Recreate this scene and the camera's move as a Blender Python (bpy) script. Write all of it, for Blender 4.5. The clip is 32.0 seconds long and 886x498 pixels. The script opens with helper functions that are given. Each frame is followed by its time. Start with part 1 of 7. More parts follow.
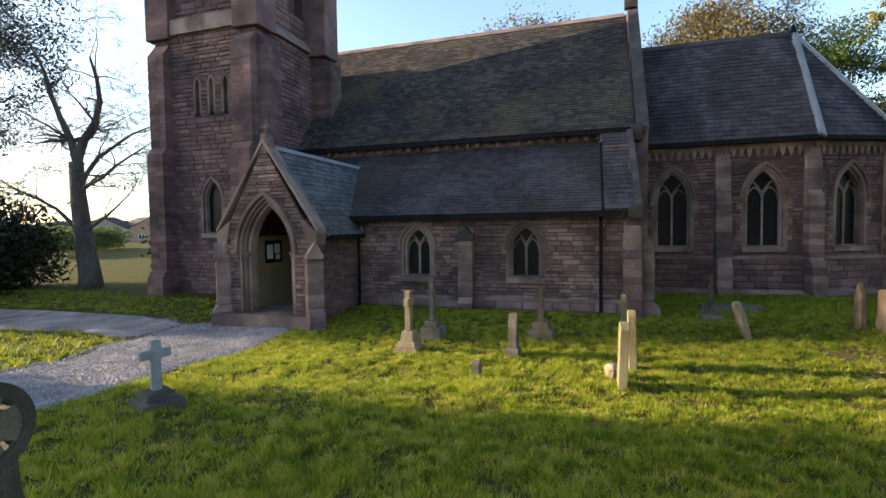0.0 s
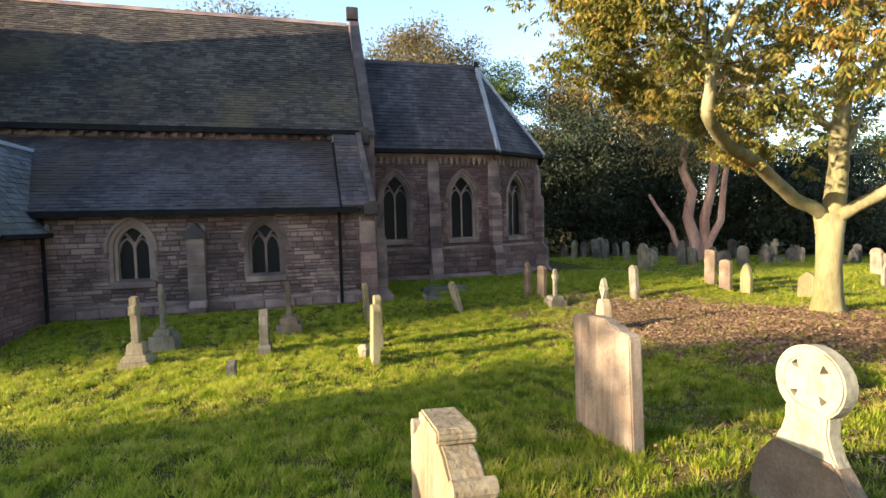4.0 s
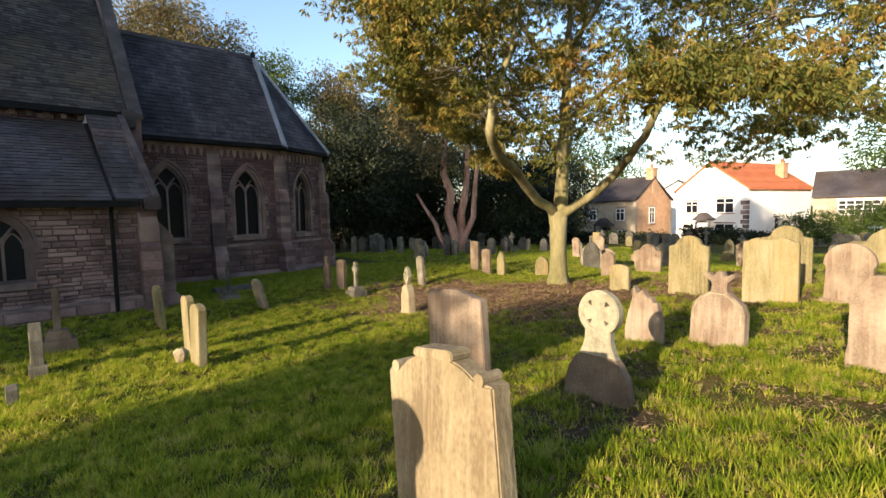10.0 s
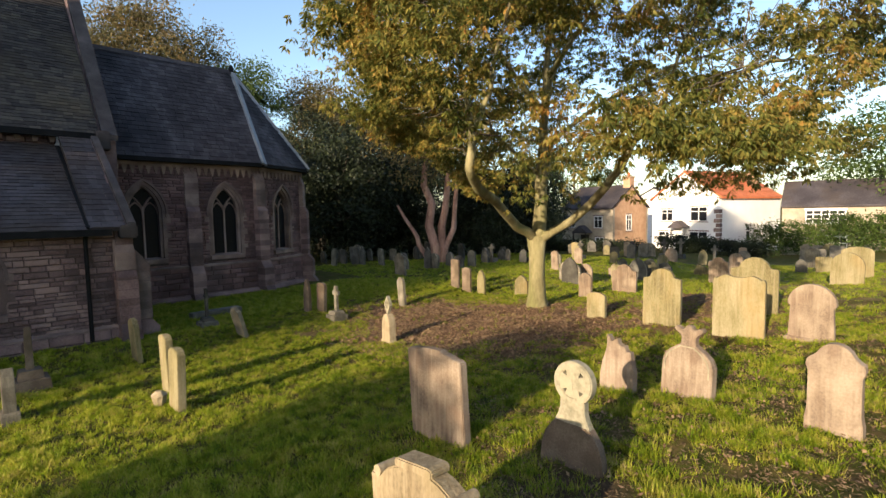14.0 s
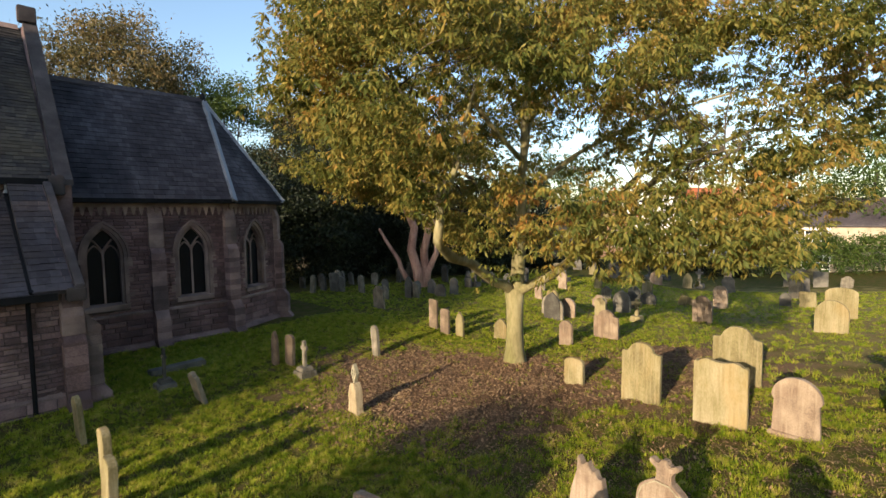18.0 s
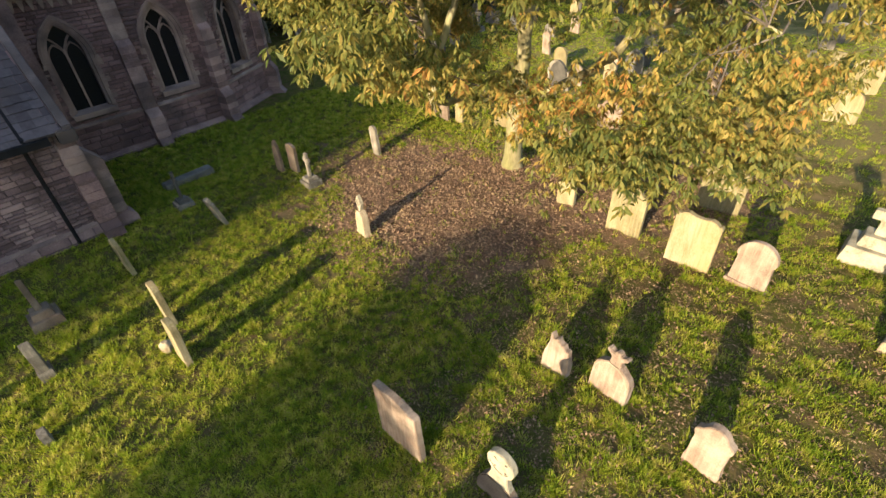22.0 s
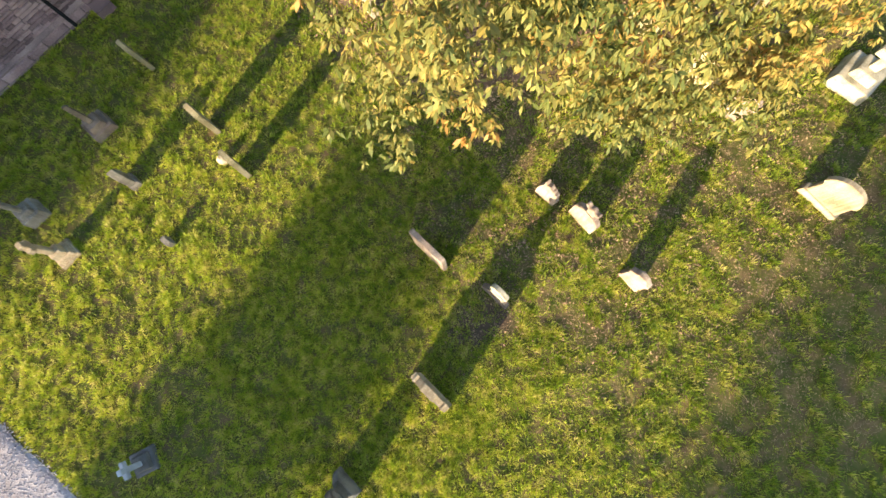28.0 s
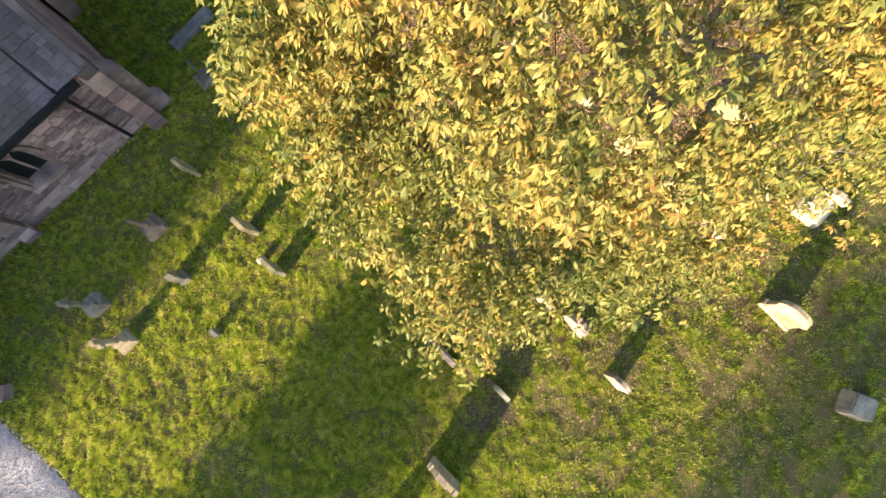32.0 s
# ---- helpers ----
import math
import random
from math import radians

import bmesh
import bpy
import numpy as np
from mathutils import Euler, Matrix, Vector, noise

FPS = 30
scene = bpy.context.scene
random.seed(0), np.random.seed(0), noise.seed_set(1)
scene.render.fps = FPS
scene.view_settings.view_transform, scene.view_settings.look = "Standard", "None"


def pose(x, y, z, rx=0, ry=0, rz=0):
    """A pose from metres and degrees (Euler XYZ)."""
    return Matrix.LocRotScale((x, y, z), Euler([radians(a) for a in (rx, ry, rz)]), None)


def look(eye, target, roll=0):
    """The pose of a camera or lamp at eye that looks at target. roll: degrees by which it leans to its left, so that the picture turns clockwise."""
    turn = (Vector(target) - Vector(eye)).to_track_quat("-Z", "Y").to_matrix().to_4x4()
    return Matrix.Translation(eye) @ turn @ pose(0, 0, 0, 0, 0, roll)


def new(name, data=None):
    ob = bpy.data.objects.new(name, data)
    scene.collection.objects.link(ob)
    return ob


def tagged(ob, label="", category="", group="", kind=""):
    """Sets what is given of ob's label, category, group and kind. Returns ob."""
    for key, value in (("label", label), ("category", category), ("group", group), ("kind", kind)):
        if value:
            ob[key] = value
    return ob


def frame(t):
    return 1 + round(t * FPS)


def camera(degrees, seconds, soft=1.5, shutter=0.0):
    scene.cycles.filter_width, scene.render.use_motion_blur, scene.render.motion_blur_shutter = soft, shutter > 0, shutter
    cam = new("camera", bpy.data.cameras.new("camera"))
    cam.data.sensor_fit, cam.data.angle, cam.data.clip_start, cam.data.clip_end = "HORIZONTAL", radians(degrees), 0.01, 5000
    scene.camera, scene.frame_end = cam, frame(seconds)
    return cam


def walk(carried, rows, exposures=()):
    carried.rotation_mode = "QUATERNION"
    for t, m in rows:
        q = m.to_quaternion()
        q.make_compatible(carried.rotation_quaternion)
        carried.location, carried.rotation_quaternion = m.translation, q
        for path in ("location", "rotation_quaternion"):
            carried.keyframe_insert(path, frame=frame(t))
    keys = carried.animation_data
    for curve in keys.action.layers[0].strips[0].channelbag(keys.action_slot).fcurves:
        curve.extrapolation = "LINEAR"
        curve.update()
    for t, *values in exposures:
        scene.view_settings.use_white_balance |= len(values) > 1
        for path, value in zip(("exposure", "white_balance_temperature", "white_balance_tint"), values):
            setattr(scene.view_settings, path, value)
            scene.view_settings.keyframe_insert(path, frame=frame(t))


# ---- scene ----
# ---------------- camera ----------------
cam = camera(84.9, 32.0, 1.5, 0.0)
PATH = [
    (0.0, 2.350, 0.442, 1.594, -2.60, 0.89, 17.27),
    (0.5, 2.322, 0.401, 1.565, -2.59, 1.08, 14.96),
    (1.0, 2.294, 0.346, 1.543, -2.59, 1.13, 12.12),
    (1.5, 2.261, 0.315, 1.507, -2.58, 1.38, 8.85),
    (2.0, 2.218, 0.269, 1.492, -2.67, 1.39, 4.72),
    (2.5, 2.168, 0.207, 1.497, -2.84, 1.38, 0.48),
    (3.0, 2.089, 0.146, 1.500, -3.02, 1.45, -4.26),
    (3.5, 1.992, 0.086, 1.508, -3.18, 1.44, -9.44),
    (4.0, 1.845, 0.024, 1.515, -3.35, 1.37, -14.98),
    (4.5, 1.702, -0.036, 1.523, -3.51, 1.26, -20.77),
    (6.5, 1.150, -0.180, 1.511, -3.92, 1.14, -36.59),
    (7.0, 0.988, -0.218, 1.511, -3.99, 1.08, -38.46),
    (7.5, 0.841, -0.241, 1.511, -4.04, 1.09, -39.51),
    (8.0, 0.722, -0.234, 1.509, -4.11, 1.10, -40.44),
    (8.5, 0.624, -0.201, 1.512, -4.15, 1.05, -41.22),
    (9.0, 0.559, -0.177, 1.511, -4.17, 1.02, -41.96),
    (9.5, 0.538, -0.172, 1.507, -4.24, 1.11, -42.40),
    (10.0, 0.541, -0.180, 1.506, -4.28, 1.19, -42.71),
    (10.5, 0.568, -0.201, 1.514, -4.30, 1.28, -42.98),
    (11.0, 0.581, -0.215, 1.535, -4.27, 1.27, -43.16),
    (11.5, 0.575, -0.227, 1.572, -4.25, 1.25, -43.38),
    (12.0, 0.555, -0.240, 1.640, -4.28, 1.25, -43.69),
    (12.5, 0.527, -0.243, 1.736, -4.24, 1.19, -44.01),
    (13.0, 0.494, -0.246, 1.876, -4.30, 1.13, -44.37),
    (13.5, 0.489, -0.240, 2.027, -4.27, 1.04, -44.72),
    (14.0, 0.510, -0.241, 2.179, -4.28, 1.05, -44.99),
    (14.5, 0.582, -0.235, 2.320, -4.29, 1.03, -45.22),
    (16.5, 1.058, -0.173, 2.863, -4.27, 1.10, -45.79),
    (17.0, 1.151, -0.148, 3.032, -4.24, 0.99, -45.92),
    (17.5, 1.217, -0.108, 3.248, -4.21, 0.92, -46.11),
    (18.0, 1.300, -0.077, 3.514, -4.11, 0.82, -46.23),
    (18.5, 1.382, -0.039, 3.810, -4.00, 0.73, -46.36),
    (19.0, 1.475, 0.012, 4.169, -4.38, 0.74, -46.44),
    (19.5, 1.555, 0.079, 4.449, -7.91, 0.82, -46.45),
    (20.0, 1.633, 0.128, 4.747, -13.50, 1.03, -46.43),
    (20.5, 1.721, 0.180, 5.053, -19.29, 1.26, -46.50),
    (21.0, 1.818, 0.238, 5.364, -25.29, 1.51, -46.61),
    (21.5, 1.919, 0.292, 5.706, -31.48, 1.80, -46.42),
    (22.0, 1.987, 0.351, 6.057, -37.77, 2.03, -46.33),
    (22.5, 2.046, 0.416, 6.374, -44.01, 2.21, -46.47),
    (23.0, 2.132, 0.500, 6.681, -50.18, 2.37, -46.76),
    (23.5, 2.243, 0.632, 6.977, -55.94, 2.42, -47.07),
    (24.0, 2.386, 0.756, 7.234, -61.31, 2.57, -47.12),
    (24.5, 2.570, 0.905, 7.482, -65.90, 2.74, -47.18),
    (25.0, 2.741, 1.077, 7.743, -69.94, 2.78, -47.26),
    (25.5, 2.969, 1.305, 8.030, -74.05, 2.76, -47.30),
    (27.5, 3.354, 2.035, 9.161, -81.51, 1.60, -47.04),
    (28.0, 3.536, 2.284, 9.469, -81.66, 1.38, -47.05),
    (28.5, 3.732, 2.519, 9.742, -81.76, 1.34, -46.95),
    (29.0, 3.909, 2.772, 10.016, -81.90, 1.22, -46.86),
    (29.5, 4.097, 3.025, 10.280, -82.12, 1.09, -46.69),
    (30.0, 4.281, 3.271, 10.532, -82.34, 1.01, -46.66),
    (30.5, 4.463, 3.505, 10.765, -82.49, 0.98, -46.59),
    (31.0, 4.645, 3.698, 10.990, -82.55, 1.01, -46.49),
    (31.5, 4.808, 3.851, 11.177, -82.47, 1.13, -46.40),
    (32.0, 4.978, 3.966, 11.396, -82.36, 1.23, -46.45),
]
walk(cam, [(t, pose(x, y, z, 90 + p, r, yaw)) for t, x, y, z, p, r, yaw in PATH], EXPOSURES := [(0.0, 1.76), (2.0, 2.03), (4.0, 2.18), (6.5, 1.75), (9.0, 1.46), (14.0, 1.24), (19.0, 1.2), (21.0, 1.5), (23.0, 2.17), (25.0, 2.42), (28.0, 2.6), (30.0, 2.66), (32.0, 2.68)])

# ---------------- sky and sun ----------------
SUN_AZ, SUN_EL = 261.5, 14.5          # compass degrees (y is north), degrees above the horizon
world = bpy.data.worlds.new("sky")
scene.world = world
world.use_nodes = True
wn, wl = world.node_tree.nodes, world.node_tree.links
wn.clear()
w_out, w_bg, w_sky = wn.new("ShaderNodeOutputWorld"), wn.new("ShaderNodeBackground"), wn.new("ShaderNodeTexSky")
w_sky.sky_type, w_sky.sun_disc = "NISHITA", False
w_sky.sun_elevation, w_sky.sun_rotation = radians(SUN_EL), radians(SUN_AZ)
w_sky.air_density, w_sky.dust_density, w_sky.ozone_density = 1.0, 1.2, 1.5
w_bg.inputs["Strength"].default_value = 0.14
wl.new(w_sky.outputs[0], w_bg.inputs[0])
wl.new(w_bg.outputs[0], w_out.inputs[0])
sun = new("sun", bpy.data.lights.new("sun", "SUN"))
sun.data.energy, sun.data.angle, sun.data.color = 4.8, radians(0.6), (1.0, 0.80, 0.56)
to_sun = Vector((math.sin(radians(SUN_AZ)) * math.cos(radians(SUN_EL)), math.cos(radians(SUN_AZ)) * math.cos(radians(SUN_EL)), math.sin(radians(SUN_EL))))
sun.matrix_world = look(to_sun * 60, (0, 0, 0))


# ---------------- materials ----------------
def mat(name, cols, scale=5.0, rough=0.9, bump=0.3, fine=60.0, rnd=0.0, stain=None, spec=0.25, metal=0.0, translucent=0.0, squash=(1, 1, 1), streak=None):
    """Node material: a colour ramp over two noises, each piece shifted by its own random value, an optional stain (colour, scale, amount)."""
    m = bpy.data.materials.new(name)
    m.use_nodes = True
    n, l = m.node_tree.nodes, m.node_tree.links
    bsdf = n["Principled BSDF"]
    geo, obj = n.new("ShaderNodeNewGeometry"), n.new("ShaderNodeObjectInfo")
    mp = n.new("ShaderNodeMapping")
    mp.inputs["Scale"].default_value = squash
    l.new(geo.outputs["Position"], mp.inputs["Vector"])
    big, small = n.new("ShaderNodeTexNoise"), n.new("ShaderNodeTexNoise")
    for node, s, d in ((big, scale, 4), (small, fine, 3)):
        node.inputs["Scale"].default_value, node.inputs["Detail"].default_value = s, d
        l.new(mp.outputs[0], node.inputs["Vector"])
    mix = n.new("ShaderNodeMath"); mix.operation = "MULTIPLY_ADD"
    l.new(small.outputs[0], mix.inputs[0]); mix.inputs[1].default_value = 0.45
    sub = n.new("ShaderNodeMath"); sub.operation = "SUBTRACT"
    l.new(big.outputs[0], sub.inputs[0]); sub.inputs[1].default_value = 0.225
    l.new(sub.outputs[0], mix.inputs[2])
    fac = mix.outputs[0]
    if rnd:
        a1, a2 = n.new("ShaderNodeMath"), n.new("ShaderNodeMath")
        both = n.new("ShaderNodeMath"); both.operation = "ADD"
        l.new(geo.outputs["Random Per Island"], both.inputs[0]); l.new(obj.outputs["Random"], both.inputs[1])
        fr = n.new("ShaderNodeMath"); fr.operation = "FRACT"; l.new(both.outputs[0], fr.inputs[0])
        a1.operation = "SUBTRACT"; l.new(fr.outputs[0], a1.inputs[0]); a1.inputs[1].default_value = 0.5
        a2.operation = "MULTIPLY_ADD"; l.new(a1.outputs[0], a2.inputs[0]); a2.inputs[1].default_value = rnd; l.new(fac, a2.inputs[2])
        fac = a2.outputs[0]
    ramp = n.new("ShaderNodeValToRGB")
    e = ramp.color_ramp.elements
    while len(e) < len(cols):
        e.new(0.5)
    for i, c in enumerate(cols):
        e[i].position, e[i].color = 0.25 + 0.5 * i / max(1, len(cols) - 1), (*c, 1)
    l.new(fac, ramp.inputs[0])
    col = ramp.outputs[0]
    if stain:
        sc, ss, amount = stain
        sn = n.new("ShaderNodeTexNoise"); sn.inputs["Scale"].default_value, sn.inputs["Detail"].default_value = ss, 5
        l.new(mp.outputs[0], sn.inputs["Vector"])
        sr = n.new("ShaderNodeMapRange"); sr.inputs[1].default_value, sr.inputs[2].default_value, sr.inputs[4].default_value = 0.5, 0.68, amount
        l.new(sn.outputs[0], sr.inputs[0])
        mx = n.new("ShaderNodeMix"); mx.data_type = "RGBA"
        l.new(sr.outputs[0], mx.inputs[0]); l.new(col, mx.inputs[6]); mx.inputs[7].default_value = (*sc, 1)
        col = mx.outputs[2]
    if streak:
        ms_ = n.new("ShaderNodeMapping"); ms_.inputs["Scale"].default_value = (1, 1, 0.07)
        l.new(geo.outputs["Position"], ms_.inputs["Vector"])
        for tone, s2, lo, hi, amount in ((streak[0], 15.0, 0.48, 0.72, 0.55), (streak[1], 24.0, 0.50, 0.74, 0.5)):
            kn = n.new("ShaderNodeTexNoise"); kn.inputs["Scale"].default_value, kn.inputs["Detail"].default_value = s2, 5
            l.new(ms_.outputs[0], kn.inputs["Vector"])
            kr = n.new("ShaderNodeMapRange"); kr.inputs[1].default_value, kr.inputs[2].default_value, kr.inputs[4].default_value = lo, hi, amount
            l.new(kn.outputs[0], kr.inputs[0])
            kx = n.new("ShaderNodeMix"); kx.data_type = "RGBA"
            l.new(kr.outputs[0], kx.inputs[0]); l.new(col, kx.inputs[6]); kx.inputs[7].default_value = (*tone, 1)
            col = kx.outputs[2]
    l.new(col, bsdf.inputs["Base Color"])
    bsdf.inputs["Roughness"].default_value, bsdf.inputs["Metallic"].default_value = rough, metal
    bsdf.inputs["Specular IOR Level"].default_value = spec
    if bump:
        b = n.new("ShaderNodeBump"); b.inputs["Strength"].default_value, b.inputs["Distance"].default_value = bump, 0.02
        l.new(mix.outputs[0], b.inputs["Height"]); l.new(b.outputs[0], bsdf.inputs["Normal"])
    if translucent:
        tr, ms = n.new("ShaderNodeBsdfTranslucent"), n.new("ShaderNodeMixShader")
        l.new(col, tr.inputs[0]); ms.inputs[0].default_value = translucent
        l.new(bsdf.outputs[0], ms.inputs[1]); l.new(tr.outputs[0], ms.inputs[2])
        l.new(ms.outputs[0], n["Material Output"].inputs[0])
    return m


def glass(name, col=(0.008, 0.009, 0.012), rough=0.3):
    m = bpy.data.materials.new(name)
    m.use_nodes = True
    b = m.node_tree.nodes["Principled BSDF"]
    b.inputs["Base Color"].default_value, b.inputs["Roughness"].default_value = (*col, 1), rough
    b.inputs["Specular IOR Level"].default_value = 0.12
    return m


M_BLOCK = mat("sandstone_block", [(0.09288, 0.0594, 0.05724), (0.1836, 0.1188, 0.1123), (0.2916, 0.1966, 0.1793)], 1.1, rnd=0.44, bump=0.8, fine=28, stain=((0.054, 0.04212, 0.0432), 0.9, 0.7))
M_RED = mat("red_sandstone_block", [(0.08208, 0.04968, 0.05076), (0.1512, 0.08964, 0.0864), (0.2214, 0.1382, 0.1296)], 1.1, rnd=0.32, bump=0.8, fine=28, stain=((0.04536, 0.03672, 0.03888), 0.8, 0.7))
M_JOINT = mat("mortar", [(0.050, 0.036, 0.034), (0.092, 0.066, 0.062)], 6, bump=0.4)
M_DRESS = mat("dressed_sandstone", [(0.1113, 0.07526, 0.06784), (0.2078, 0.1463, 0.1293), (0.3127, 0.229, 0.1972)], 1.3, bump=0.4, rnd=0.32, stain=((0.0583, 0.04664, 0.04558), 1.0, 0.75))
M_CORNICE = mat("pale_carved_sandstone", [(0.15, 0.105, 0.09), (0.24, 0.172, 0.146), (0.33, 0.245, 0.208)], 1.6, bump=0.4, rnd=0.3, stain=((0.09, 0.065, 0.058), 1.4, 0.6))
M_COPE = mat("weathered_coping", [(0.036, 0.030, 0.031), (0.070, 0.058, 0.058), (0.120, 0.101, 0.097)], 1.8, bump=0.5, rnd=0.3, stain=((0.05, 0.043, 0.040), 1.2, 0.6))
M_SLATE = mat("roof_slate", [(0.0294, 0.02573, 0.02888), (0.0504, 0.0441, 0.04883), (0.0861, 0.0756, 0.0819)], 0.6, rough=0.8, rnd=0.28, bump=0.35, fine=9, stain=((0.0651, 0.0483, 0.0357), 0.38, 0.7), spec=0.15)
M_SLATE_C = mat("sooty_slate", [(0.0294, 0.02573, 0.02888), (0.0504, 0.0441, 0.04883), (0.0861, 0.0756, 0.0819)], 0.8, rough=0.8, rnd=0.26, bump=0.4, fine=9, stain=((0.013, 0.012, 0.014), 0.75, 0.85), spec=0.15, squash=(1, 0.45, 0.45))
M_SLATE_B = mat("blue_slate", [(0.045, 0.047, 0.052), (0.080, 0.083, 0.090), (0.130, 0.132, 0.136)], 1.0, rough=0.6, rnd=0.5, bump=0.3, fine=9, stain=((0.085, 0.080, 0.055), 0.8, 0.6), spec=0.4)
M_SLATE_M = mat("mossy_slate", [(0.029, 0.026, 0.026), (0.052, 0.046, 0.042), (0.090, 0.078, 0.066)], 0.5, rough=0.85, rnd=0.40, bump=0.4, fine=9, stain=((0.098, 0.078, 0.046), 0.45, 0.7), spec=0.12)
M_LEAD = mat("lead_sheet", [(0.19, 0.195, 0.21), (0.30, 0.305, 0.32)], 2.0, rough=0.6, bump=0.1, metal=0.2)
M_IRON = mat("black_iron", [(0.006, 0.006, 0.007), (0.014, 0.014, 0.015)], 4.0, rough=0.7, bump=0.1, spec=0.1)
M_GLASS = glass("dark_window_glass")
M_PLASTER = mat("cream_plaster", [(0.22, 0.175, 0.105), (0.30, 0.245, 0.155)], 1.5, bump=0.1)
M_GRASSG = mat("grass_ground", [(0.0336, 0.04704, 0.0084), (0.06384, 0.0672, 0.01512), (0.1008, 0.07728, 0.03024)], 4.2, bump=1.0, fine=16, stain=((0.105, 0.06384, 0.03612), 3.4, 0.7), spec=0.03)
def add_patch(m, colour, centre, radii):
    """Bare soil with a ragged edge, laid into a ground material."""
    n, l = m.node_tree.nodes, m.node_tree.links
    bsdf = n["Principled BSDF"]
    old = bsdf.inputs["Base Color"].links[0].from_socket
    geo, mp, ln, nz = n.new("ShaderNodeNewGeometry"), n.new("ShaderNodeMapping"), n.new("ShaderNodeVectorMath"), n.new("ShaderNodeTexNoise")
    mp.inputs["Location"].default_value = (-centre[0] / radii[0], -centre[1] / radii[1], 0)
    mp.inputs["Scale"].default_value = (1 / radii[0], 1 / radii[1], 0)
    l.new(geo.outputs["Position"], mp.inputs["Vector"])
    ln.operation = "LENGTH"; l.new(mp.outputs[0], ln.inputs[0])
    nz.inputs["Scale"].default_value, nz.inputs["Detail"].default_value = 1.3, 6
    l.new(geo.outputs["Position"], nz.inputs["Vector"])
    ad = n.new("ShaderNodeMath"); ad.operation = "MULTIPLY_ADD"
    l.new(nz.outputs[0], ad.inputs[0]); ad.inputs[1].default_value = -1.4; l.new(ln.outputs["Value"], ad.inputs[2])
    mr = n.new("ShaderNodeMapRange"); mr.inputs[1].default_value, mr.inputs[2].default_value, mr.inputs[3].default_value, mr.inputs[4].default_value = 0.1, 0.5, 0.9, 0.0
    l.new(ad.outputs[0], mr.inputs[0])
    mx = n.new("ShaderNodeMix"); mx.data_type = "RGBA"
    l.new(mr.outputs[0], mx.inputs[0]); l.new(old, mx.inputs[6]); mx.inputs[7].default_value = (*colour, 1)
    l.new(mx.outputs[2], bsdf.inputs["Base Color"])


add_patch(M_GRASSG, (0.19, 0.155, 0.062), (25.0, 5.0), (10.5, 11.0))
add_patch(M_GRASSG, (0.155, 0.100, 0.065), (13.4, 4.0), (3.4, 3.0))
add_patch(M_GRASSG, (0.145, 0.092, 0.062), (9.9, 8.2), (3.6, 4.3))
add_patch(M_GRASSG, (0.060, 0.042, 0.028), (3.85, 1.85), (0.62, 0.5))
M_GRAVEL = mat("gravel", [(0.1144, 0.1012, 0.1056), (0.2112, 0.1892, 0.1892), (0.3168, 0.2904, 0.2816)], 1.5, bump=0.9, fine=30)


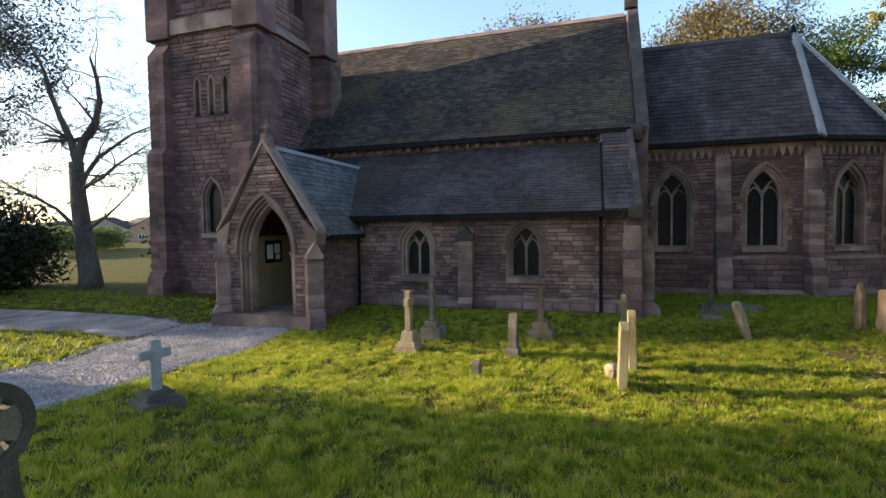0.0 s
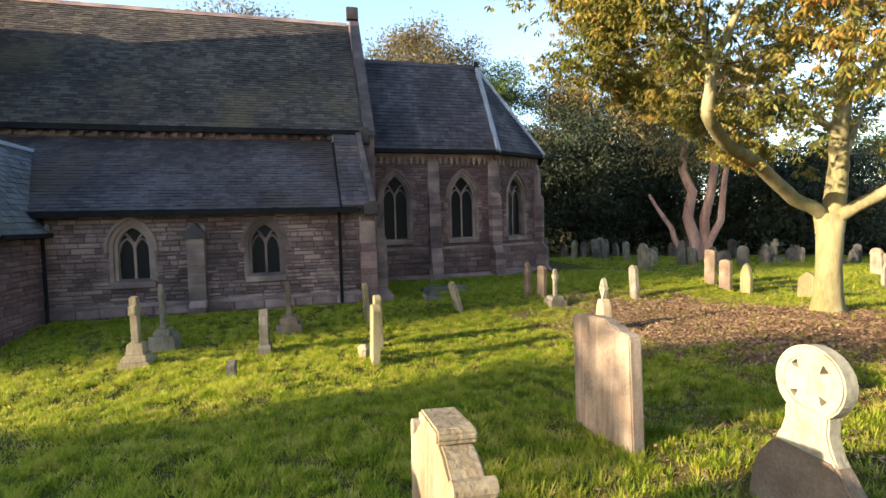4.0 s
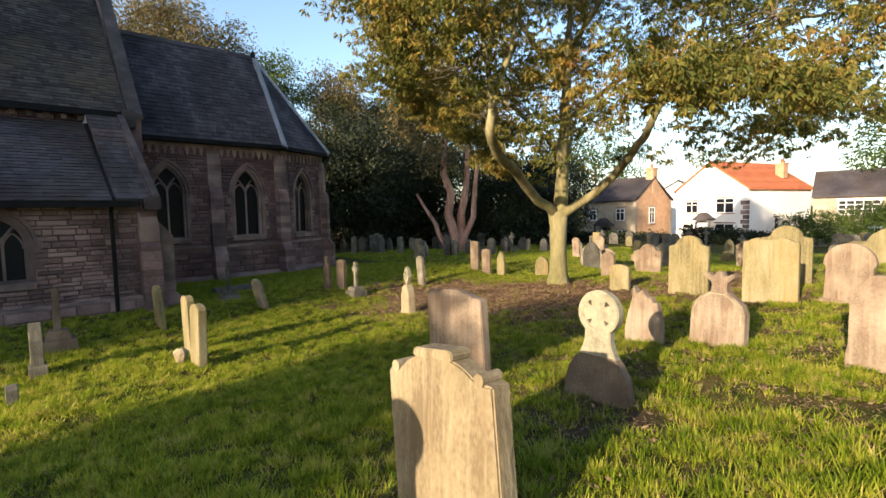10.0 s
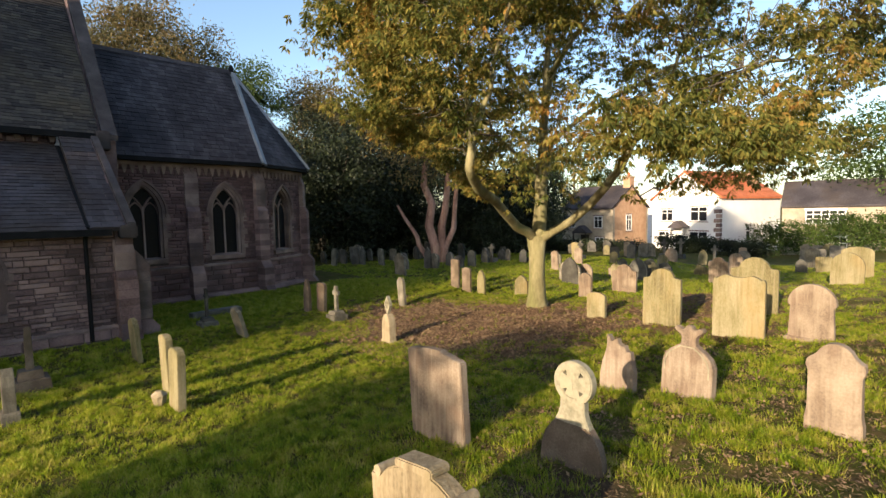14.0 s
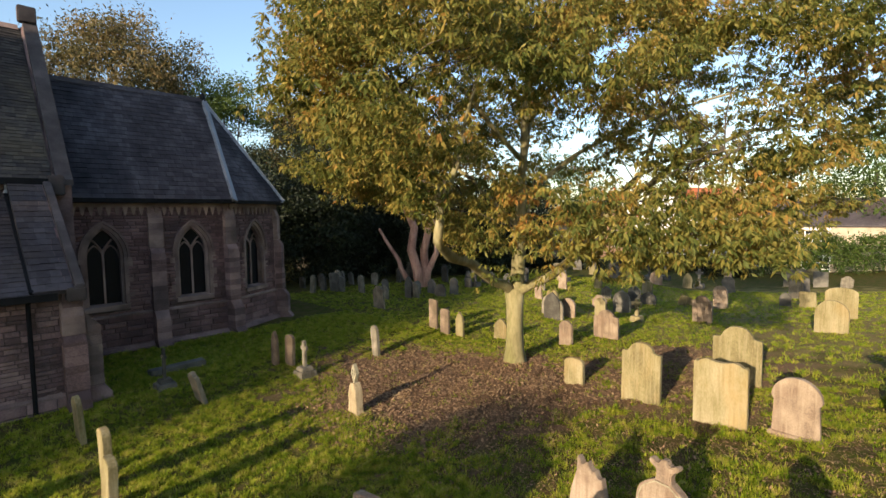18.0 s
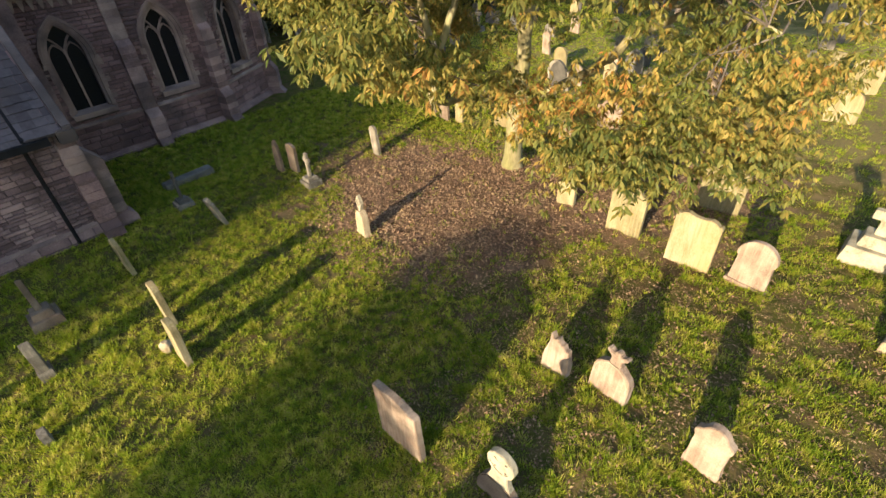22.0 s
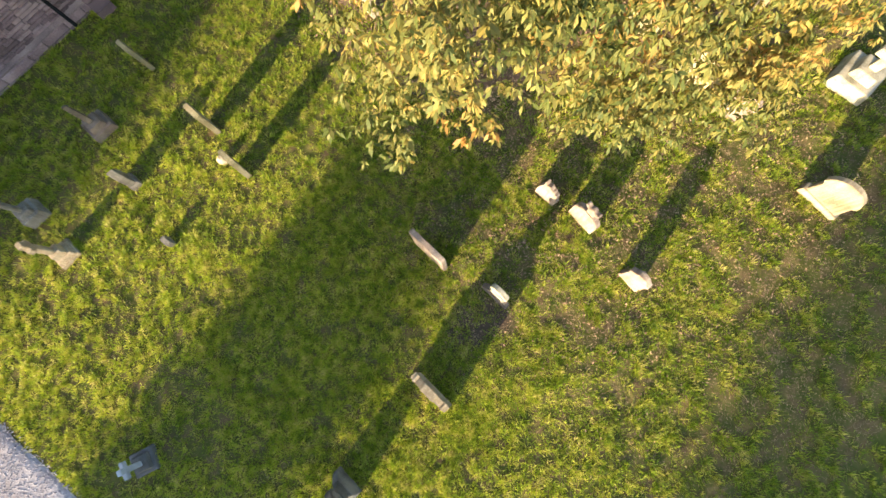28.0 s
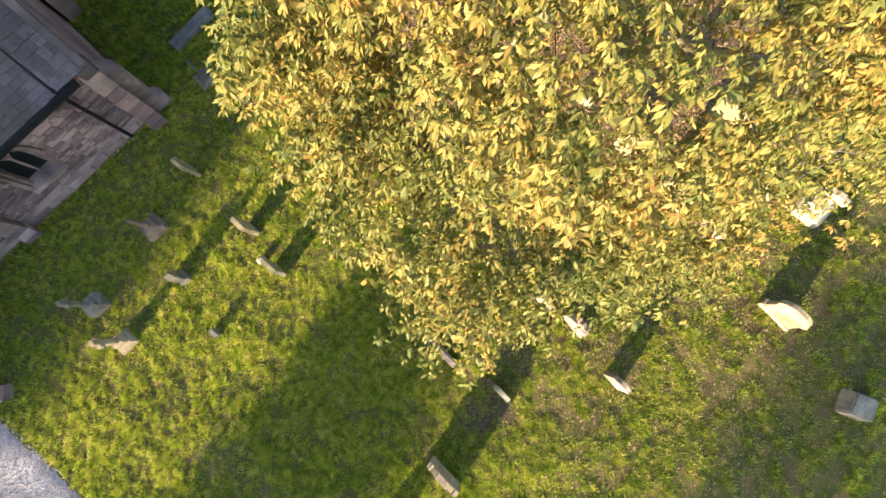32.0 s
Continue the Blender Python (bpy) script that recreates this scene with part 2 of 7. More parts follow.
# ---------------- mesh helpers ----------------
class Mesh:
    """Verts and faces of one mesh part."""
    def __init__(self):
        self.v, self.f = [], []

    def poly(self, pts):
        i = len(self.v); self.v += [tuple(p) for p in pts]; self.f.append(tuple(range(i, i + len(pts)))); return self

    def hexa(self, p):
        """Eight corners: the lower four counter-clockwise from above, then the upper four."""
        i = len(self.v); self.v += [tuple(q) for q in p]
        self.f += [tuple(i + k for k in q) for q in ((3, 2, 1, 0), (4, 5, 6, 7), (0, 1, 5, 4), (1, 2, 6, 5), (2, 3, 7, 6), (3, 0, 4, 7))]; return self

    def box(self, x0, y0, z0, x1, y1, z1):
        return self.hexa([(x0, y0, z0), (x1, y0, z0), (x1, y1, z0), (x0, y1, z0), (x0, y0, z1), (x1, y0, z1), (x1, y1, z1), (x0, y1, z1)])

    def prism(self, pts, a, b, axis="y"):
        """A closed outline of (u, v) pairs drawn out along an axis from a to b; u, v are the two other axes in order."""
        def put(u, v, w):
            return {"x": (w, u, v), "y": (u, w, v), "z": (u, v, w)}[axis]
        n, i = len(pts), len(self.v)
        self.v += [put(u, v, a) for u, v in pts] + [put(u, v, b) for u, v in pts]
        self.f += [tuple(range(i, i + n)), tuple(range(i + 2 * n - 1, i + n - 1, -1))] + [(i + k, i + (k + 1) % n, i + n + (k + 1) % n, i + n + k) for k in range(n)]
        return self

    def ring(self, inner, outer, a, b, closed=False):
        """A band between two outlines of (x, z) pairs of one length, drawn out along y."""
        n, i = len(inner), len(self.v)
        for w in (a, b):
            self.v += [(x, w, z) for x, z in inner] + [(x, w, z) for x, z in outer]
        for k in range(n if closed else n - 1):
            j = (k + 1) % n
            I0, O0, I1, O1 = i + k, i + n + k, i + 2 * n + k, i + 3 * n + k
            J0, P0, J1, P1 = i + j, i + n + j, i + 2 * n + j, i + 3 * n + j
            self.f += [(I0, J0, P0, O0), (I1, O1, P1, J1), (I0, I1, J1, J0), (O0, P0, P1, O1)]
        if not closed:
            self.f += [(i, i + n, i + 3 * n, i + 2 * n), (i + n - 1, i + 3 * n - 1, i + 4 * n - 1, i + 2 * n - 1)]
        return self

    def tube(self, pts, radii, sides=7):
        """A round bar along points."""
        pts = [Vector(p) for p in pts]
        i = len(self.v)
        side = Vector((0.31, 0.95, 0.12))
        for k, p in enumerate(pts):
            d = (pts[min(k + 1, len(pts) - 1)] - pts[max(k - 1, 0)]).normalized()
            u = d.cross(side).normalized(); w = d.cross(u)
            r = radii[k] if isinstance(radii, (list, tuple)) else radii
            self.v += [tuple(p + (u * math.cos(a) + w * math.sin(a)) * r) for a in (2 * math.pi * s / sides for s in range(sides))]
        for k in range(len(pts) - 1):
            for s in range(sides):
                a, b = i + k * sides + s, i + k * sides + (s + 1) % sides
                self.f.append((a, b, b + sides, a + sides))
        self.f += [tuple(range(i + sides - 1, i - 1, -1)), tuple(range(i + (len(pts) - 1) * sides, i + len(pts) * sides))]
        return self

    def data(self, name, material, smooth=False, bevel=0.0, jitter=0.0):
        me = bpy.data.meshes.new(name)
        me.from_pydata(self.v, [], self.f)
        bm = bmesh.new(); bm.from_mesh(me)
        bmesh.ops.recalc_face_normals(bm, faces=bm.faces)
        if bevel:
            bmesh.ops.bevel(bm, geom=[e for e in bm.edges if len(e.link_faces) == 2 and e.calc_face_angle(0) > 0.5], offset=bevel, segments=2, affect="EDGES", clamp_overlap=True)
        if jitter:
            for v in bm.verts:
                v.co += noise.noise_vector(v.co * 9) * jitter
        bm.to_mesh(me); bm.free()
        me.materials.append(material)
        if smooth:
            me.polygons.foreach_set("use_smooth", [True] * len(me.polygons))
        return me


def part(name, mesh, material, parent=None, label="", smooth=False, bevel=0.0, jitter=0.0, kind=""):
    """One mesh object under a thing or a part."""
    me = mesh.data(name, material, smooth, bevel, jitter) if isinstance(mesh, Mesh) else mesh
    ob = new(name, me)
    if parent is not None:
        ob.parent = parent
    return tagged(ob, label, kind=kind)


def thing(name, label, category, m=None, group="", kind=""):
    ob = new(name)
    ob.empty_display_size = 0.2
    if m is not None:
        ob.matrix_world = m
    return tagged(ob, label, category, group, kind)


def sub(name, parent, m, label=""):
    """A part that only holds sub-parts, at a pose inside its thing."""
    ob = new(name)
    ob.empty_display_size = 0.1
    ob.parent, ob.matrix_local = parent, m
    return tagged(ob, label)


def arch(b, spring, apex, n=9, foot=0.0):
    """Outline of a pointed arch of half width b, from the left foot over the apex to the right foot, as (x, z) pairs."""
    a = apex - spring
    R = (a * a + b * b) / (2 * b)
    end = math.atan2(a, R - b)
    left = [(-b + R - R * math.cos(end * k / n), spring + R * math.sin(end * k / n)) for k in range(n + 1)]
    pts = [(-b, foot)] + left
    return pts + [(-x, z) for x, z in reversed(pts[:-1])]


# ---------------- ground ----------------
def ground_z(x, y):
    """Height of the lawn: it falls from the camera's side to a shallow dip before the church, and away to the east."""
    x, y = np.asarray(x, float), np.asarray(y, float)
    yy = np.clip(y, -4, 12)
    z = -0.03 - 0.108 * (yy - np.log1p(np.exp((yy - 8.6) * 0.9)) / 0.9)
    z = z + 0.25 * np.exp(-((x - 13) / 5) ** 2 - ((y - 6.5) / 5) ** 2)
    z = z + 0.08 * np.exp(-((x - 5.7) / 2.6) ** 2 - ((y - 2.4) / 2.6) ** 2)
    s = np.clip((y - 9.6) / 3.8, 0, 1)
    z = z + 0.27 * s * s * (3 - 2 * s)
    e = np.maximum(x - 14, 0)
    return z - 0.03 * np.minimum(e, 45) * np.minimum(1, e / 8)


def gz(x, y):
    return float(ground_z(x, y))


def sheet(name, xs, ys, zf, material, kind="structure", label="", category="ground"):
    X, Y = np.meshgrid(xs, ys)
    Z = zf(X, Y)
    me = bpy.data.meshes.new(name)
    nx, ny = len(xs), len(ys)
    i = (np.arange(ny - 1)[:, None] * nx + np.arange(nx - 1)[None, :]).ravel()
    me.from_pydata(np.stack([X.ravel(), Y.ravel(), Z.ravel()], 1).tolist(), [], np.stack([i, i + 1, i + nx + 1, i + nx], 1).tolist())
    me.polygons.foreach_set("use_smooth", [True] * len(me.polygons))
    me.materials.append(material)
    return tagged(new(name, me), label, category, kind=kind)


def spread(lo, hi, step, far, grow_=1.35):
    core = list(np.arange(lo, hi + 1e-6, step))
    out, d = [], step
    while sum(out) < far:
        d *= grow_; out.append(d)
    up = list(hi + np.cumsum(out)); dn = list(lo - np.cumsum(out))
    return np.array(dn[::-1] + core + up)


def vnoise(x, y, step, seed):
    """Smooth random values on a square lattice."""
    tab = np.random.default_rng(seed).random((64, 64))
    u, v = x / step + 700.3, y / step + 300.7
    i, j = np.floor(u).astype(int), np.floor(v).astype(int)
    f, h = u - i, v - j
    f, h = f * f * (3 - 2 * f), h * h * (3 - 2 * h)
    t = lambda a, b: tab[a % 64, b % 64]
    return (t(i, j) * (1 - f) + t(i + 1, j) * f) * (1 - h) + (t(i, j + 1) * (1 - f) + t(i + 1, j + 1) * f) * h


def lumps(X, Y):
    """The ground with its swells and, on the lawn, the mounds of the tufts."""
    X, Y = np.asarray(X, float), np.asarray(Y, float)
    swell = 0.035 * np.sin(X * 1.7 + 0.6 * np.sin(Y * 1.3)) * np.sin(Y * 1.9 + X * 0.4) * (np.abs(X - 4) < 14) * (np.abs(Y - 4) < 9)
    lawn = np.clip((X + 3.5) / 0.5, 0, 1) * np.clip((13.6 - X) / 0.5, 0, 1) * np.clip((Y + 5.8) / 0.5, 0, 1) * np.clip((13.0 - Y) / 0.5, 0, 1)
    return ground_z(X, Y) + swell + lawn * (0.036 * (vnoise(X, Y, 0.36, 41) - 0.5) + 0.034 * (vnoise(X, Y, 0.17, 31) - 0.5))


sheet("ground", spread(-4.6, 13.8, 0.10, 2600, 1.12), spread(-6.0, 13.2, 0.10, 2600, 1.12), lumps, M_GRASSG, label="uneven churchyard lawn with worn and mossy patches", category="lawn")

# gravel path: its two edges, draped on the ground
PATH_E = [(-3.7, -14), (-3.75, 1), (-3.9, 4.2), (-4.15, 6), (-4.4, 8), (-4.55, 9.4), (-4.6, 10.4), (-4.9, 10.85)]
PATH_W = [(-6.1, -14), (-6.2, 1), (-6.35, 4.2), (-6.6, 5.6), (-7.1, 6.9), (-7.85, 8.3), (-8.2, 10.4), (-7.4, 11.0)]


def strip(name, left, right, material, lift, cuts=14, along=8):
    def fine_line(line):
        out = []
        for (ax, ay), (bx, by) in zip(line, line[1:]):
            out += [(ax + (bx - ax) * k / along, ay + (by - ay) * k / along) for k in range(along)]
        return out + [line[-1]]
    a, b = fine_line(left), fine_line(right)
    ms = Mesh()
    for p, q in zip(a, b):
        for k in range(cuts + 1):
            u = k / cuts
            x, y = p[0] + (q[0] - p[0]) * u, p[1] + (q[1] - p[1]) * u
            edge = 0.10 * noise.noise((x * 1.7, y * 1.7, 2.0)) if k in (0, cuts) else 0
            x, y = x + edge, y + edge
            ms.v.append((x, y, float(lumps(x, y)) + (lift if 0 < k < cuts else -0.03)))
    n = cuts + 1
    ms.f = [(i * n + k, i * n + k + 1, (i + 1) * n + k + 1, (i + 1) * n + k) for i in range(len(a) - 1) for k in range(cuts)]
    return ms.data(name, material, smooth=True)


tagged(new("gravel_path", strip("gravel_path", PATH_E, PATH_W, M_GRAVEL, 0.03)), "pale mauve-grey gravel path between lawns", "path", kind="structure")
tagged(new("gravel_drive", strip("gravel_drive", [(-8.0, 10.6), (-10, 11.2), (-14, 11.3), (-30, 10.5)], [(-8.3, 8.9), (-10, 9.2), (-14, 8.6), (-30, 7.5)], M_GRAVEL, 0.034)), "grey gravel drive that leads west past the tower", "path", kind="structure")


# ---------------- church ----------------
church = thing("church", "dark sandstone parish church with slate roofs, porch and tower", "church")
rng = random.Random(7)


def unit_block(k):
    """A rough-faced stone of unit size: face at y = -1, bed at y = 0."""
    r = random.Random(100 + k)
    i, s = 0.04, 0.10
    j = lambda: r.uniform(-0.03, 0.03)
    ms = Mesh()
    ms.v = [(0, 0, 0), (1, 0, 0), (1, 0, 1), (0, 0, 1), (i + j(), -1, s + j()), (1 - i + j(), -1, s + j()), (1 - i + j(), -1, 1 - s + j()), (i + j(), -1, 1 - s + j()), (0.5, -1.25 + 3 * j(), 0.5)]
    ms.f = [(0, 1, 5, 4), (1, 2, 6, 5), (2, 3, 7, 6), (3, 0, 4, 7), (4, 5, 8), (5, 6, 8), (6, 7, 8), (7, 4, 8)]
    return ms


UNIT = [unit_block(k) for k in range(8)]
UNIT_DATA = {}


def intervals(W, holes):
    free = [(0.0, W)]
    for a, b in holes:
        nxt = []
        for p, q in free:
            if b <= p or a >= q:
                nxt.append((p, q)); continue
            if a - p > 0.05: nxt.append((p, a))
            if q - b > 0.05: nxt.append((b, q))
        free = nxt
    return free


def masonry(name, parent, m, W, z0, z1, opens, material, label="", singles=0, course=(0.075, 0.15), length=(0.16, 0.55), thick=0.45, top=None, depth=0.028):
    """A wall of coursed blocks over a mortar core. m: pose of its left foot, face looking to local -y. opens(z): list of (left, right) at a height;
    top(z): (left, right) that the wall spans at a height."""
    core = Mesh()
    z = z0
    if opens is none and top is None:
        core.box(0, 0, z0, W, thick, z1); z = z1
    while z < z1 - 1e-6:
        h = min(0.07, z1 - z)
        lo, hi = top(z + h / 2) if top else (0, W)
        for a, b in intervals(W, opens(z + h / 2)):
            a, b = max(a, lo), min(b, hi)
            if b - a > 0.02: core.box(a, 0, z, b, thick, z + h)
        z += h
    wall = part(name, core, M_JOINT, parent, label)
    wall.matrix_local = m
    rest, z, count = Mesh(), z0, 0
    while z < z1 - 0.04:
        h = min(rng.uniform(*course), z1 - z)
        if z1 - z - h < 0.05: h = z1 - z
        lo, hi = top(z + h * 0.6) if top else (0, W)
        holes = opens(z + 0.02) + opens(z + h - 0.02)
        for a, b in intervals(W, holes):
            a, b = max(a, lo), min(b, hi)
            x = a
            while x < b - 0.02:
                w = rng.uniform(*length)
                if b - x - w < 0.14: w = b - x
                k, d = rng.randrange(8), depth * rng.uniform(0.5, 1.5)
                x0, x1, zz0, zz1 = x + 0.006, x + w - 0.006, z + 0.006, z + h - 0.006
                if count < singles:
                    key = (k, material.name)
                    if key not in UNIT_DATA: UNIT_DATA[key] = UNIT[k].data("stone_block", material)
                    ob = part("stone_block", UNIT_DATA[key], material, wall)
                    ob.location, ob.scale = (x0, 0.0, zz0), (x1 - x0, d, zz1 - zz0)
                    count += 1
                else:
                    i = len(rest.v)
                    rest.v += [(x0 + vx * (x1 - x0), vy * d, zz0 + vz * (zz1 - zz0)) for vx, vy, vz in UNIT[k].v]
                    rest.f += [tuple(i + q for q in f) for f in UNIT[k].f]
                x += w
        z += h
    if rest.v:
        me = bpy.data.meshes.new("stone_course"); me.from_pydata(rest.v, [], rest.f); me.materials.append(material)
        part("stone_course", me, material, wall, kind="stuff")
    return wall


def none(z):
    return []


def arch_gap(cx, b, spring, apex, foot):
    """Half-open intervals of a pointed opening."""
    a = apex - spring
    R = (a * a + b * b) / (2 * b)
    def gap(z):
        if z < foot or z > apex: return []
        if z <= spring: return [(cx - b, cx + b)]
        w = -(R - b) + math.sqrt(max(0, R * R - (z - spring) ** 2))
        return [(cx - w, cx + w)] if w > 0.03 else []
    return gap


def gaps(*fs):
    return lambda z: [g for f in fs for g in f(z)]


def church_window(m, b, sill, spring, apex, side, hood=True, deep=0.22, label="pointed stone window with dark leaded glass", lights=True):
    """A two-light pointed window: dressed surround, hood mould, mullion, tracery, glass. m: pose of the wall at the window's middle."""
    w = sub("window", church, m, label)
    inner, mid, outer = arch(b, spring, apex, 10, sill), arch(b + side * 0.45, spring, apex + side * 0.5, 10, sill), arch(b + side, spring, apex + side * 1.15, 10, sill)
    part("surround", Mesh().ring(mid, outer, -0.03, 0.25), M_DRESS, w, "pale dressed sandstone surround")
    part("reveal", Mesh().ring(inner, mid, 0.06, 0.30), M_DRESS, w)
    # quoin stones beside the jambs, long and short by turns
    z, k = sill - 0.04, 0
    while z < spring - 0.02:
        h = 0.24
        for s in (-1, 1):
            x0, x1 = sorted((s * (b + side - 0.01), s * (b + side + (0.15 if k % 2 else 0.04))))
            part("quoin", Mesh().box(x0, -0.028, z, x1, 0.1, z + h - 0.012), M_DRESS, w)
        z, k = z + h, k + 1
    part("sill", Mesh().prism([(-0.10, sill - 0.02), (-0.10, sill - 0.16), (0.28, sill - 0.16), (0.28, sill + 0.05)], -b - side, b + side, "x"), M_DRESS, w, "sloping stone sill")
    if hood:
        h0, h1 = arch(b + side + 0.01, spring, apex + side * 1.2, 10, spring - 0.05), arch(b + side + 0.075, spring, apex + side * 1.2 + 0.09, 10, spring - 0.05)
        part("hood_mould", Mesh().ring(h0, h1, -0.10, 0.02), M_DRESS, w)
        for s in (-1, 1):
            part("label_stop", Mesh().box(s * (b + side + 0.045) - 0.06, -0.11, spring - 0.16, s * (b + side + 0.045) + 0.06, 0.02, spring - 0.045), M_DRESS, w, bevel=0.02)
    if lights:
        t = 0.028
        top = spring + (apex - spring) * 0.12
        part("mullion", Mesh().box(-t, deep - 0.05, sill, t, deep + 0.03, top + 0.1), M_DRESS, w)
        tr = Mesh()
        for s in (-1, 1):
            # head of one light, and the branch that swings to the arch
            head_in = [(s * b / 2 + x, z) for x, z in arch(b / 2 - t, top - 0.12, top + b * 0.50, 7, top - 0.14)]
            head_out = [(s * b / 2 + x, z) for x, z in arch(b / 2 + 0.012, top - 0.12, top + b * 0.62, 7, top - 0.14)]
            tr.ring(head_in, head_out, deep - 0.04, deep + 0.02)
            tr.tube([(0, deep - 0.01, top + 0.05), (s * b * 0.18, deep - 0.01, top + b * 0.42), (s * b * 0.42, deep - 0.01, top + b * 0.78), (s * b * 0.62, deep - 0.01, top + b * 0.98)], 0.03, 6)
        part("tracery", tr, M_DRESS, w)
    for s in (-1, 1):
        gl = [(0.0, sill)] + [(x, z) for x, z in arch(b, spring, apex, 10, sill) if x * s >= -1e-6]
        part("pane", Mesh().prism(gl, deep, deep + 0.012), M_GLASS, w)
    z = sill + 0.22
    while z < spring + 0.1:
        part("lead_came", Mesh().box(-b, deep - 0.008, z - 0.006, b, deep, z + 0.006), M_IRON, w); z += 0.22
    return w


def slates(name, parent, e0, e1, r0, r1, material, rows, width=0.26, singles=0, thick=0.10, label=""):
    """A slated slope between an eave e0-e1 and a ridge r0-r1, with every slate a piece."""
    e0, e1, r0, r1 = (Vector(p) for p in (e0, e1, r0, r1))
    up = ((r0 + r1) / 2 - (e0 + e1) / 2)
    nrm = (e1 - e0).cross(up).normalized()
    if nrm.z < 0: nrm = -nrm
    deck = Mesh().hexa([e0 - nrm * thick, e1 - nrm * thick, r1 - nrm * thick, r0 - nrm * thick, e0, e1, r1, r0])
    roof = part(name, deck, material, parent, label)
    rest, count = Mesh(), 0
    for r in range(rows):
        f0, f1 = r / rows, min(1.0, (r + 1.25) / rows)
        a, b = e0.lerp(r0, f0), e1.lerp(r1, f0)
        c, d = e0.lerp(r0, f1), e1.lerp(r1, f1)
        L = (b - a).length
        if L < 0.05: continue
        L2 = max((d - c).length, 1e-4)
        ax = (b - a).normalized()
        x = -rng.uniform(0, width)
        while x < L:
            w = width * rng.uniform(0.85, 1.2)
            x0, x1 = max(x, 0) + 0.004, min(x + w, L) - 0.004
            if x1 - x0 > 0.03:
                h0, h1 = 0.018 * rng.uniform(0.8, 1.7), 0.004
                lo = rng.uniform(-0.012, 0.012)
                p0, p1 = a + ax * x0 - up.normalized() * lo, a + ax * x1 - up.normalized() * lo
                sh = (c - a).dot(ax)
                q0, q1 = c + ax * min(max(x0 - sh, 0), L2), c + ax * min(max(x1 - sh, 0), L2)
                v = [p0, p1, p1 + nrm * h0, p0 + nrm * h0, q0 + nrm * h1, q1 + nrm * h1]
                if (q1 - q0).length > 0.02 and count < singles:
                    me = Mesh(); me.v = [tuple(z) for z in v]; me.f = [(0, 1, 2, 3), (3, 2, 5, 4), (0, 3, 4), (1, 5, 2)]
                    dm = bpy.data.meshes.new("slate"); dm.from_pydata(me.v, [], me.f); dm.materials.append(material)
                    part("slate", dm, material, roof); count += 1
                else:
                    i = len(rest.v); rest.v += [tuple(z) for z in v]
                    rest.f += [(i, i + 1, i + 2, i + 3), (i + 3, i + 2, i + 5, i + 4), (i, i + 3, i + 4), (i + 1, i + 5, i + 2)]
            x += w
    if rest.v:
        me = bpy.data.meshes.new("slate_course"); me.from_pydata(rest.v, [], rest.f); me.materials.append(material)
        part("slate_course", me, material, roof, kind="stuff")
    return roof


def buttress(x0, x1, m, stages, label="stepped sandstone buttress", top_slope=0.35, top_mat=None, low_mat=None):
    """Stages from the ground up: (z0, z1, projection); each ends in a weathered slope. Local face to -y."""
    b = sub("buttress", church, m, label)
    for (z0, z1, pr), nxt in zip(stages, list(stages[1:]) + [None]):
        back = nxt[2] if nxt else 0.0
        sl = (pr - back) * 1.3 if nxt else top_slope
        part("stage", Mesh().prism([(0.05, z0), (-pr, z0), (-pr, z1 - sl), (-back, z1), (0.05, z1)], x0, x1, "x"), (top_mat or M_DRESS) if nxt is None else (low_mat or M_BLOCK), b, bevel=0.015)
        zz, k = z0 + 0.02, 0
        st = []
        while zz < z1 - sl - 0.14:
            h = rng.uniform(0.15, 0.26)
            h = min(h, z1 - sl - zz)
            cut = x0 + (x1 - x0) * (0.42 if k % 2 else 0.6)
            if x1 - x0 > 0.5:
                st += [Mesh().box(x0 - 0.006, -pr - 0.012, zz + 0.006, cut - 0.006, 0, zz + h - 0.006), Mesh().box(cut + 0.006, -pr - 0.010, zz + 0.006, x1 + 0.006, 0, zz + h - 0.006)]
            else:
                st.append(Mesh().box(x0 - 0.006, -pr - 0.012, zz + 0.006, x1 + 0.006, 0, zz + h - 0.006))
            zz, k = zz + h, k + 1
        for piece in st: part("ashlar_block", piece, (top_mat or M_DRESS) if nxt is None else (low_mat or M_BLOCK), b)
    return b


BASE = -1.1
# --- south aisle ---
AX0, AX1, AY = -4.35, 3.45, 13.4
W1, W2 = -2.45, 0.61
aisle_open = gaps(arch_gap(W1 - AX0, 0.34 + 0.16, 1.0, 1.71, 0.08), arch_gap(W2 - AX0, 0.34 + 0.16, 1.0, 1.71, 0.08))
masonry("aisle_wall", church, pose(AX0, AY, 0), AX1 - AX0, -0.36, 1.95, aisle_open, M_BLOCK, "coursed sandstone aisle wall", singles=300)
masonry("aisle_plinth", church, pose(AX0, AY - 0.09, 0), AX1 - AX0, BASE, -0.42, none, M_BLOCK, "projecting stone plinth", course=(0.16, 0.24), length=(0.35, 0.8))
part("plinth_course", Mesh().prism([(AY - 0.11, -0.42), (AY - 0.11, -0.38), (AY + 0.02, -0.30), (AY + 0.02, -0.42)], AX0, AX1, "x"), M_DRESS, church, "weathered plinth moulding")
for wx in (W1, W2):
    church_window(pose(wx, AY, 0), 0.34, 0.22, 1.0, 1.53, 0.16)
buttress(-1.19, -0.80, pose(0, AY, 0), [(BASE, -0.33, 0.36), (-0.33, 1.58, 0.24)])
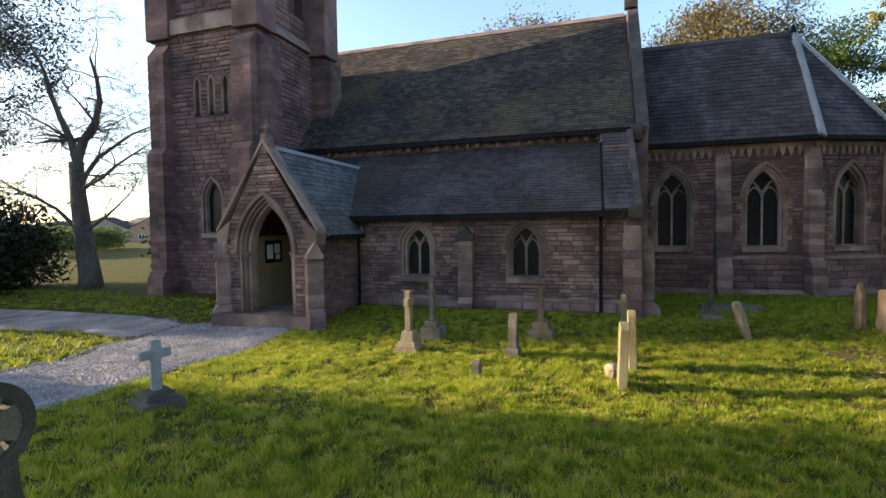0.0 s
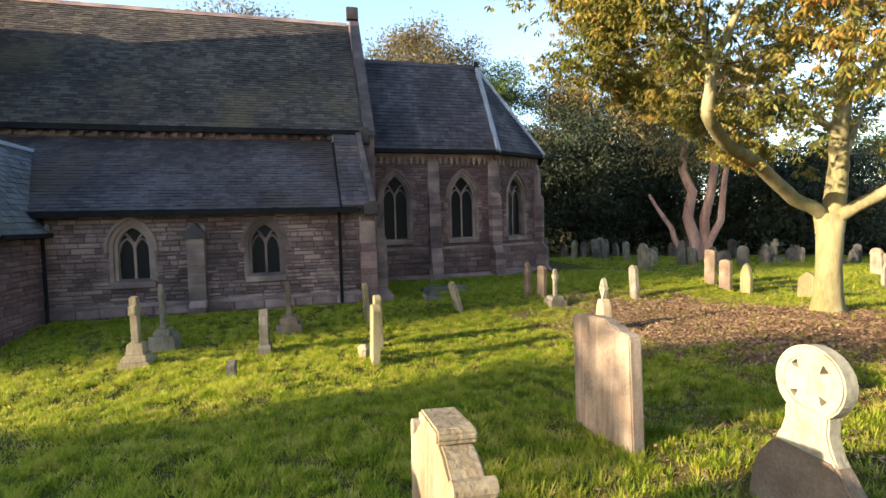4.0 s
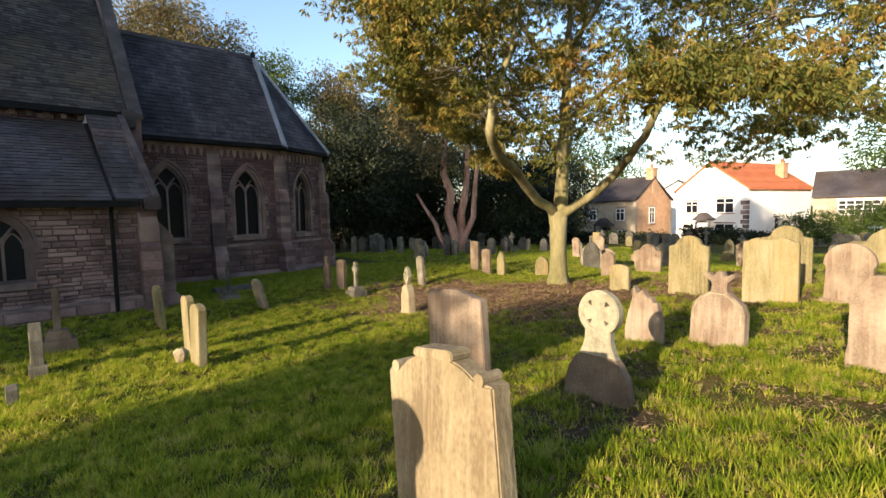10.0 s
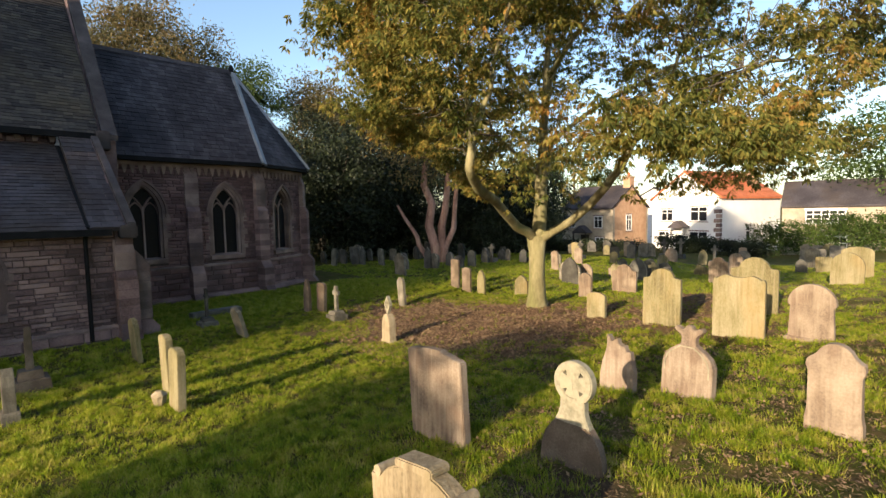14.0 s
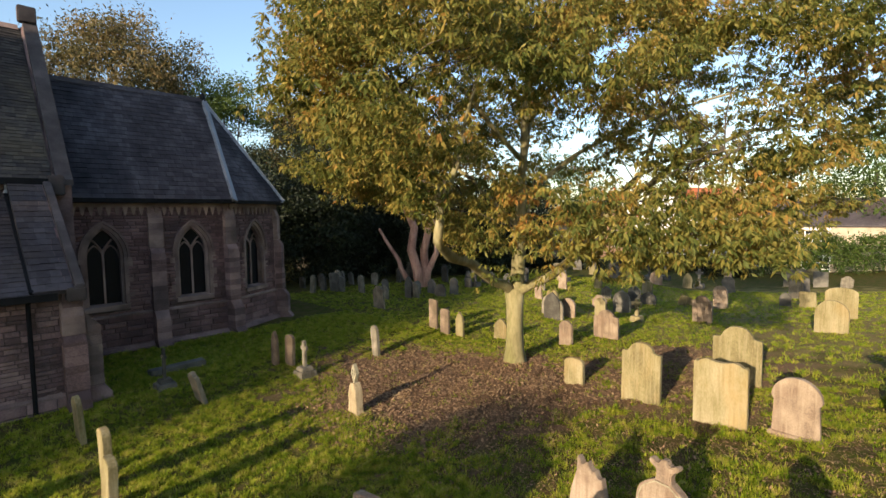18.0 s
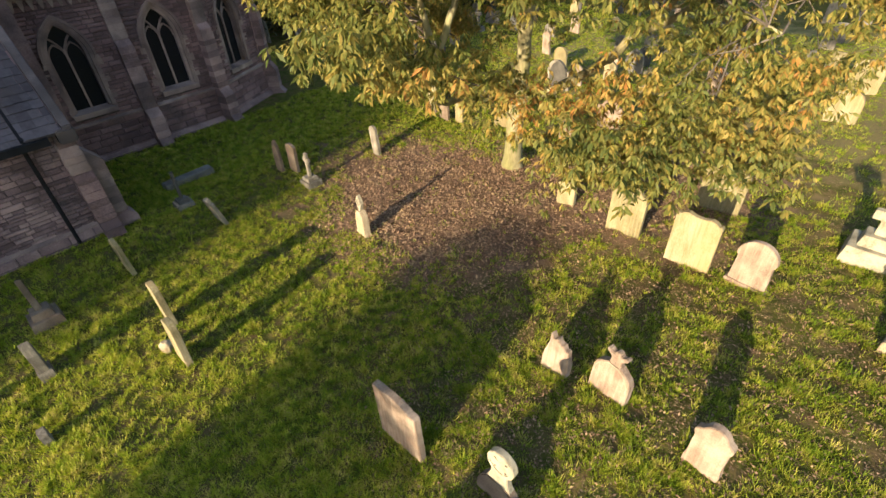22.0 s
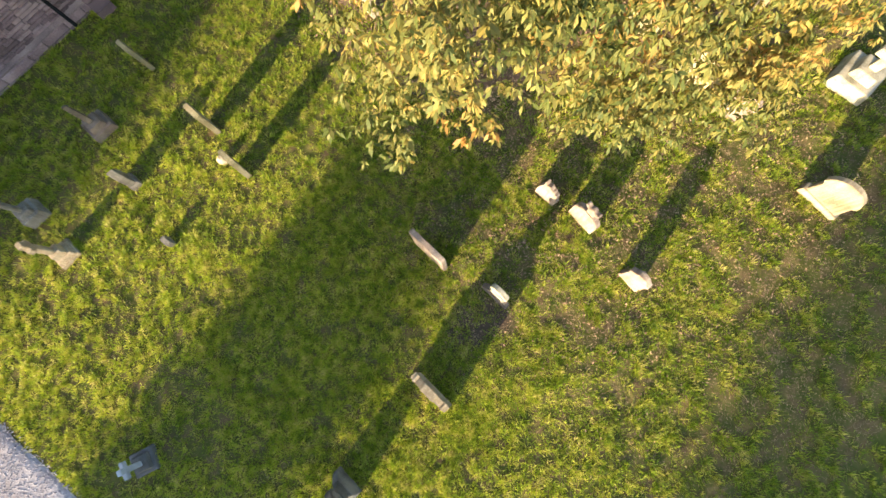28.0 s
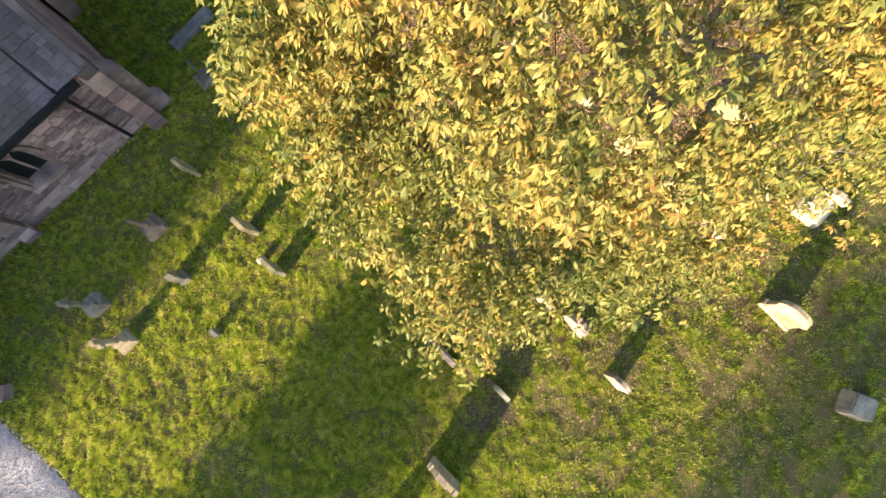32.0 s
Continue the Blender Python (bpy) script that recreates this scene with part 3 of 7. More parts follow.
part("buttress_gablet", Mesh().prism([(-1.25, 1.22), (-0.74, 1.22), (-0.74, 1.34), (-0.995, 1.62), (-1.25, 1.34)], AY - 0.30, AY + 0.02), M_COPE, church, "dark gabled buttress cap", bevel=0.01)
part("aisle_end_wall", Mesh().prism([(AY - 0.1, BASE), (17.1, BASE), (17.1, 4.75), (AY - 0.1, 2.1)], 3.10, 3.46, "x"), M_BLOCK, church)
part("aisle_coping", Mesh().prism([(AY - 0.32, 1.95), (AY - 0.32, 2.08), (17.1, 4.84), (17.1, 4.66)], 3.32, 3.50, "x"), M_COPE, church, "sloping stone coping", bevel=0.02)
part("kneeler", Mesh().box(3.16, AY - 0.36, 1.72, 3.52, AY + 0.02, 2.03), M_COPE, church, bevel=0.03)
buttress(3.05, 3.46, pose(0, AY, 0), [(BASE, -0.30, 0.46), (-0.30, 0.95, 0.33), (0.95, 1.72, 0.22)])
buttress(-0.45, 0.0, pose(3.46, AY + 0.3, 0, 0, 0, 90), [(BASE, -0.30, 0.46), (-0.30, 1.45, 0.30)])
slates("aisle_roof", church, (-7.3, AY - 0.27, 1.93), (2.56, AY - 0.27, 1.93), (-7.3, 16.98, 4.26), (2.56, 16.98, 4.26), M_SLATE, 27, 0.22, singles=300, label="weathered grey slate lean-to roof")
slates("aisle_roof_end", church, (2.60, AY - 0.27, 1.98), (3.31, AY - 0.27, 1.98), (2.60, 16.98, 4.66), (3.31, 16.98, 4.66), M_SLATE, 20, 0.21)
part("roof_flashing", Mesh().hexa([(2.54, AY - 0.25, 1.90), (2.62, AY - 0.25, 1.90), (2.62, 16.98, 4.24), (2.54, 16.98, 4.24), (2.54, AY - 0.25, 2.0), (2.62, AY - 0.25, 2.0), (2.62, 16.98, 4.34), (2.54, 16.98, 4.34)]), M_IRON, church, "dark rainwater channel on the slates")
part("aisle_gutter", Mesh().prism([(AY - 0.37, 1.94), (AY - 0.37, 1.79), (AY - 0.24, 1.79), (AY - 0.24, 1.94)], AX0 - 0.1, 3.0, "x"), M_IRON, church, "black cast-iron gutter")
part("downpipe", Mesh().tube([(2.52, AY - 0.28, 1.85), (2.52, AY - 0.12, 1.7), (2.52, AY - 0.12, BASE)], 0.045, 8), M_IRON, church, "black downpipe")
part("downpipe", Mesh().tube([(-4.25, AY - 0.28, 1.85), (-4.25, AY - 0.12, 1.7), (-4.25, AY - 0.12, BASE)], 0.045, 8), M_IRON, church, "black downpipe")

# --- nave ---
NY, NZ, YC, RZ = 17.0, 4.58, 21.0, 9.74
masonry("clerestory_wall", church, pose(-8.6, NY, 0), 12.1, 3.6, NZ - 0.05, none, M_BLOCK)
corbels = sub("corbel_table", church, pose(0, 0, 0), "row of small stone corbels under the eave")
x = -8.4
while x < 3.3:
    part("corbel", Mesh().prism([(x, NZ - 0.08), (x + 0.03, NZ - 0.26), (x + 0.13, NZ - 0.26), (x + 0.16, NZ - 0.08)], NY - 0.14, NY + 0.02), M_CORNICE, corbels); x += 0.36
part("nave_cornice", Mesh().box(-8.6, NY - 0.17, NZ - 0.09, 3.5, NY, NZ + 0.0), M_DRESS, church)
part("nave_gutter", Mesh().prism([(NY - 0.33, NZ + 0.04), (NY - 0.33, NZ - 0.13), (NY - 0.19, NZ - 0.13), (NY - 0.19, NZ + 0.04)], -8.6, 3.45, "x"), M_IRON, church, "black cast-iron gutter")
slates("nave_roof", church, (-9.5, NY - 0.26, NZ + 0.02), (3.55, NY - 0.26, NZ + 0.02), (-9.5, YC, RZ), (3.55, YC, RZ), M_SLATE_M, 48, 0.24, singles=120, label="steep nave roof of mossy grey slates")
slates("nave_roof_north", church, (-9.5, 2 * YC - NY + 0.26, NZ), (3.55, 2 * YC - NY + 0.26, NZ), (-9.5, YC, RZ), (3.55, YC, RZ), M_SLATE, 12, 0.8)
part("nave_ridge", Mesh().prism([(YC - 0.14, RZ - 0.10), (YC, RZ + 0.09), (YC + 0.14, RZ - 0.10)], -9.5, 3.5, "x"), M_DRESS, church, "pale stone ridge tiles")
part("nave_north_wall", Mesh().box(-9.5, 2 * YC - NY - 0.4, BASE, 3.9, 2 * YC - NY, NZ), M_BLOCK, church)
part("nave_west_wall", Mesh().prism([(NY, BASE), (2 * YC - NY, BASE), (2 * YC - NY, NZ), (YC, RZ - 0.1), (NY, NZ)], -9.5, -9.1, "x"), M_BLOCK, church)
part("nave_gable", Mesh().prism([(NY - 0.05, BASE), (2 * YC - NY, BASE), (2 * YC - NY, NZ), (YC, RZ + 0.05), (NY - 0.05, NZ)], 3.56, 3.98, "x"), M_BLOCK, church)
for s in (-1, 1):
    part("gable_coping", Mesh().prism([(YC + s * 4.3, NZ - 0.12), (YC + s * 4.3, NZ + 0.04), (YC + s * 4.1, NZ + 0.24), (YC, RZ + 0.26), (YC, RZ + 0.1)], 3.62, 3.99, "x"), M_COPE, church, "raised stone gable coping")
part("gable_kneeler", Mesh().box(3.42, NY - 0.34, NZ - 0.40, 3.80, NY + 0.1, NZ + 0.14), M_COPE, church, bevel=0.03)
part("gable_apex_stone", Mesh().box(3.5, YC - 0.14, RZ + 0.2, 3.98, YC + 0.14, RZ + 0.72), M_COPE, church, bevel=0.03)
part("rainwater_head", Mesh().tube([(2.6, NY - 0.26, NZ - 0.05), (2.6, NY - 0.2, NZ - 0.28), (2.6, NY - 0.2, NZ - 0.36)], [0.05, 0.05, 0.09], 8), M_LEAD, church)

# --- chancel and apse ---
CX0, CY, EZ = 3.98, 17.75, 4.08
C1, C2, C3 = (8.62, CY), (11.05, 18.98), (11.85, 21.0)


def facet(p, q):
    d = math.degrees(math.atan2(q[1] - p[1], q[0] - p[0]))
    return pose(p[0], p[1], 0, 0, 0, d), math.hypot(q[0] - p[0], q[1] - p[1])


def frieze(m, W):
    """Cornice with a row of pointed pendants."""
    f = sub("cornice", church, m, "carved cornice of small pointed arches")
    part("band", Mesh().box(0, -0.09, 3.88, W, 0.0, EZ), M_CORNICE, f)
    n = max(2, int(W / 0.215))
    for k in range(n):
        c = (k + 0.5) * W / n
        part("pendant", Mesh().prism([(c - 0.075, 3.88), (c - 0.055, 3.76), (c - 0.03, 3.66), (c, 3.60), (c + 0.03, 3.66), (c + 0.055, 3.76), (c + 0.075, 3.88)], -0.075, 0.0), M_CORNICE, f)


def chancel_bay(m, W, centres, name):
    op = gaps(*[arch_gap(c, 0.43 + 0.17, 2.35, 3.36, 0.66) for c in centres])
    masonry(name, church, m, W, 0.52, 3.9, op, M_RED, "coursed reddish sandstone wall", singles=150)
    masonry(name + "_base", church, m @ pose(0, -0.06, 0), W, BASE, 0.46, none, M_RED, course=(0.14, 0.24), length=(0.3, 0.7))
    part("string_course", Mesh().prism([(-0.12, 0.44), (-0.12, 0.49), (0.02, 0.57), (0.02, 0.44)], 0, W, "x"), M_DRESS, church, "moulded string course").matrix_local = m
    part("plinth_step", Mesh().prism([(-0.22, BASE), (-0.22, -0.62), (-0.05, -0.48), (-0.05, BASE)], 0, W, "x"), M_BLOCK, church).matrix_local = m
    for c in centres:
        church_window(m @ pose(c, 0, 0), 0.43, 0.83, 2.35, 3.17, 0.17)
    frieze(m, W)
    part("eave_gutter", Mesh().prism([(-0.34, EZ + 0.07), (-0.34, EZ - 0.07), (-0.10, EZ - 0.07), (-0.10, EZ + 0.07)], -0.02, W + 0.02, "x"), M_IRON, church, "black eave gutter").matrix_local = m


m1, L1 = facet((CX0, CY), C1)
m2, L2 = facet(C1, C2)
m3, L3 = facet(C2, C3)
chancel_bay(m1, L1, [4.80 - CX0, 7.38 - CX0], "chancel_wall")
chancel_bay(m2, L2, [L2 * 0.5], "apse_wall")
chancel_bay(m3, L3, [L3 * 0.5], "apse_wall")
for p, q in ((C3, (11.05, 23.02)), ((11.05, 23.02), (8.62, 24.25)), ((8.62, 24.25), (CX0, 24.25))):
    mm, LL = facet(p, q)
    part("apse_back_wall", Mesh().box(0, 0, BASE, LL, 0.45, EZ), M_RED, church).matrix_local = mm
bst = [(BASE, -0.45, 0.62), (-0.45, 0.50, 0.45), (0.50, 2.55, 0.26), (2.55, 3.88, 0.13)]
buttress(6.02, 6.44, pose(0, CY, 0), bst)
buttress(-0.21, 0.21, pose(C1[0], C1[1], 0, 0, 0, 13), bst)
buttress(-0.19, 0.19, pose(C2[0], C2[1], 0, 0, 0, 47), bst)
PEAK = (9.15, 21.0, 8.3)
E0, E1, E2, E3 = (CX0, CY - 0.32, EZ + 0.04), (8.72, CY - 0.32, EZ + 0.04), (11.32, 18.72, EZ + 0.04), (12.2, 21.0, EZ + 0.04)
slates("chancel_roof", church, E0, E1, (CX0, 21.0, 8.3), PEAK, M_SLATE_C, 26, 0.28, singles=120, label="grey slate chancel roof")
slates("apse_roof", church, E1, E2, PEAK, (PEAK[0] + 0.01, PEAK[1], PEAK[2]), M_SLATE_C, 26, 0.26)
slates("apse_roof", church, E2, E3, PEAK, (PEAK[0] + 0.01, PEAK[1], PEAK[2]), M_SLATE_C, 26, 0.26)
for p, q in ((E3, (11.32, 23.28, EZ)), ((11.32, 23.28, EZ), (8.72, 24.57, EZ))):
    slates("apse_roof", church, p, q, PEAK, (PEAK[0] + 0.01, PEAK[1], PEAK[2]), M_SLATE, 8, 0.6)
slates("chancel_roof_north", church, (CX0, 24.57, EZ), (8.72, 24.57, EZ), (CX0, 21.0, 8.3), PEAK, M_SLATE, 8, 0.8)
for e, w in ((E1, 0.15), (E2, 0.11), (E3, 0.11)):
    a, b = Vector(e), Vector(PEAK)
    side = (b - a).cross(Vector((0, 0, 1))).normalized()
    out = side.cross(b - a).normalized()
    if out.z < 0: out = -out
    hip = Mesh()
    for s in (-1, 1):
        hip.hexa([a + side * s * w - out * 0.10, a - out * 0.05, b - out * 0.05, b + side * s * w - out * 0.08, a + side * s * w + out * 0.035 - out * 0.06, a + out * 0.05, b + out * 0.05, b + side * s * w + out * 0.0])
    hip.tube([a + out * 0.05, b + out * 0.05], 0.04, 6)
    part("hip_lead", hip, M_LEAD, church, "pale lead hip flashing")
part("chancel_ridge", Mesh().prism([(20.88, 8.22), (21.0, 8.40), (21.12, 8.22)], CX0, 9.2, "x"), M_SLATE, church)
part("roof_finial", Mesh().tube([(9.15, 21, 8.25), (9.15, 21, 8.5), (9.15, 21, 8.62)], [0.12, 0.09, 0.02], 8), M_IRON, church)

# --- porch ---
PX, PH, PY = -5.62, 1.32, 10.9
RIDGE, EAVE = 3.72, 1.46


def gable_span(z):
    w = PH if z < EAVE else max(0.0, PH * (RIDGE - z) / (RIDGE - EAVE))
    return (PH - w, PH + w)


masonry("porch_front", church, pose(PX - PH, PY, 0), 2 * PH, BASE, RIDGE, arch_gap(PH, 0.82, 1.0, 2.44, -2), M_BLOCK, "gabled porch front of coursed sandstone", singles=160, top=gable_span, thick=0.4)
door = sub("doorway", church, pose(PX, PY, 0), "moulded pointed stone doorway")
for k, (b, ap, y0, y1) in enumerate(((0.83, 2.45, -0.02, 0.12), (0.76, 2.37, 0.05, 0.24), (0.69, 2.29, 0.15, 0.40))):
    part("order", Mesh().ring(arch(b - 0.075, 1.0, ap - 0.085, 12, BASE), arch(b, 1.0, ap, 12, BASE), y0, y1), M_DRESS, door)
part("hood_mould", Mesh().ring(arch(0.84, 1.0, 2.46, 12, 0.98), arch(0.92, 1.0, 2.57, 12, 0.98), -0.12, 0.0), M_DRESS, door)
for s in (-1, 1):
    part("shaft", Mesh().tube([(s * 0.72, 0.10, -0.75), (s * 0.72, 0.10, 0.9)], 0.055, 10), M_DRESS, door, smooth=True)
    part("capital", Mesh().tube([(s * 0.72, 0.10, 0.86), (s * 0.72, 0.10, 0.93), (s * 0.72, 0.10, 1.03)], [0.07, 0.10, 0.13], 10), M_DRESS, door)
    part("shaft_base", Mesh().tube([(s * 0.72, 0.10, BASE), (s * 0.72, 0.10, -0.72), (s * 0.72, 0.10, -0.62)], [0.13, 0.12, 0.07], 10), M_DRESS, door)
    # corner buttresses with weathered tops
    buttress(-0.19, 0.19, pose(PX + s * (PH - 0.05), PY + 0.08, 0, 0, 0, s * 45), [(BASE, -0.35, 0.44), (-0.35, 1.12, 0.30)])
    part("buttress_gablet", Mesh().prism([(-0.20, 0.86), (0.20, 0.86), (0.20, 0.96), (0.0, 1.28), (-0.20, 0.96)], -0.35, 0.0), M_DRESS, church, "small gabled buttress cap", bevel=0.01).matrix_local = pose(PX + s * (PH - 0.05), PY + 0.08, 0, 0, 0, s * 45)
    # skew stones at the gable's feet
    part("skew_stone", Mesh().prism([(PX + s * (PH - 0.05), 0.98), (PX + s * (PH + 0.18), 1.2), (PX + s * (PH + 0.2), 1.52), (PX + s * (PH - 0.3), 1.9)], PY - 0.06, PY + 0.36), M_DRESS, church, bevel=0.02)
    a, b = (PX + s * (PH + 0.2), EAVE + 0.02), (PX, RIDGE + 0.06)
    part("porch_coping", Mesh().prism([a, (a[0], a[1] + 0.15), (b[0], b[1] + 0.13), b], PY - 0.06, PY + 0.34), M_DRESS, church, "stone gable coping", bevel=0.012)
cr = Mesh()
cz = RIDGE + 0.18
cr.prism([(PX - 0.20, cz - 0.38), (PX - 0.07, cz + 0.14), (PX + 0.07, cz + 0.14), (PX + 0.20, cz - 0.38)], PY - 0.02, PY + 0.28)
part("apex_stone", cr, M_DRESS, church, bevel=0.02)
cross = Mesh().box(PX - 0.035, PY + 0.09, cz + 0.1, PX + 0.035, PY + 0.16, cz + 0.52).box(PX - 0.16, PY + 0.095, cz + 0.28, PX + 0.16, PY + 0.155, cz + 0.36)
part("gable_cross", cross, M_DRESS, church, "small carved stone gable cross", bevel=0.015)
masonry("porch_east_wall", church, pose(PX + PH, PY + 0.3, 0, 0, 0, 90), AY - PY - 0.3, BASE, EAVE, none, M_RED, "side wall of the porch", singles=60)
part("porch_west_wall", Mesh().box(PX - PH, PY + 0.35, BASE, PX - PH + 0.4, AY, EAVE), M_BLOCK, church)
slates("porch_roof", church, (PX + 1.55, PY + 0.34, EAVE - 0.05), (PX + 1.55, AY - 0.1, EAVE - 0.05), (PX, PY + 0.34, RIDGE), (PX, 16.3, RIDGE), M_SLATE_B, 17, 0.22, singles=200, label="bluish slate porch roof")
slates("porch_roof", church, (PX - 1.55, PY + 0.34, EAVE - 0.05), (PX - 1.55, AY + 0.2, EAVE - 0.05), (PX, PY + 0.34, RIDGE), (PX, 16.3, RIDGE), M_SLATE_B, 12, 0.4)
part("porch_ridge", Mesh().prism([(PX - 0.1, RIDGE - 0.06), (PX, RIDGE + 0.07), (PX + 0.1, RIDGE - 0.06)], PY + 0.34, 16.3), M_LEAD, church)
part("valley_lead", Mesh().tube([(PX + 1.49, AY - 0.15, EAVE + 0.06), (PX, 16.2, RIDGE + 0.03)], 0.06, 6), M_LEAD, church)
part("porch_gutter", Mesh().prism([(PX + 1.49, EAVE - 0.02), (PX + 1.49, EAVE - 0.12), (PX + 1.62, EAVE - 0.12), (PX + 1.62, EAVE - 0.02)], PY + 0.5, AY - 0.15), M_IRON, church)
part("porch_floor", Mesh().box(PX - PH, PY - 0.25, BASE, PX + PH, AY, -0.56), M_DRESS, church, "worn stone porch floor")
part("inner_wall", Mesh().prism([(PX - PH + 0.1, -0.56), (PX + PH - 0.1, -0.56), (PX + PH - 0.1, EAVE - 0.1), (PX, RIDGE - 0.35), (PX - PH + 0.1, EAVE - 0.1)], AY - 0.12, AY), M_PLASTER, church, "cream plastered inner wall")
part("inner_wall", Mesh().box(PX - PH + 0.4, PY + 0.42, -0.56, PX - PH + 0.44, AY - 0.12, EAVE), M_PLASTER, church)
part("inner_wall", Mesh().box(PX + PH - 0.06, PY + 0.42, -0.56, PX + PH - 0.02, AY - 0.12, EAVE), M_PLASTER, church)
M_WOOD = mat("dark_oak", [(0.02, 0.014, 0.01), (0.05, 0.035, 0.025)], 3, bump=0.3, squash=(1, 1, 0.2))
M_PAPER = mat("paper", [(0.62, 0.62, 0.6), (0.75, 0.75, 0.73)], 3, bump=0)
rail = sub("peg_rail", church, pose(PX - PH + 0.50, 12.2, 0, 0, 0, 90), "dark wooden rail with pegs")
part("rail", Mesh().box(-0.75, -0.04, 1.42, 0.95, 0.04, 1.51), M_WOOD, rail)
for k in range(6):
    part("peg", Mesh().box(-0.48 + k * 0.26, -0.07, 1.50, -0.43 + k * 0.26, 0.0, 1.60), M_WOOD, rail)
board = thing("notice_board", "black-framed notice board with white papers in the porch", "notice board", pose(PX - PH + 0.48, 12.3, 0.95, 0, 0, 90))
part("frame", Mesh().box(-0.36, -0.03, -0.30, 0.36, 0.02, 0.34), M_IRON, board)
for px, pz, pw, ph in ((-0.2, 0.02, 0.26, 0.4), (0.13, 0.1, 0.24, 0.28), (0.15, -0.14, 0.2, 0.14)):
    part("notice", Mesh().box(px - pw / 2, -0.036, pz - ph / 2, px + pw / 2, -0.03, pz + ph / 2), M_PAPER, board, "printed sheet of white paper")

# --- tower ---
TX0, TX1, TY0, TY1, TZ = -13.0, -8.6, 14.62, 18.10, 15.5
t_open = gaps(*[arch_gap(cx - TX0, 0.16, 6.8, 7.12, 5.68) for cx in (-11.17, -10.56, -9.95)], arch_gap(-10.68 - TX0, 0.50, 2.7, 3.55, 1.35))
masonry("tower_wall", church, pose(TX0, TY0, 0), TX1 - TX0, BASE, 8.7, t_open, M_RED, "tall tower wall of dark sandstone", singles=200, course=(0.11, 0.22), length=(0.22, 0.65))
masonry("tower_wall", church, pose(TX1, TY0, 0, 0, 0, 90), TY1 - TY0, 1.0, 8.7, none, M_RED, course=(0.11, 0.22), length=(0.22, 0.65))
part("tower_wall", Mesh().box(TX0, TY0 + 0.5, BASE, TX0 + 0.4, TY1, 8.7), M_RED, church)
part("tower_wall", Mesh().box(TX0, TY1 - 0.4, BASE, TX1, TY1, 8.7), M_RED, church)
for cx in (-11.17, -10.56, -9.95):
    w = sub("slit_window", church, pose(cx, TY0, 0), "narrow pointed slit window")
    part("surround", Mesh().ring(arch(0.085, 6.8, 7.0, 6, 5.8), arch(0.17, 6.8, 7.13, 6, 5.68), -0.02, 0.25), M_DRESS, w)
    part("pane", Mesh().box(-0.09, 0.18, 5.75, 0.09, 0.2, 7.0), M_GLASS, w)
church_window(pose(-10.68, TY0, 0), 0.33, 1.5, 2.7, 3.35, 0.16, hood=False, lights=False, label="tall pointed tower window in deep reveal")
# belfry stage, set back above a string course
for k, (z0, z1, inset) in enumerate(((8.7, 9.1, 0.0),)):
    part("string_course", Mesh().prism([(TX0 - 0.14, 8.62), (TX1 + 0.14, 8.62), (TX1 + 0.14, 8.72), (TX1 - 0.15, 9.15), (TX0 + 0.15, 9.15), (TX0 - 0.14, 8.72)], TY0 - 0.14, 19.2), M_DRESS, church, "weathered string course round the tower")
bel = lambda z: [(1.55, 2.55)] if 9.9 < z < 12.6 else []
masonry("belfry_wall", church, pose(TX0 + 0.15, TY0 + 0.15, 0), TX1 - TX0 - 0.3, 9.0, TZ, bel, M_RED, course=(0.16, 0.28), length=(0.3, 0.7))
bel2 = lambda z: [(1.9, 2.9)] if 9.9 < z < 12.6 else []
masonry("belfry_wall", church, pose(TX1 - 0.15, TY0 + 0.15, 0, 0, 0, 90), TY1 - TY0 - 0.3, 9.0, TZ, bel2, M_RED, course=(0.16, 0.28), length=(0.3, 0.7))
part("belfry_core", Mesh().box(TX0 + 0.5, TY0 + 0.5, 9.0, TX1 - 0.5, TY1 - 0.4, TZ), M_RED, church)
part("tower_parapet", Mesh().box(TX0 - 0.05, TY0 - 0.05, TZ, TX1 + 0.05, TY1 + 0.05, TZ + 0.7), M_DRESS, church)
for bm_, sx in ((pose(TX1, TY0 + 0.0, 0), -1), (pose(TX0, TY0 + 0.0, 0), 1)):
    x0, x1 = (-0.80, 0.0) if sx < 0 else (0.0, 0.7)
    buttress(x0, x1, bm_, [(BASE, 0.2, 0.75), (0.2, 4.6, 0.55), (4.6, 8.4, 0.36)], top_slope=0.5, top_mat=M_RED, low_mat=M_RED)
buttress(0.0, 0.8, pose(TX1, TY0, 0, 0, 0, 90), [(BASE, 0.2, 0.75), (0.2, 4.6, 0.55), (4.6, 8.4, 0.36)], top_slope=0.5, top_mat=M_RED, low_mat=M_RED)
buttress(TY1 - TY0 - 0.15, TY1 - TY0 + 0.65, pose(TX1, TY0, 0, 0, 0, 90), [(BASE, 0.2, 1.05), (0.2, 4.8, 0.97), (4.8, 8.6, 0.90)], top_slope=0.3, top_mat=M_RED, low_mat=M_RED)
buttress(-0.8, 0.0, pose(TX0, TY0, 0, 0, 0, -90), [(BASE, 0.2, 0.70), (0.2, 4.6, 0.5), (4.6, 8.4, 0.3)], top_slope=0.5, top_mat=M_RED, low_mat=M_RED)
for cx, cy in ((TX1 - 0.3, TY0 + 0.3), (TX0 + 0.3, TY0 + 0.3), (TX1 + 0.26, TY1 + 0.18)):
    part("angle_pier", Mesh().box(cx - 0.52, cy - 0.52, 8.5, cx + 0.52, cy + 0.52, TZ), M_RED, church, bevel=0.02)


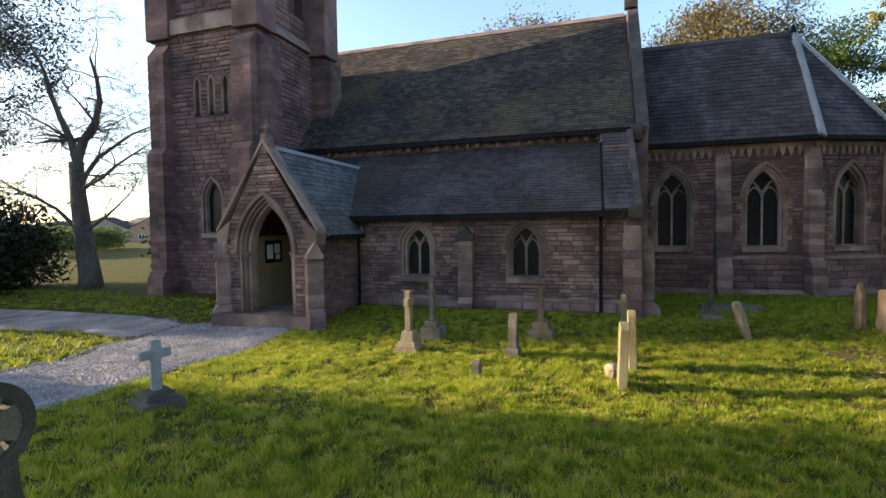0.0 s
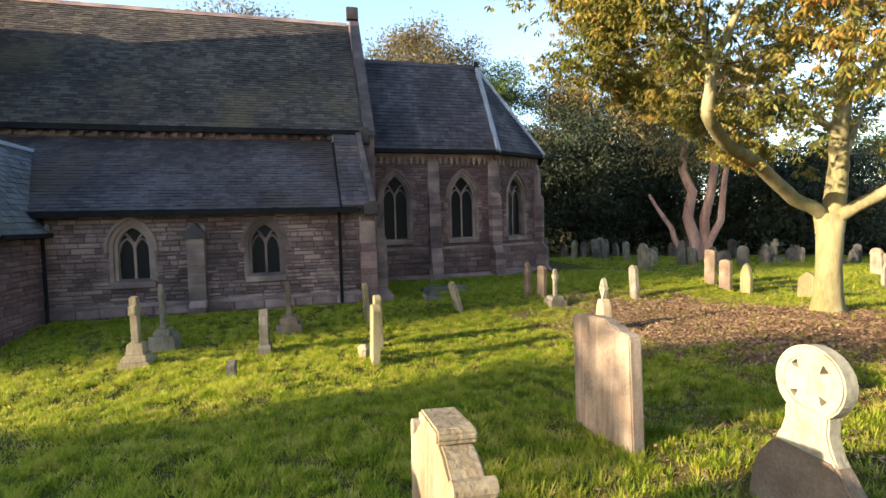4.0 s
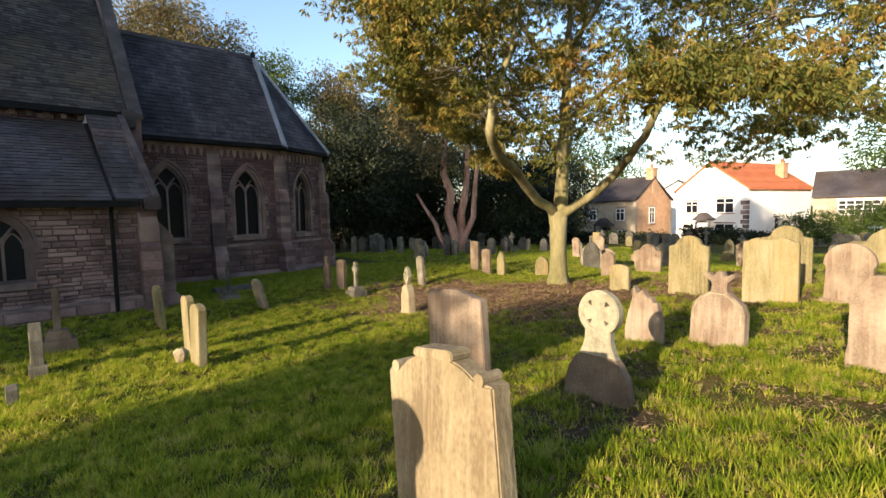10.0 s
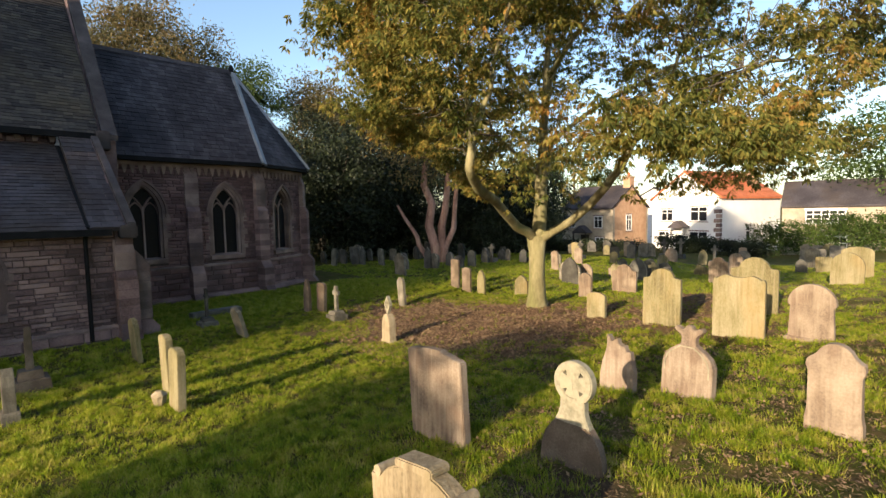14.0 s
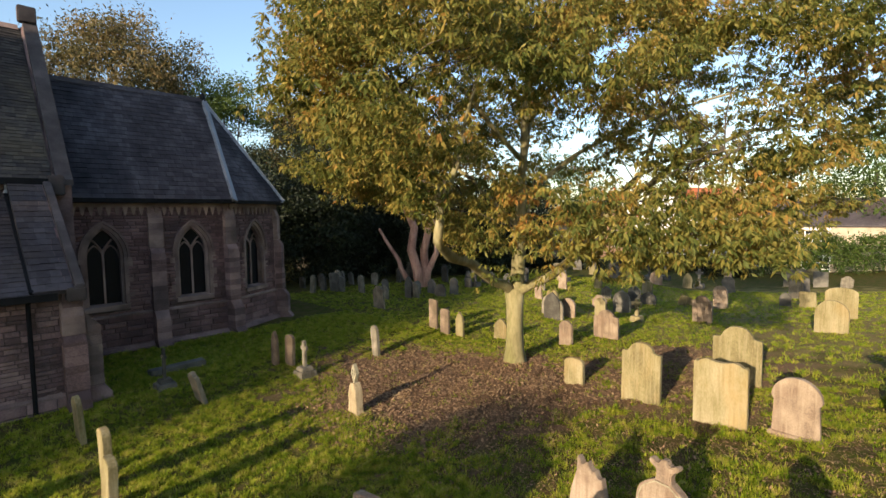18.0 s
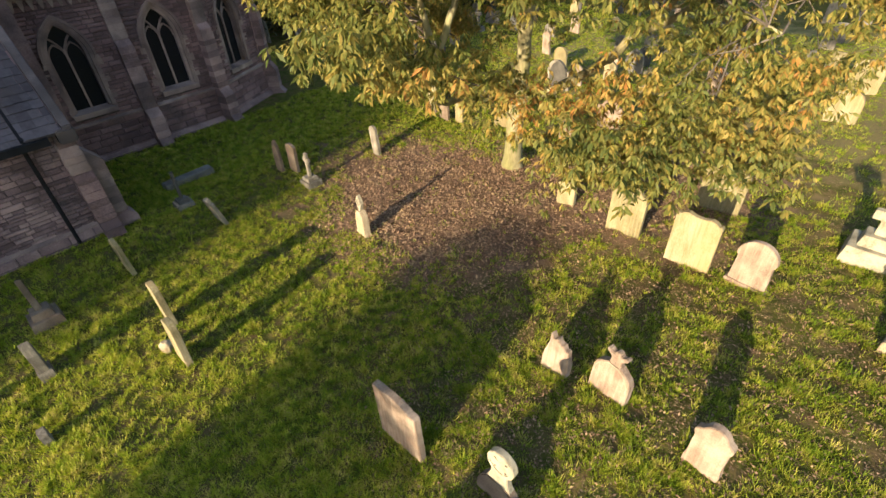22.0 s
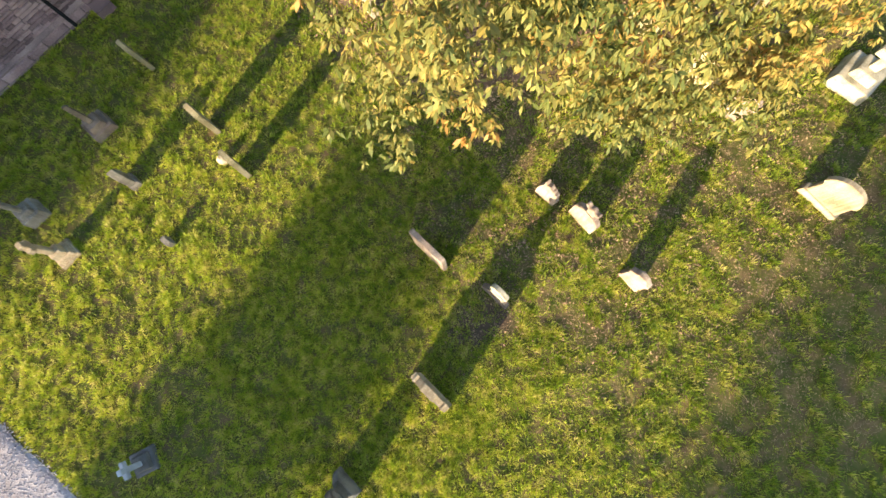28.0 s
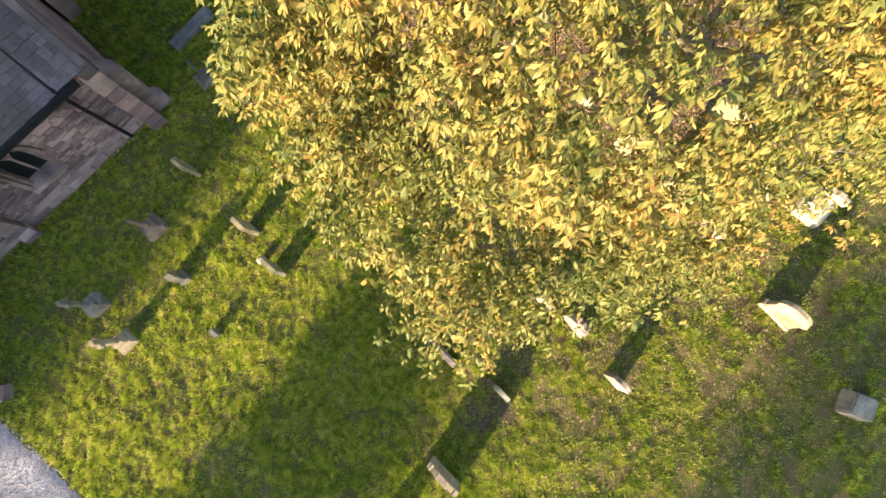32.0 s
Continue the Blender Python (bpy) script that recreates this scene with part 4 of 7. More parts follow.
# ---------------- gravestones ----------------
M_TAN = mat("tan_sandstone", [(0.1376, 0.1049, 0.06364), (0.2451, 0.1944, 0.1221), (0.3354, 0.2752, 0.1806)], 3.0, bump=0.6, fine=45, rnd=0.25, stain=((0.1505, 0.1204, 0.0645), 2.2, 0.7), squash=(1, 1, 0.55), streak=((0.1419, 0.1015, 0.05332), (0.3526, 0.2967, 0.2021)))
M_PINK = mat("pinkish_sandstone", [(0.1218, 0.08904, 0.06552), (0.2142, 0.163, 0.1193), (0.294, 0.2335, 0.1764)], 3.0, bump=0.6, fine=45, rnd=0.25, stain=((0.147, 0.0966, 0.0672), 2.6, 0.65), streak=((0.1218, 0.08232, 0.05544), (0.3108, 0.252, 0.189)))
M_LICHEN = mat("lichened_sandstone", [(0.0989, 0.0817, 0.0387), (0.1806, 0.1548, 0.07912), (0.2666, 0.2279, 0.1419)], 2.2, bump=0.5, fine=40, rnd=0.25, stain=((0.258, 0.172, 0.0688), 1.7, 0.5), squash=(1, 1, 0.5), streak=((0.1247, 0.0989, 0.043), (0.2752, 0.2408, 0.1548)))
M_GREY = mat("grey_weathered_stone", [(0.0855, 0.0747, 0.0585), (0.1485, 0.1332, 0.1044), (0.2295, 0.2025, 0.1602)], 3.5, bump=0.5, fine=45, rnd=0.25, stain=((0.0675, 0.063, 0.0405), 2.4, 0.6), streak=((0.072, 0.0603, 0.0432), (0.234, 0.2115, 0.1665)))
M_DARKS = mat("dark_weathered_stone", [(0.045, 0.042, 0.036), (0.085, 0.08, 0.07), (0.14, 0.13, 0.11)], 3.0, bump=0.5, rnd=0.4)
M_PALE = mat("pale_limestone", [(0.132, 0.1188, 0.0792), (0.2376, 0.2156, 0.154), (0.3256, 0.2992, 0.22)], 5.0, bump=0.6, fine=30, stain=((0.264, 0.22, 0.1408), 5.0, 0.5))
M_DARKB = mat("dark_brown_stone", [(0.075, 0.054, 0.038), (0.135, 0.100, 0.072), (0.21, 0.162, 0.118)], 3.0, bump=0.6, stain=((0.06, 0.048, 0.03), 2.5, 0.6))
M_MARBLE = mat("grey_marble", [(0.17, 0.178, 0.19), (0.31, 0.32, 0.335)], 4.0, rough=0.6, bump=0.2, stain=((0.2, 0.21, 0.22), 3, 0.6))


def profile(style, w, h):
    """Outline of a headstone as (x, z) pairs, foot in the ground."""
    b, foot = w / 2, -0.3
    if style == "round":
        pts = [(b * math.cos(a), h - b + b * math.sin(a)) for a in np.linspace(0, math.pi, 15)]
    elif style == "segment":
        r = w * 0.22
        pts = [(b * math.cos(a), h - r + r * math.sin(a)) for a in np.linspace(0, math.pi, 13)]
    elif style == "keyhole":      # round head with small cusps at the shoulders
        r = b * 1.0
        pts = [(b * 0.88, h - r * 1.15), (b, h - r * 1.0)] + [(r * math.cos(a), h - r + r * math.sin(a)) for a in np.linspace(0.15, math.pi - 0.15, 13)] + [(-b, h - r * 1.0), (-b * 0.88, h - r * 1.15)]
    elif style == "shoulder":     # square shoulders, round middle
        s, r = h - w * 0.34, b * 0.64
        pts = [(b, s), (b, s + 0.05), (r + 0.02, s + 0.07)] + [(r * math.cos(a), s + 0.05 + (h - s - 0.05) * math.sin(a)) for a in np.linspace(0.2, math.pi - 0.2, 11)] + [(-r - 0.02, s + 0.07), (-b, s + 0.05), (-b, s)]
    elif style == "eared":        # pinched waist, ears, flared foot
        s, r = h - w * 0.42, b * 0.62
        pts = [(b * 0.97, 0.12), (b * 0.90, 0.22), (b * 0.88, s - 0.1), (b * 0.98, s - 0.04), (b * 0.96, s + 0.02), (b * 0.72, s + 0.06)] + [(r * math.cos(a), s + 0.06 + (h - s - 0.06) * math.sin(a)) for a in np.linspace(0.25, math.pi - 0.25, 9)]
        pts += [(-x, z) for x, z in reversed(pts[:6])]
    elif style == "ogee":         # square shoulders with a scroll, a long sweep and a flat raised cap
        pts = [(b, h * 0.845), (b * 0.86, h * 0.85), (b * 0.76, h * 0.855), (b * 0.68, h * 0.87), (b * 0.60, h * 0.90), (b * 0.46, h * 0.93), (b * 0.34, h * 0.945), (b * 0.30, h * 0.96)]
        pts += [(-x, z) for x, z in reversed(pts)]
    elif style == "double":       # two scalloped heads side by side
        half = [(b, h * 0.91), (b * 0.93, h * 0.955), (b * 0.85, h * 0.93), (b * 0.72, h * 0.97), (b * 0.5, h), (b * 0.28, h * 0.975), (b * 0.12, h * 0.965)]
        pts = half + [(-x, z) for x, z in reversed(half)]
    elif style == "point":
        pts = [(b, h * 0.5), (b * 0.9, h * 0.68), (b * 0.6, h * 0.85), (0, h), (-b * 0.6, h * 0.85), (-b * 0.9, h * 0.68), (-b, h * 0.5)]
    elif style == "jagged":
        pts = [(b, h * 0.22), (b * 0.92, h * 0.42), (b * 0.64, h * 0.75), (b * 0.62, h), (b * 0.44, h * 0.93), (b * 0.38, h * 0.86), (b * 0.2, h * 0.90), (b * 0.04, h * 0.95), (-b * 0.02, h * 0.86), (-b * 0.3, h * 0.80), (-b * 0.36, h * 0.84), (-b * 0.55, h * 0.72), (-b * 0.75, h * 0.74), (-b * 0.86, h * 0.55), (-b, h * 0.35)]
    elif style == "worn":         # flat head, one shoulder broken away in steps
        pts = [(b, h * 0.965), (b * 0.9, h * 0.985), (b * 0.2, h), (-b * 0.28, h * 0.99), (-b * 0.36, h * 0.965), (-b * 0.62, h * 0.945), (-b * 0.72, h * 0.92), (-b * 0.9, h * 0.91), (-b, h * 0.885)]
    elif style == "crown":        # rounded shoulders under the stump of a broken cross
        s = h * 0.60
        pts = [(b, s * 0.55), (b * 0.99, s * 0.80), (b * 0.88, s * 0.98), (b * 0.66, s * 1.10), (b * 0.42, s * 1.19), (b * 0.30, s * 1.24)]
        pts += [(-x, z) for x, z in reversed(pts)]
    else:                          # flat top, worn corners
        pts = [(b, h * 0.94), (b * 0.92, h * 0.99), (b * 0.3, h), (-b * 0.4, h * 0.985), (-b * 0.93, h * 0.97), (-b, h * 0.92)]
    return [(b if style not in ("eared",) else b * 1.0, foot)] + pts + [(-b, foot)]


def headstone(x, y, w, h, style, material, label, thick=0.11, turn=90.0, lean=0.0, side=0.0, name="headstone", group="gravestones", plinth=0.0):
    """An upright slab in the lawn; turn is the heading of its width."""
    ob = part(name, Mesh().prism(profile(style, w, h), -thick / 2, thick / 2), material, None, bevel=0.010, jitter=0.005)
    ob.matrix_world = pose(x, y, gz(x, y), lean, side, turn)
    if plinth:
        part("plinth", Mesh().prism([(-w / 2 - 0.035, -0.3), (w / 2 + 0.035, -0.3), (w / 2 + 0.035, plinth * 0.8), (w / 2 + 0.01, plinth), (-w / 2 - 0.01, plinth), (-w / 2 - 0.035, plinth * 0.8)], -thick / 2 - 0.035, thick / 2 + 0.035), material, ob, bevel=0.01, jitter=0.005)
    return tagged(ob, label, "gravestone", group)


def cross_pts(h, arm, t, up):
    """Outline of a Latin cross standing on z = 0: height, half arm, half width of the bars, height of the arms."""
    return [(t, 0), (t, up - t), (arm, up - t), (arm, up + t), (t, up + t), (t, h), (-t, h), (-t, up + t), (-arm, up + t), (-arm, up - t), (-t, up - t), (-t, 0)]


def cross_grave(x, y, h, arm, t, material, label, steps=((0.30, 0.16), (0.21, 0.12)), turn=90.0, lean=0.0, stump=False, shaft=0.0, plinth_mat=None):
    """A cross (or a broken shaft) on stepped plinths: (half width, height) from the ground."""
    g = thing("grave_cross", label, "grave cross", pose(x, y, gz(x, y), lean, 0, turn), "gravestones")
    z = -0.2
    for k, (b, sh) in enumerate(steps):
        top = z + sh + (0.2 if k == 0 else 0)
        c = b * 0.86
        part("plinth", Mesh().hexa([(-b, -b, z), (b, -b, z), (b, b, z), (-b, b, z), (-c, -c, top), (c, -c, top), (c, c, top), (-c, c, top)]), plinth_mat or material, g, bevel=0.012)
        z = top
    if stump:
        part("shaft", Mesh().hexa([(-t * 1.2, -t * 1.2, z), (t * 1.2, -t * 1.2, z), (t * 1.2, t * 1.2, z), (-t * 1.2, t * 1.2, z), (-t, -t, h), (t, -t, h * 0.93), (t, t, h * 0.97), (-t, t, h)]), material, g, bevel=0.012)
    else:
        ms = Mesh().prism([(px, z + pz) for px, pz in cross_pts(h - z, arm, t, (h - z) * 0.72)], -t * 0.8, t * 0.8)
        part("cross", ms, material, g, bevel=0.012)
    return g


def wheel_cross(x, y, h, R, base_w, material, label, thick=0.13, turn=90.0, lean=0.0, foot_mat=None):
    """A Celtic wheel-head stone: pierced disc, neck and flared foot."""
    g = thing("wheel_cross", label, "gravestone", pose(x, y, gz(x, y), lean, 0, turn), "gravestones")
    zc, t = h - R, thick / 2
    n = 32
    circ = lambda r: [(r * math.cos(2 * math.pi * k / n), zc + r * math.sin(2 * math.pi * k / n)) for k in range(n)]
    part("wheel", Mesh().ring(circ(R * 0.66), circ(R), -t, t, closed=True), material, g, bevel=0.010)
    for k in range(4):
        a = math.pi / 2 * k
        ca, sa = math.cos(a), math.sin(a)
        pts = [(0.0, -R * 0.34), (R * 0.34, -R * 0.30), (R * 0.72, -R * 0.44), (R * 0.72, R * 0.44), (R * 0.34, R * 0.30), (0.0, R * 0.34)]
        part("cross_arm", Mesh().prism([(u * ca - v * sa, zc + u * sa + v * ca) for u, v in pts], -t * 0.9 + 0.002 * k, t * 0.9 - 0.002 * k), material, g)
    zn = zc - R * 0.9
    b = base_w / 2
    part("neck", Mesh().prism([(R * 0.96, zn * 0.62), (R * 0.74, zn * 0.76), (R * 0.64, zn * 0.88), (R * 0.62, zn + R * 0.15), (-R * 0.62, zn + R * 0.15), (-R * 0.64, zn * 0.88), (-R * 0.74, zn * 0.76), (-R * 0.96, zn * 0.62)], -t * 0.96, t * 0.96), material, g, bevel=0.01, jitter=0.003)
    part("foot", Mesh().prism([(b * 0.95, -0.3), (b, 0.02), (b * 0.96, zn * 0.22), (b * 0.84, zn * 0.42), (b * 0.66, zn * 0.58), (R * 0.80, zn * 0.68), (-R * 0.80, zn * 0.68), (-b * 0.66, zn * 0.58), (-b * 0.84, zn * 0.42), (-b * 0.96, zn * 0.22), (-b, 0.02), (-b * 0.95, -0.3)], -t * 1.15, t * 1.15), foot_mat or material, g, bevel=0.014, jitter=0.008)
    return g


near_stone = headstone(2.27, 1.66, 0.86, 0.97, "ogee", M_TAN, "thick tan sandstone headstone with scrolled shoulders and a flat cap", 0.13, 89, lean=2, side=6.5)
part("cap", Mesh().prism([(-0.155, 0.915), (0.155, 0.915), (0.165, 0.93), (0.165, 0.955), (0.14, 0.97), (-0.14, 0.97), (-0.165, 0.955), (-0.165, 0.93)], -0.075, 0.075), M_TAN, near_stone, "moulded flat cap", bevel=0.008)
for s_ in (-1, 1):
    part("scroll", Mesh().tube([(s_ * 0.345, -0.072, 0.842), (s_ * 0.345, 0.072, 0.842)], 0.034, 14), M_TAN, near_stone, "small carved scroll", smooth=False)
part("foot_course", Mesh().box(-0.44, -0.072, -0.3, 0.44, 0.072, 0.0), M_TAN, near_stone, bevel=0.01, jitter=0.006)
headstone(4.17, 3.52, 0.85, 1.03, "worn", M_PINK, "tall tan headstone with a worn scalloped top", 0.11, 89, lean=1, side=4.5)
# the foot's colour holds brown stone and the near headstone's shadow on it
wheel_cross(4.42, 2.02, 0.97, 0.20, 0.66, M_PALE, "pale lichened wheel-head cross, its flared brown foot darkened as shaded", thick=0.10, turn=88, lean=3, foot_mat=M_DARKB)
wheel_cross(-0.05, 1.71, 1.21, 0.20, 0.62, M_DARKS, "dark grey wheel-head cross stone with pierced quarters", turn=90)
headstone(6.63, 2.62, 0.48, 0.72, "jagged", M_PINK, "small broken headstone with a jagged top", 0.12, 86, lean=3)
crown_stone = headstone(6.70, 1.77, 0.62, 0.88, "crown", M_PINK, "rounded pink headstone with the stump of a broken cross", 0.13, 80, lean=4)
part("cross_stump", Mesh().prism([(0.10, 0.60), (0.085, 0.70), (0.09, 0.76), (0.17, 0.82), (0.185, 0.855), (0.15, 0.87), (0.09, 0.83), (0.05, 0.84), (0.035, 0.89), (-0.03, 0.89), (-0.05, 0.835), (-0.10, 0.84), (-0.14, 0.88), (-0.175, 0.86), (-0.16, 0.82), (-0.09, 0.765), (-0.085, 0.70), (-0.10, 0.60)], -0.055, 0.055), M_PINK, crown_stone, "broken stump of a carved cross", bevel=0.012, jitter=0.006)
rim_out = profile("crown", 0.615, 0.875)[1:-1]
part("rim", Mesh().ring([(x * 0.86, 0.03 + z * 0.91) for x, z in rim_out], [(x * 0.91, 0.02 + z * 0.945) for x, z in rim_out], 0.06, 0.073), M_PALE, crown_stone, "raised pale rim")
headstone(6.38, 0.33, 0.47, 0.88, "eared", M_PINK, "tan headstone with eared shoulders and flared foot", 0.12, 84)
headstone(10.46, 2.14, 0.84, 1.12, "double", M_LICHEN, "wide yellow-lichened headstone with a double scalloped head", 0.12, 88)
headstone(12.75, 2.40, 0.90, 1.25, "shoulder", M_LICHEN, "tall lichened headstone with square shoulders", 0.12, 92)
headstone(10.72, 3.60, 0.76, 1.22, "shoulder", M_LICHEN, "yellow-stained headstone with a rounded head", 0.11, 89, lean=1)
headstone(10.40, 1.06, 0.67, 0.98, "keyhole", M_PINK, "round-headed pinkish headstone with small cusps", 0.11, 84, plinth=0.08)
headstone(11.10, 5.25, 0.46, 0.62, "segment", M_LICHEN, "small squat yellow-lichened headstone near the tree", 0.11, 91)
headstone(14.60, 7.45, 0.48, 0.76, "round", M_PINK, "small round-headed pink stone", 0.10, 80)
headstone(16.10, 6.85, 0.82, 0.95, "shoulder", M_PINK, "broad brownish headstone with a rounded head", 0.11, 90)
headstone(20.20, 1.50, 0.85, 1.02, "round", M_LICHEN, "round-headed yellowish stone far across the grass", 0.11, 84)
headstone(23.80, 1.55, 0.95, 1.15, "segment", M_LICHEN, "weathered yellow-brown headstone, broad and tall", 0.11, 95)
headstone(27.00, 7.80, 0.70, 0.55, "jagged", M_LICHEN, "low broken yellowish stone", 0.14, 90)
cross_grave(20.8, 7.75, 0.95, 0.20, 0.07, M_LICHEN, "yellow-lichened small grave cross", ((0.22, 0.25),))
headstone(5.35, 11.72, 0.46, 0.78, "shoulder", M_GREY, "leaning pale headstone, tilted out of true", 0.10, 92, lean=-15, side=0)
cross_grave(7.95, 11.55, 0.95, 0.13, 0.055, M_GREY, "grey stone cross on stepped plinth", ((0.26, 0.14), (0.18, 0.10)))
# two brown stones; the church's shadow is put into their dark colour too
headstone(7.98, 12.40, 0.40, 0.90, "segment", M_DARKB, "narrow brown headstone near the apse", 0.10, 92, side=-3)
headstone(7.72, 12.75, 0.30, 0.98, "point", M_DARKB, "slender pointed brown stone near the apse", 0.10, 92)
headstone(10.32, 11.45, 0.30, 0.92, "round", M_GREY, "narrow leaning grey stone", 0.10, 88, side=6)
headstone(13.80, 11.15, 0.34, 0.84, "point", M_LICHEN, "small pointed yellow stone", 0.10, 90)
# two brown stones, their colour also darkened for the shade of the trees
headstone(13.60, 11.68, 0.40, 0.88, "segment", M_DARKB, "dark brown headstone beside two others", 0.10, 90)
headstone(13.70, 12.35, 0.40, 1.10, "flat", M_DARKB, "tall flat-topped brown headstone", 0.10, 90)
headstone(14.40, 9.80, 0.55, 0.72, "point", M_LICHEN, "yellow-green pointed headstone behind the trunk", 0.11, 90)
headstone(2.98, 9.22, 0.42, 1.03, "segment", M_LICHEN, "tall narrow lichened headstone", 0.12, 90, lean=-1)
headstone(2.74, 7.92, 0.43, 1.00, "segment", M_LICHEN, "upright lichened headstone, narrow and thick", 0.12, 91, lean=2)
headstone(3.00, 11.45, 0.42, 0.92, "round", M_LICHEN, "round-headed slab, leaning a little", 0.10, 92, lean=-3)
cross_grave(4.95, 13.0, 1.02, 0.12, 0.045, M_DARKS, "slender dark grave cross beside the chancel", ((0.24, 0.16), (0.15, 0.10)))
headstone(0.55, 7.95, 0.24, 0.28, "segment", M_GREY, "small grey footstone in the grass", 0.12, 92)
cross_grave(-2.66, 4.88, 0.86, 0.17, 0.055, M_MARBLE, "weathered white marble cross on two dark plinths", ((0.27, 0.15), (0.17, 0.10)), turn=70, plinth_mat=M_DARKS)
cross_grave(-1.22, 9.50, 1.24, 0.15, 0.075, M_TAN, "tan stone cross on a stepped plinth", ((0.28, 0.12), (0.21, 0.11), (0.14, 0.2)))
cross_grave(-1.12, 10.72, 1.28, 0.12, 0.060, M_GREY, "grey stone cross on a heavy plinth", ((0.26, 0.26), (0.16, 0.12)))
headstone(0.88, 9.60, 0.27, 0.86, "point", M_GREY, "short grey stone with a pointed top on a plinth", 0.16, 90, plinth=0.20)
cross_grave(1.25, 11.10, 1.14, 0.10, 0.050, M_DARKB, "brown shaft cross on stepped plinths", ((0.30, 0.20), (0.19, 0.16)), stump=True)
headstone(9.98, -1.32, 0.76, 1.0, "keyhole", M_TAN, "broad pale round-headed stone on a stone foot", 0.12, 84, plinth=0.16)
cross_grave(12.55, -0.35, 1.05, 0.24, 0.09, M_PALE, "pale carved cross on a sloping stone base", ((0.42, 0.30), (0.24, 0.22)))
tagged(part("pedestal_stone", Mesh().hexa([(-0.30, -0.30, -0.3), (0.30, -0.30, -0.3), (0.30, 0.30, -0.3), (-0.30, 0.30, -0.3), (-0.24, -0.24, 0.38), (0.24, -0.24, 0.38), (0.24, 0.24, 0.38), (-0.24, 0.24, 0.38)]), M_GREY, None, bevel=0.03, jitter=0.01), "square grey stone pedestal with nothing on it", "pedestal").matrix_world = pose(9.5, -3.6, gz(9.5, -3.6), 0, 0, 20)
# the kerb's dark colour stands for the church's shadow over it
tagged(part("kerb_stone", Mesh().box(-0.7, -0.16, -0.2, 0.7, 0.16, 0.18), M_DARKS, None, bevel=0.02, jitter=0.01), "low stone grave kerb in the grass, coloured dark as shaded", "grave kerb").matrix_world = pose(5.65, 14.3, gz(5.65, 14.3), 0, 0, 3)
tagged(part("flower_marker", Mesh().tube([(0, 0, -0.1), (0, 0, 0.12), (0, 0, 0.2), (0, 0, 0.26)], [0.05, 0.10, 0.12, 0.05], 9), M_TAN, None, jitter=0.02), "small pale carved stone vase", "vase").matrix_world = pose(2.62, 8.42, gz(2.62, 8.42))

# obelisk with a pierced lozenge on top
ob_t = thing("obelisk", "pale tapered gravestone with a pierced lozenge cross on top", "gravestone", pose(7.42, 8.52, gz(7.42, 8.52), 0, 0, 84), "gravestones")
part("body", Mesh().prism([(0.21, -0.3), (0.21, 0.06), (0.17, 0.08), (0.165, 0.42), (0.13, 0.58), (0.06, 0.68), (-0.06, 0.68), (-0.13, 0.58), (-0.165, 0.42), (-0.17, 0.08), (-0.21, 0.06), (-0.21, -0.3)], -0.09, 0.09), M_TAN, ob_t, bevel=0.012)
lz = lambda s: [(0.0, 0.90 - 0.25 * s), (0.11 * s, 0.90 - 0.02), (0.09 * s, 0.90 + 0.05), (0.0, 0.90 + 0.20 * s), (-0.09 * s, 0.90 + 0.05), (-0.11 * s, 0.90 - 0.02)]
part("lozenge", Mesh().ring(lz(0.62), lz(1.0), -0.04, 0.04, closed=True), M_PALE, ob_t)
part("lozenge_cross", Mesh().box(-0.016, -0.035, 0.72, 0.016, 0.035, 1.06).box(-0.09, -0.03, 0.885, 0.09, 0.03, 0.92), M_PALE, ob_t)

# rows of distant stones under the trees and towards the houses
far = random.Random(21)
STYLES = ("round", "segment", "shoulder", "point", "flat", "keyhole")
for k in range(46):
    x, y = far.uniform(14.5, 27), far.uniform(14.5, 26)
    if y < 15.5 + (x - 14) * 0.35 or math.hypot(x - 21.5, y - 21.4) < 2.0: x, y = x + 3, y + 3
    headstone(x, y, far.uniform(0.4, 0.7), far.uniform(0.6, 1.15), far.choice(STYLES), far.choice((M_DARKS, M_DARKS, M_GREY)), "dark weathered headstone in the shade of the trees", 0.11, far.uniform(78, 100), lean=far.uniform(-5, 5), side=far.uniform(-5, 5))
for k in range(44):
    x = far.uniform(19, 41)
    y = x * far.uniform(0.06, 0.62)
    if abs(y - 7.7) < 1.0 and x < 29: y += 2.2
    headstone(x, y, far.uniform(0.45, 0.8), far.uniform(0.6, 1.15), far.choice(STYLES), far.choice((M_DARKS, M_GREY, M_LICHEN, M_PINK)), "weathered headstone among others far down the churchyard", 0.11, far.uniform(80, 100), lean=far.uniform(-4, 4), side=far.uniform(-4, 4))
for x, y in ((36.5, 13.2), (37.5, 12.4), (35.5, 9.6), (30.5, 16.5), (26.0, 17.5), (24.0, 19.0)):
    cross_grave(x, y, far.uniform(1.1, 1.5), 0.22, 0.08, M_DARKS, "dark grave cross far down the churchyard", ((0.3, 0.3),))


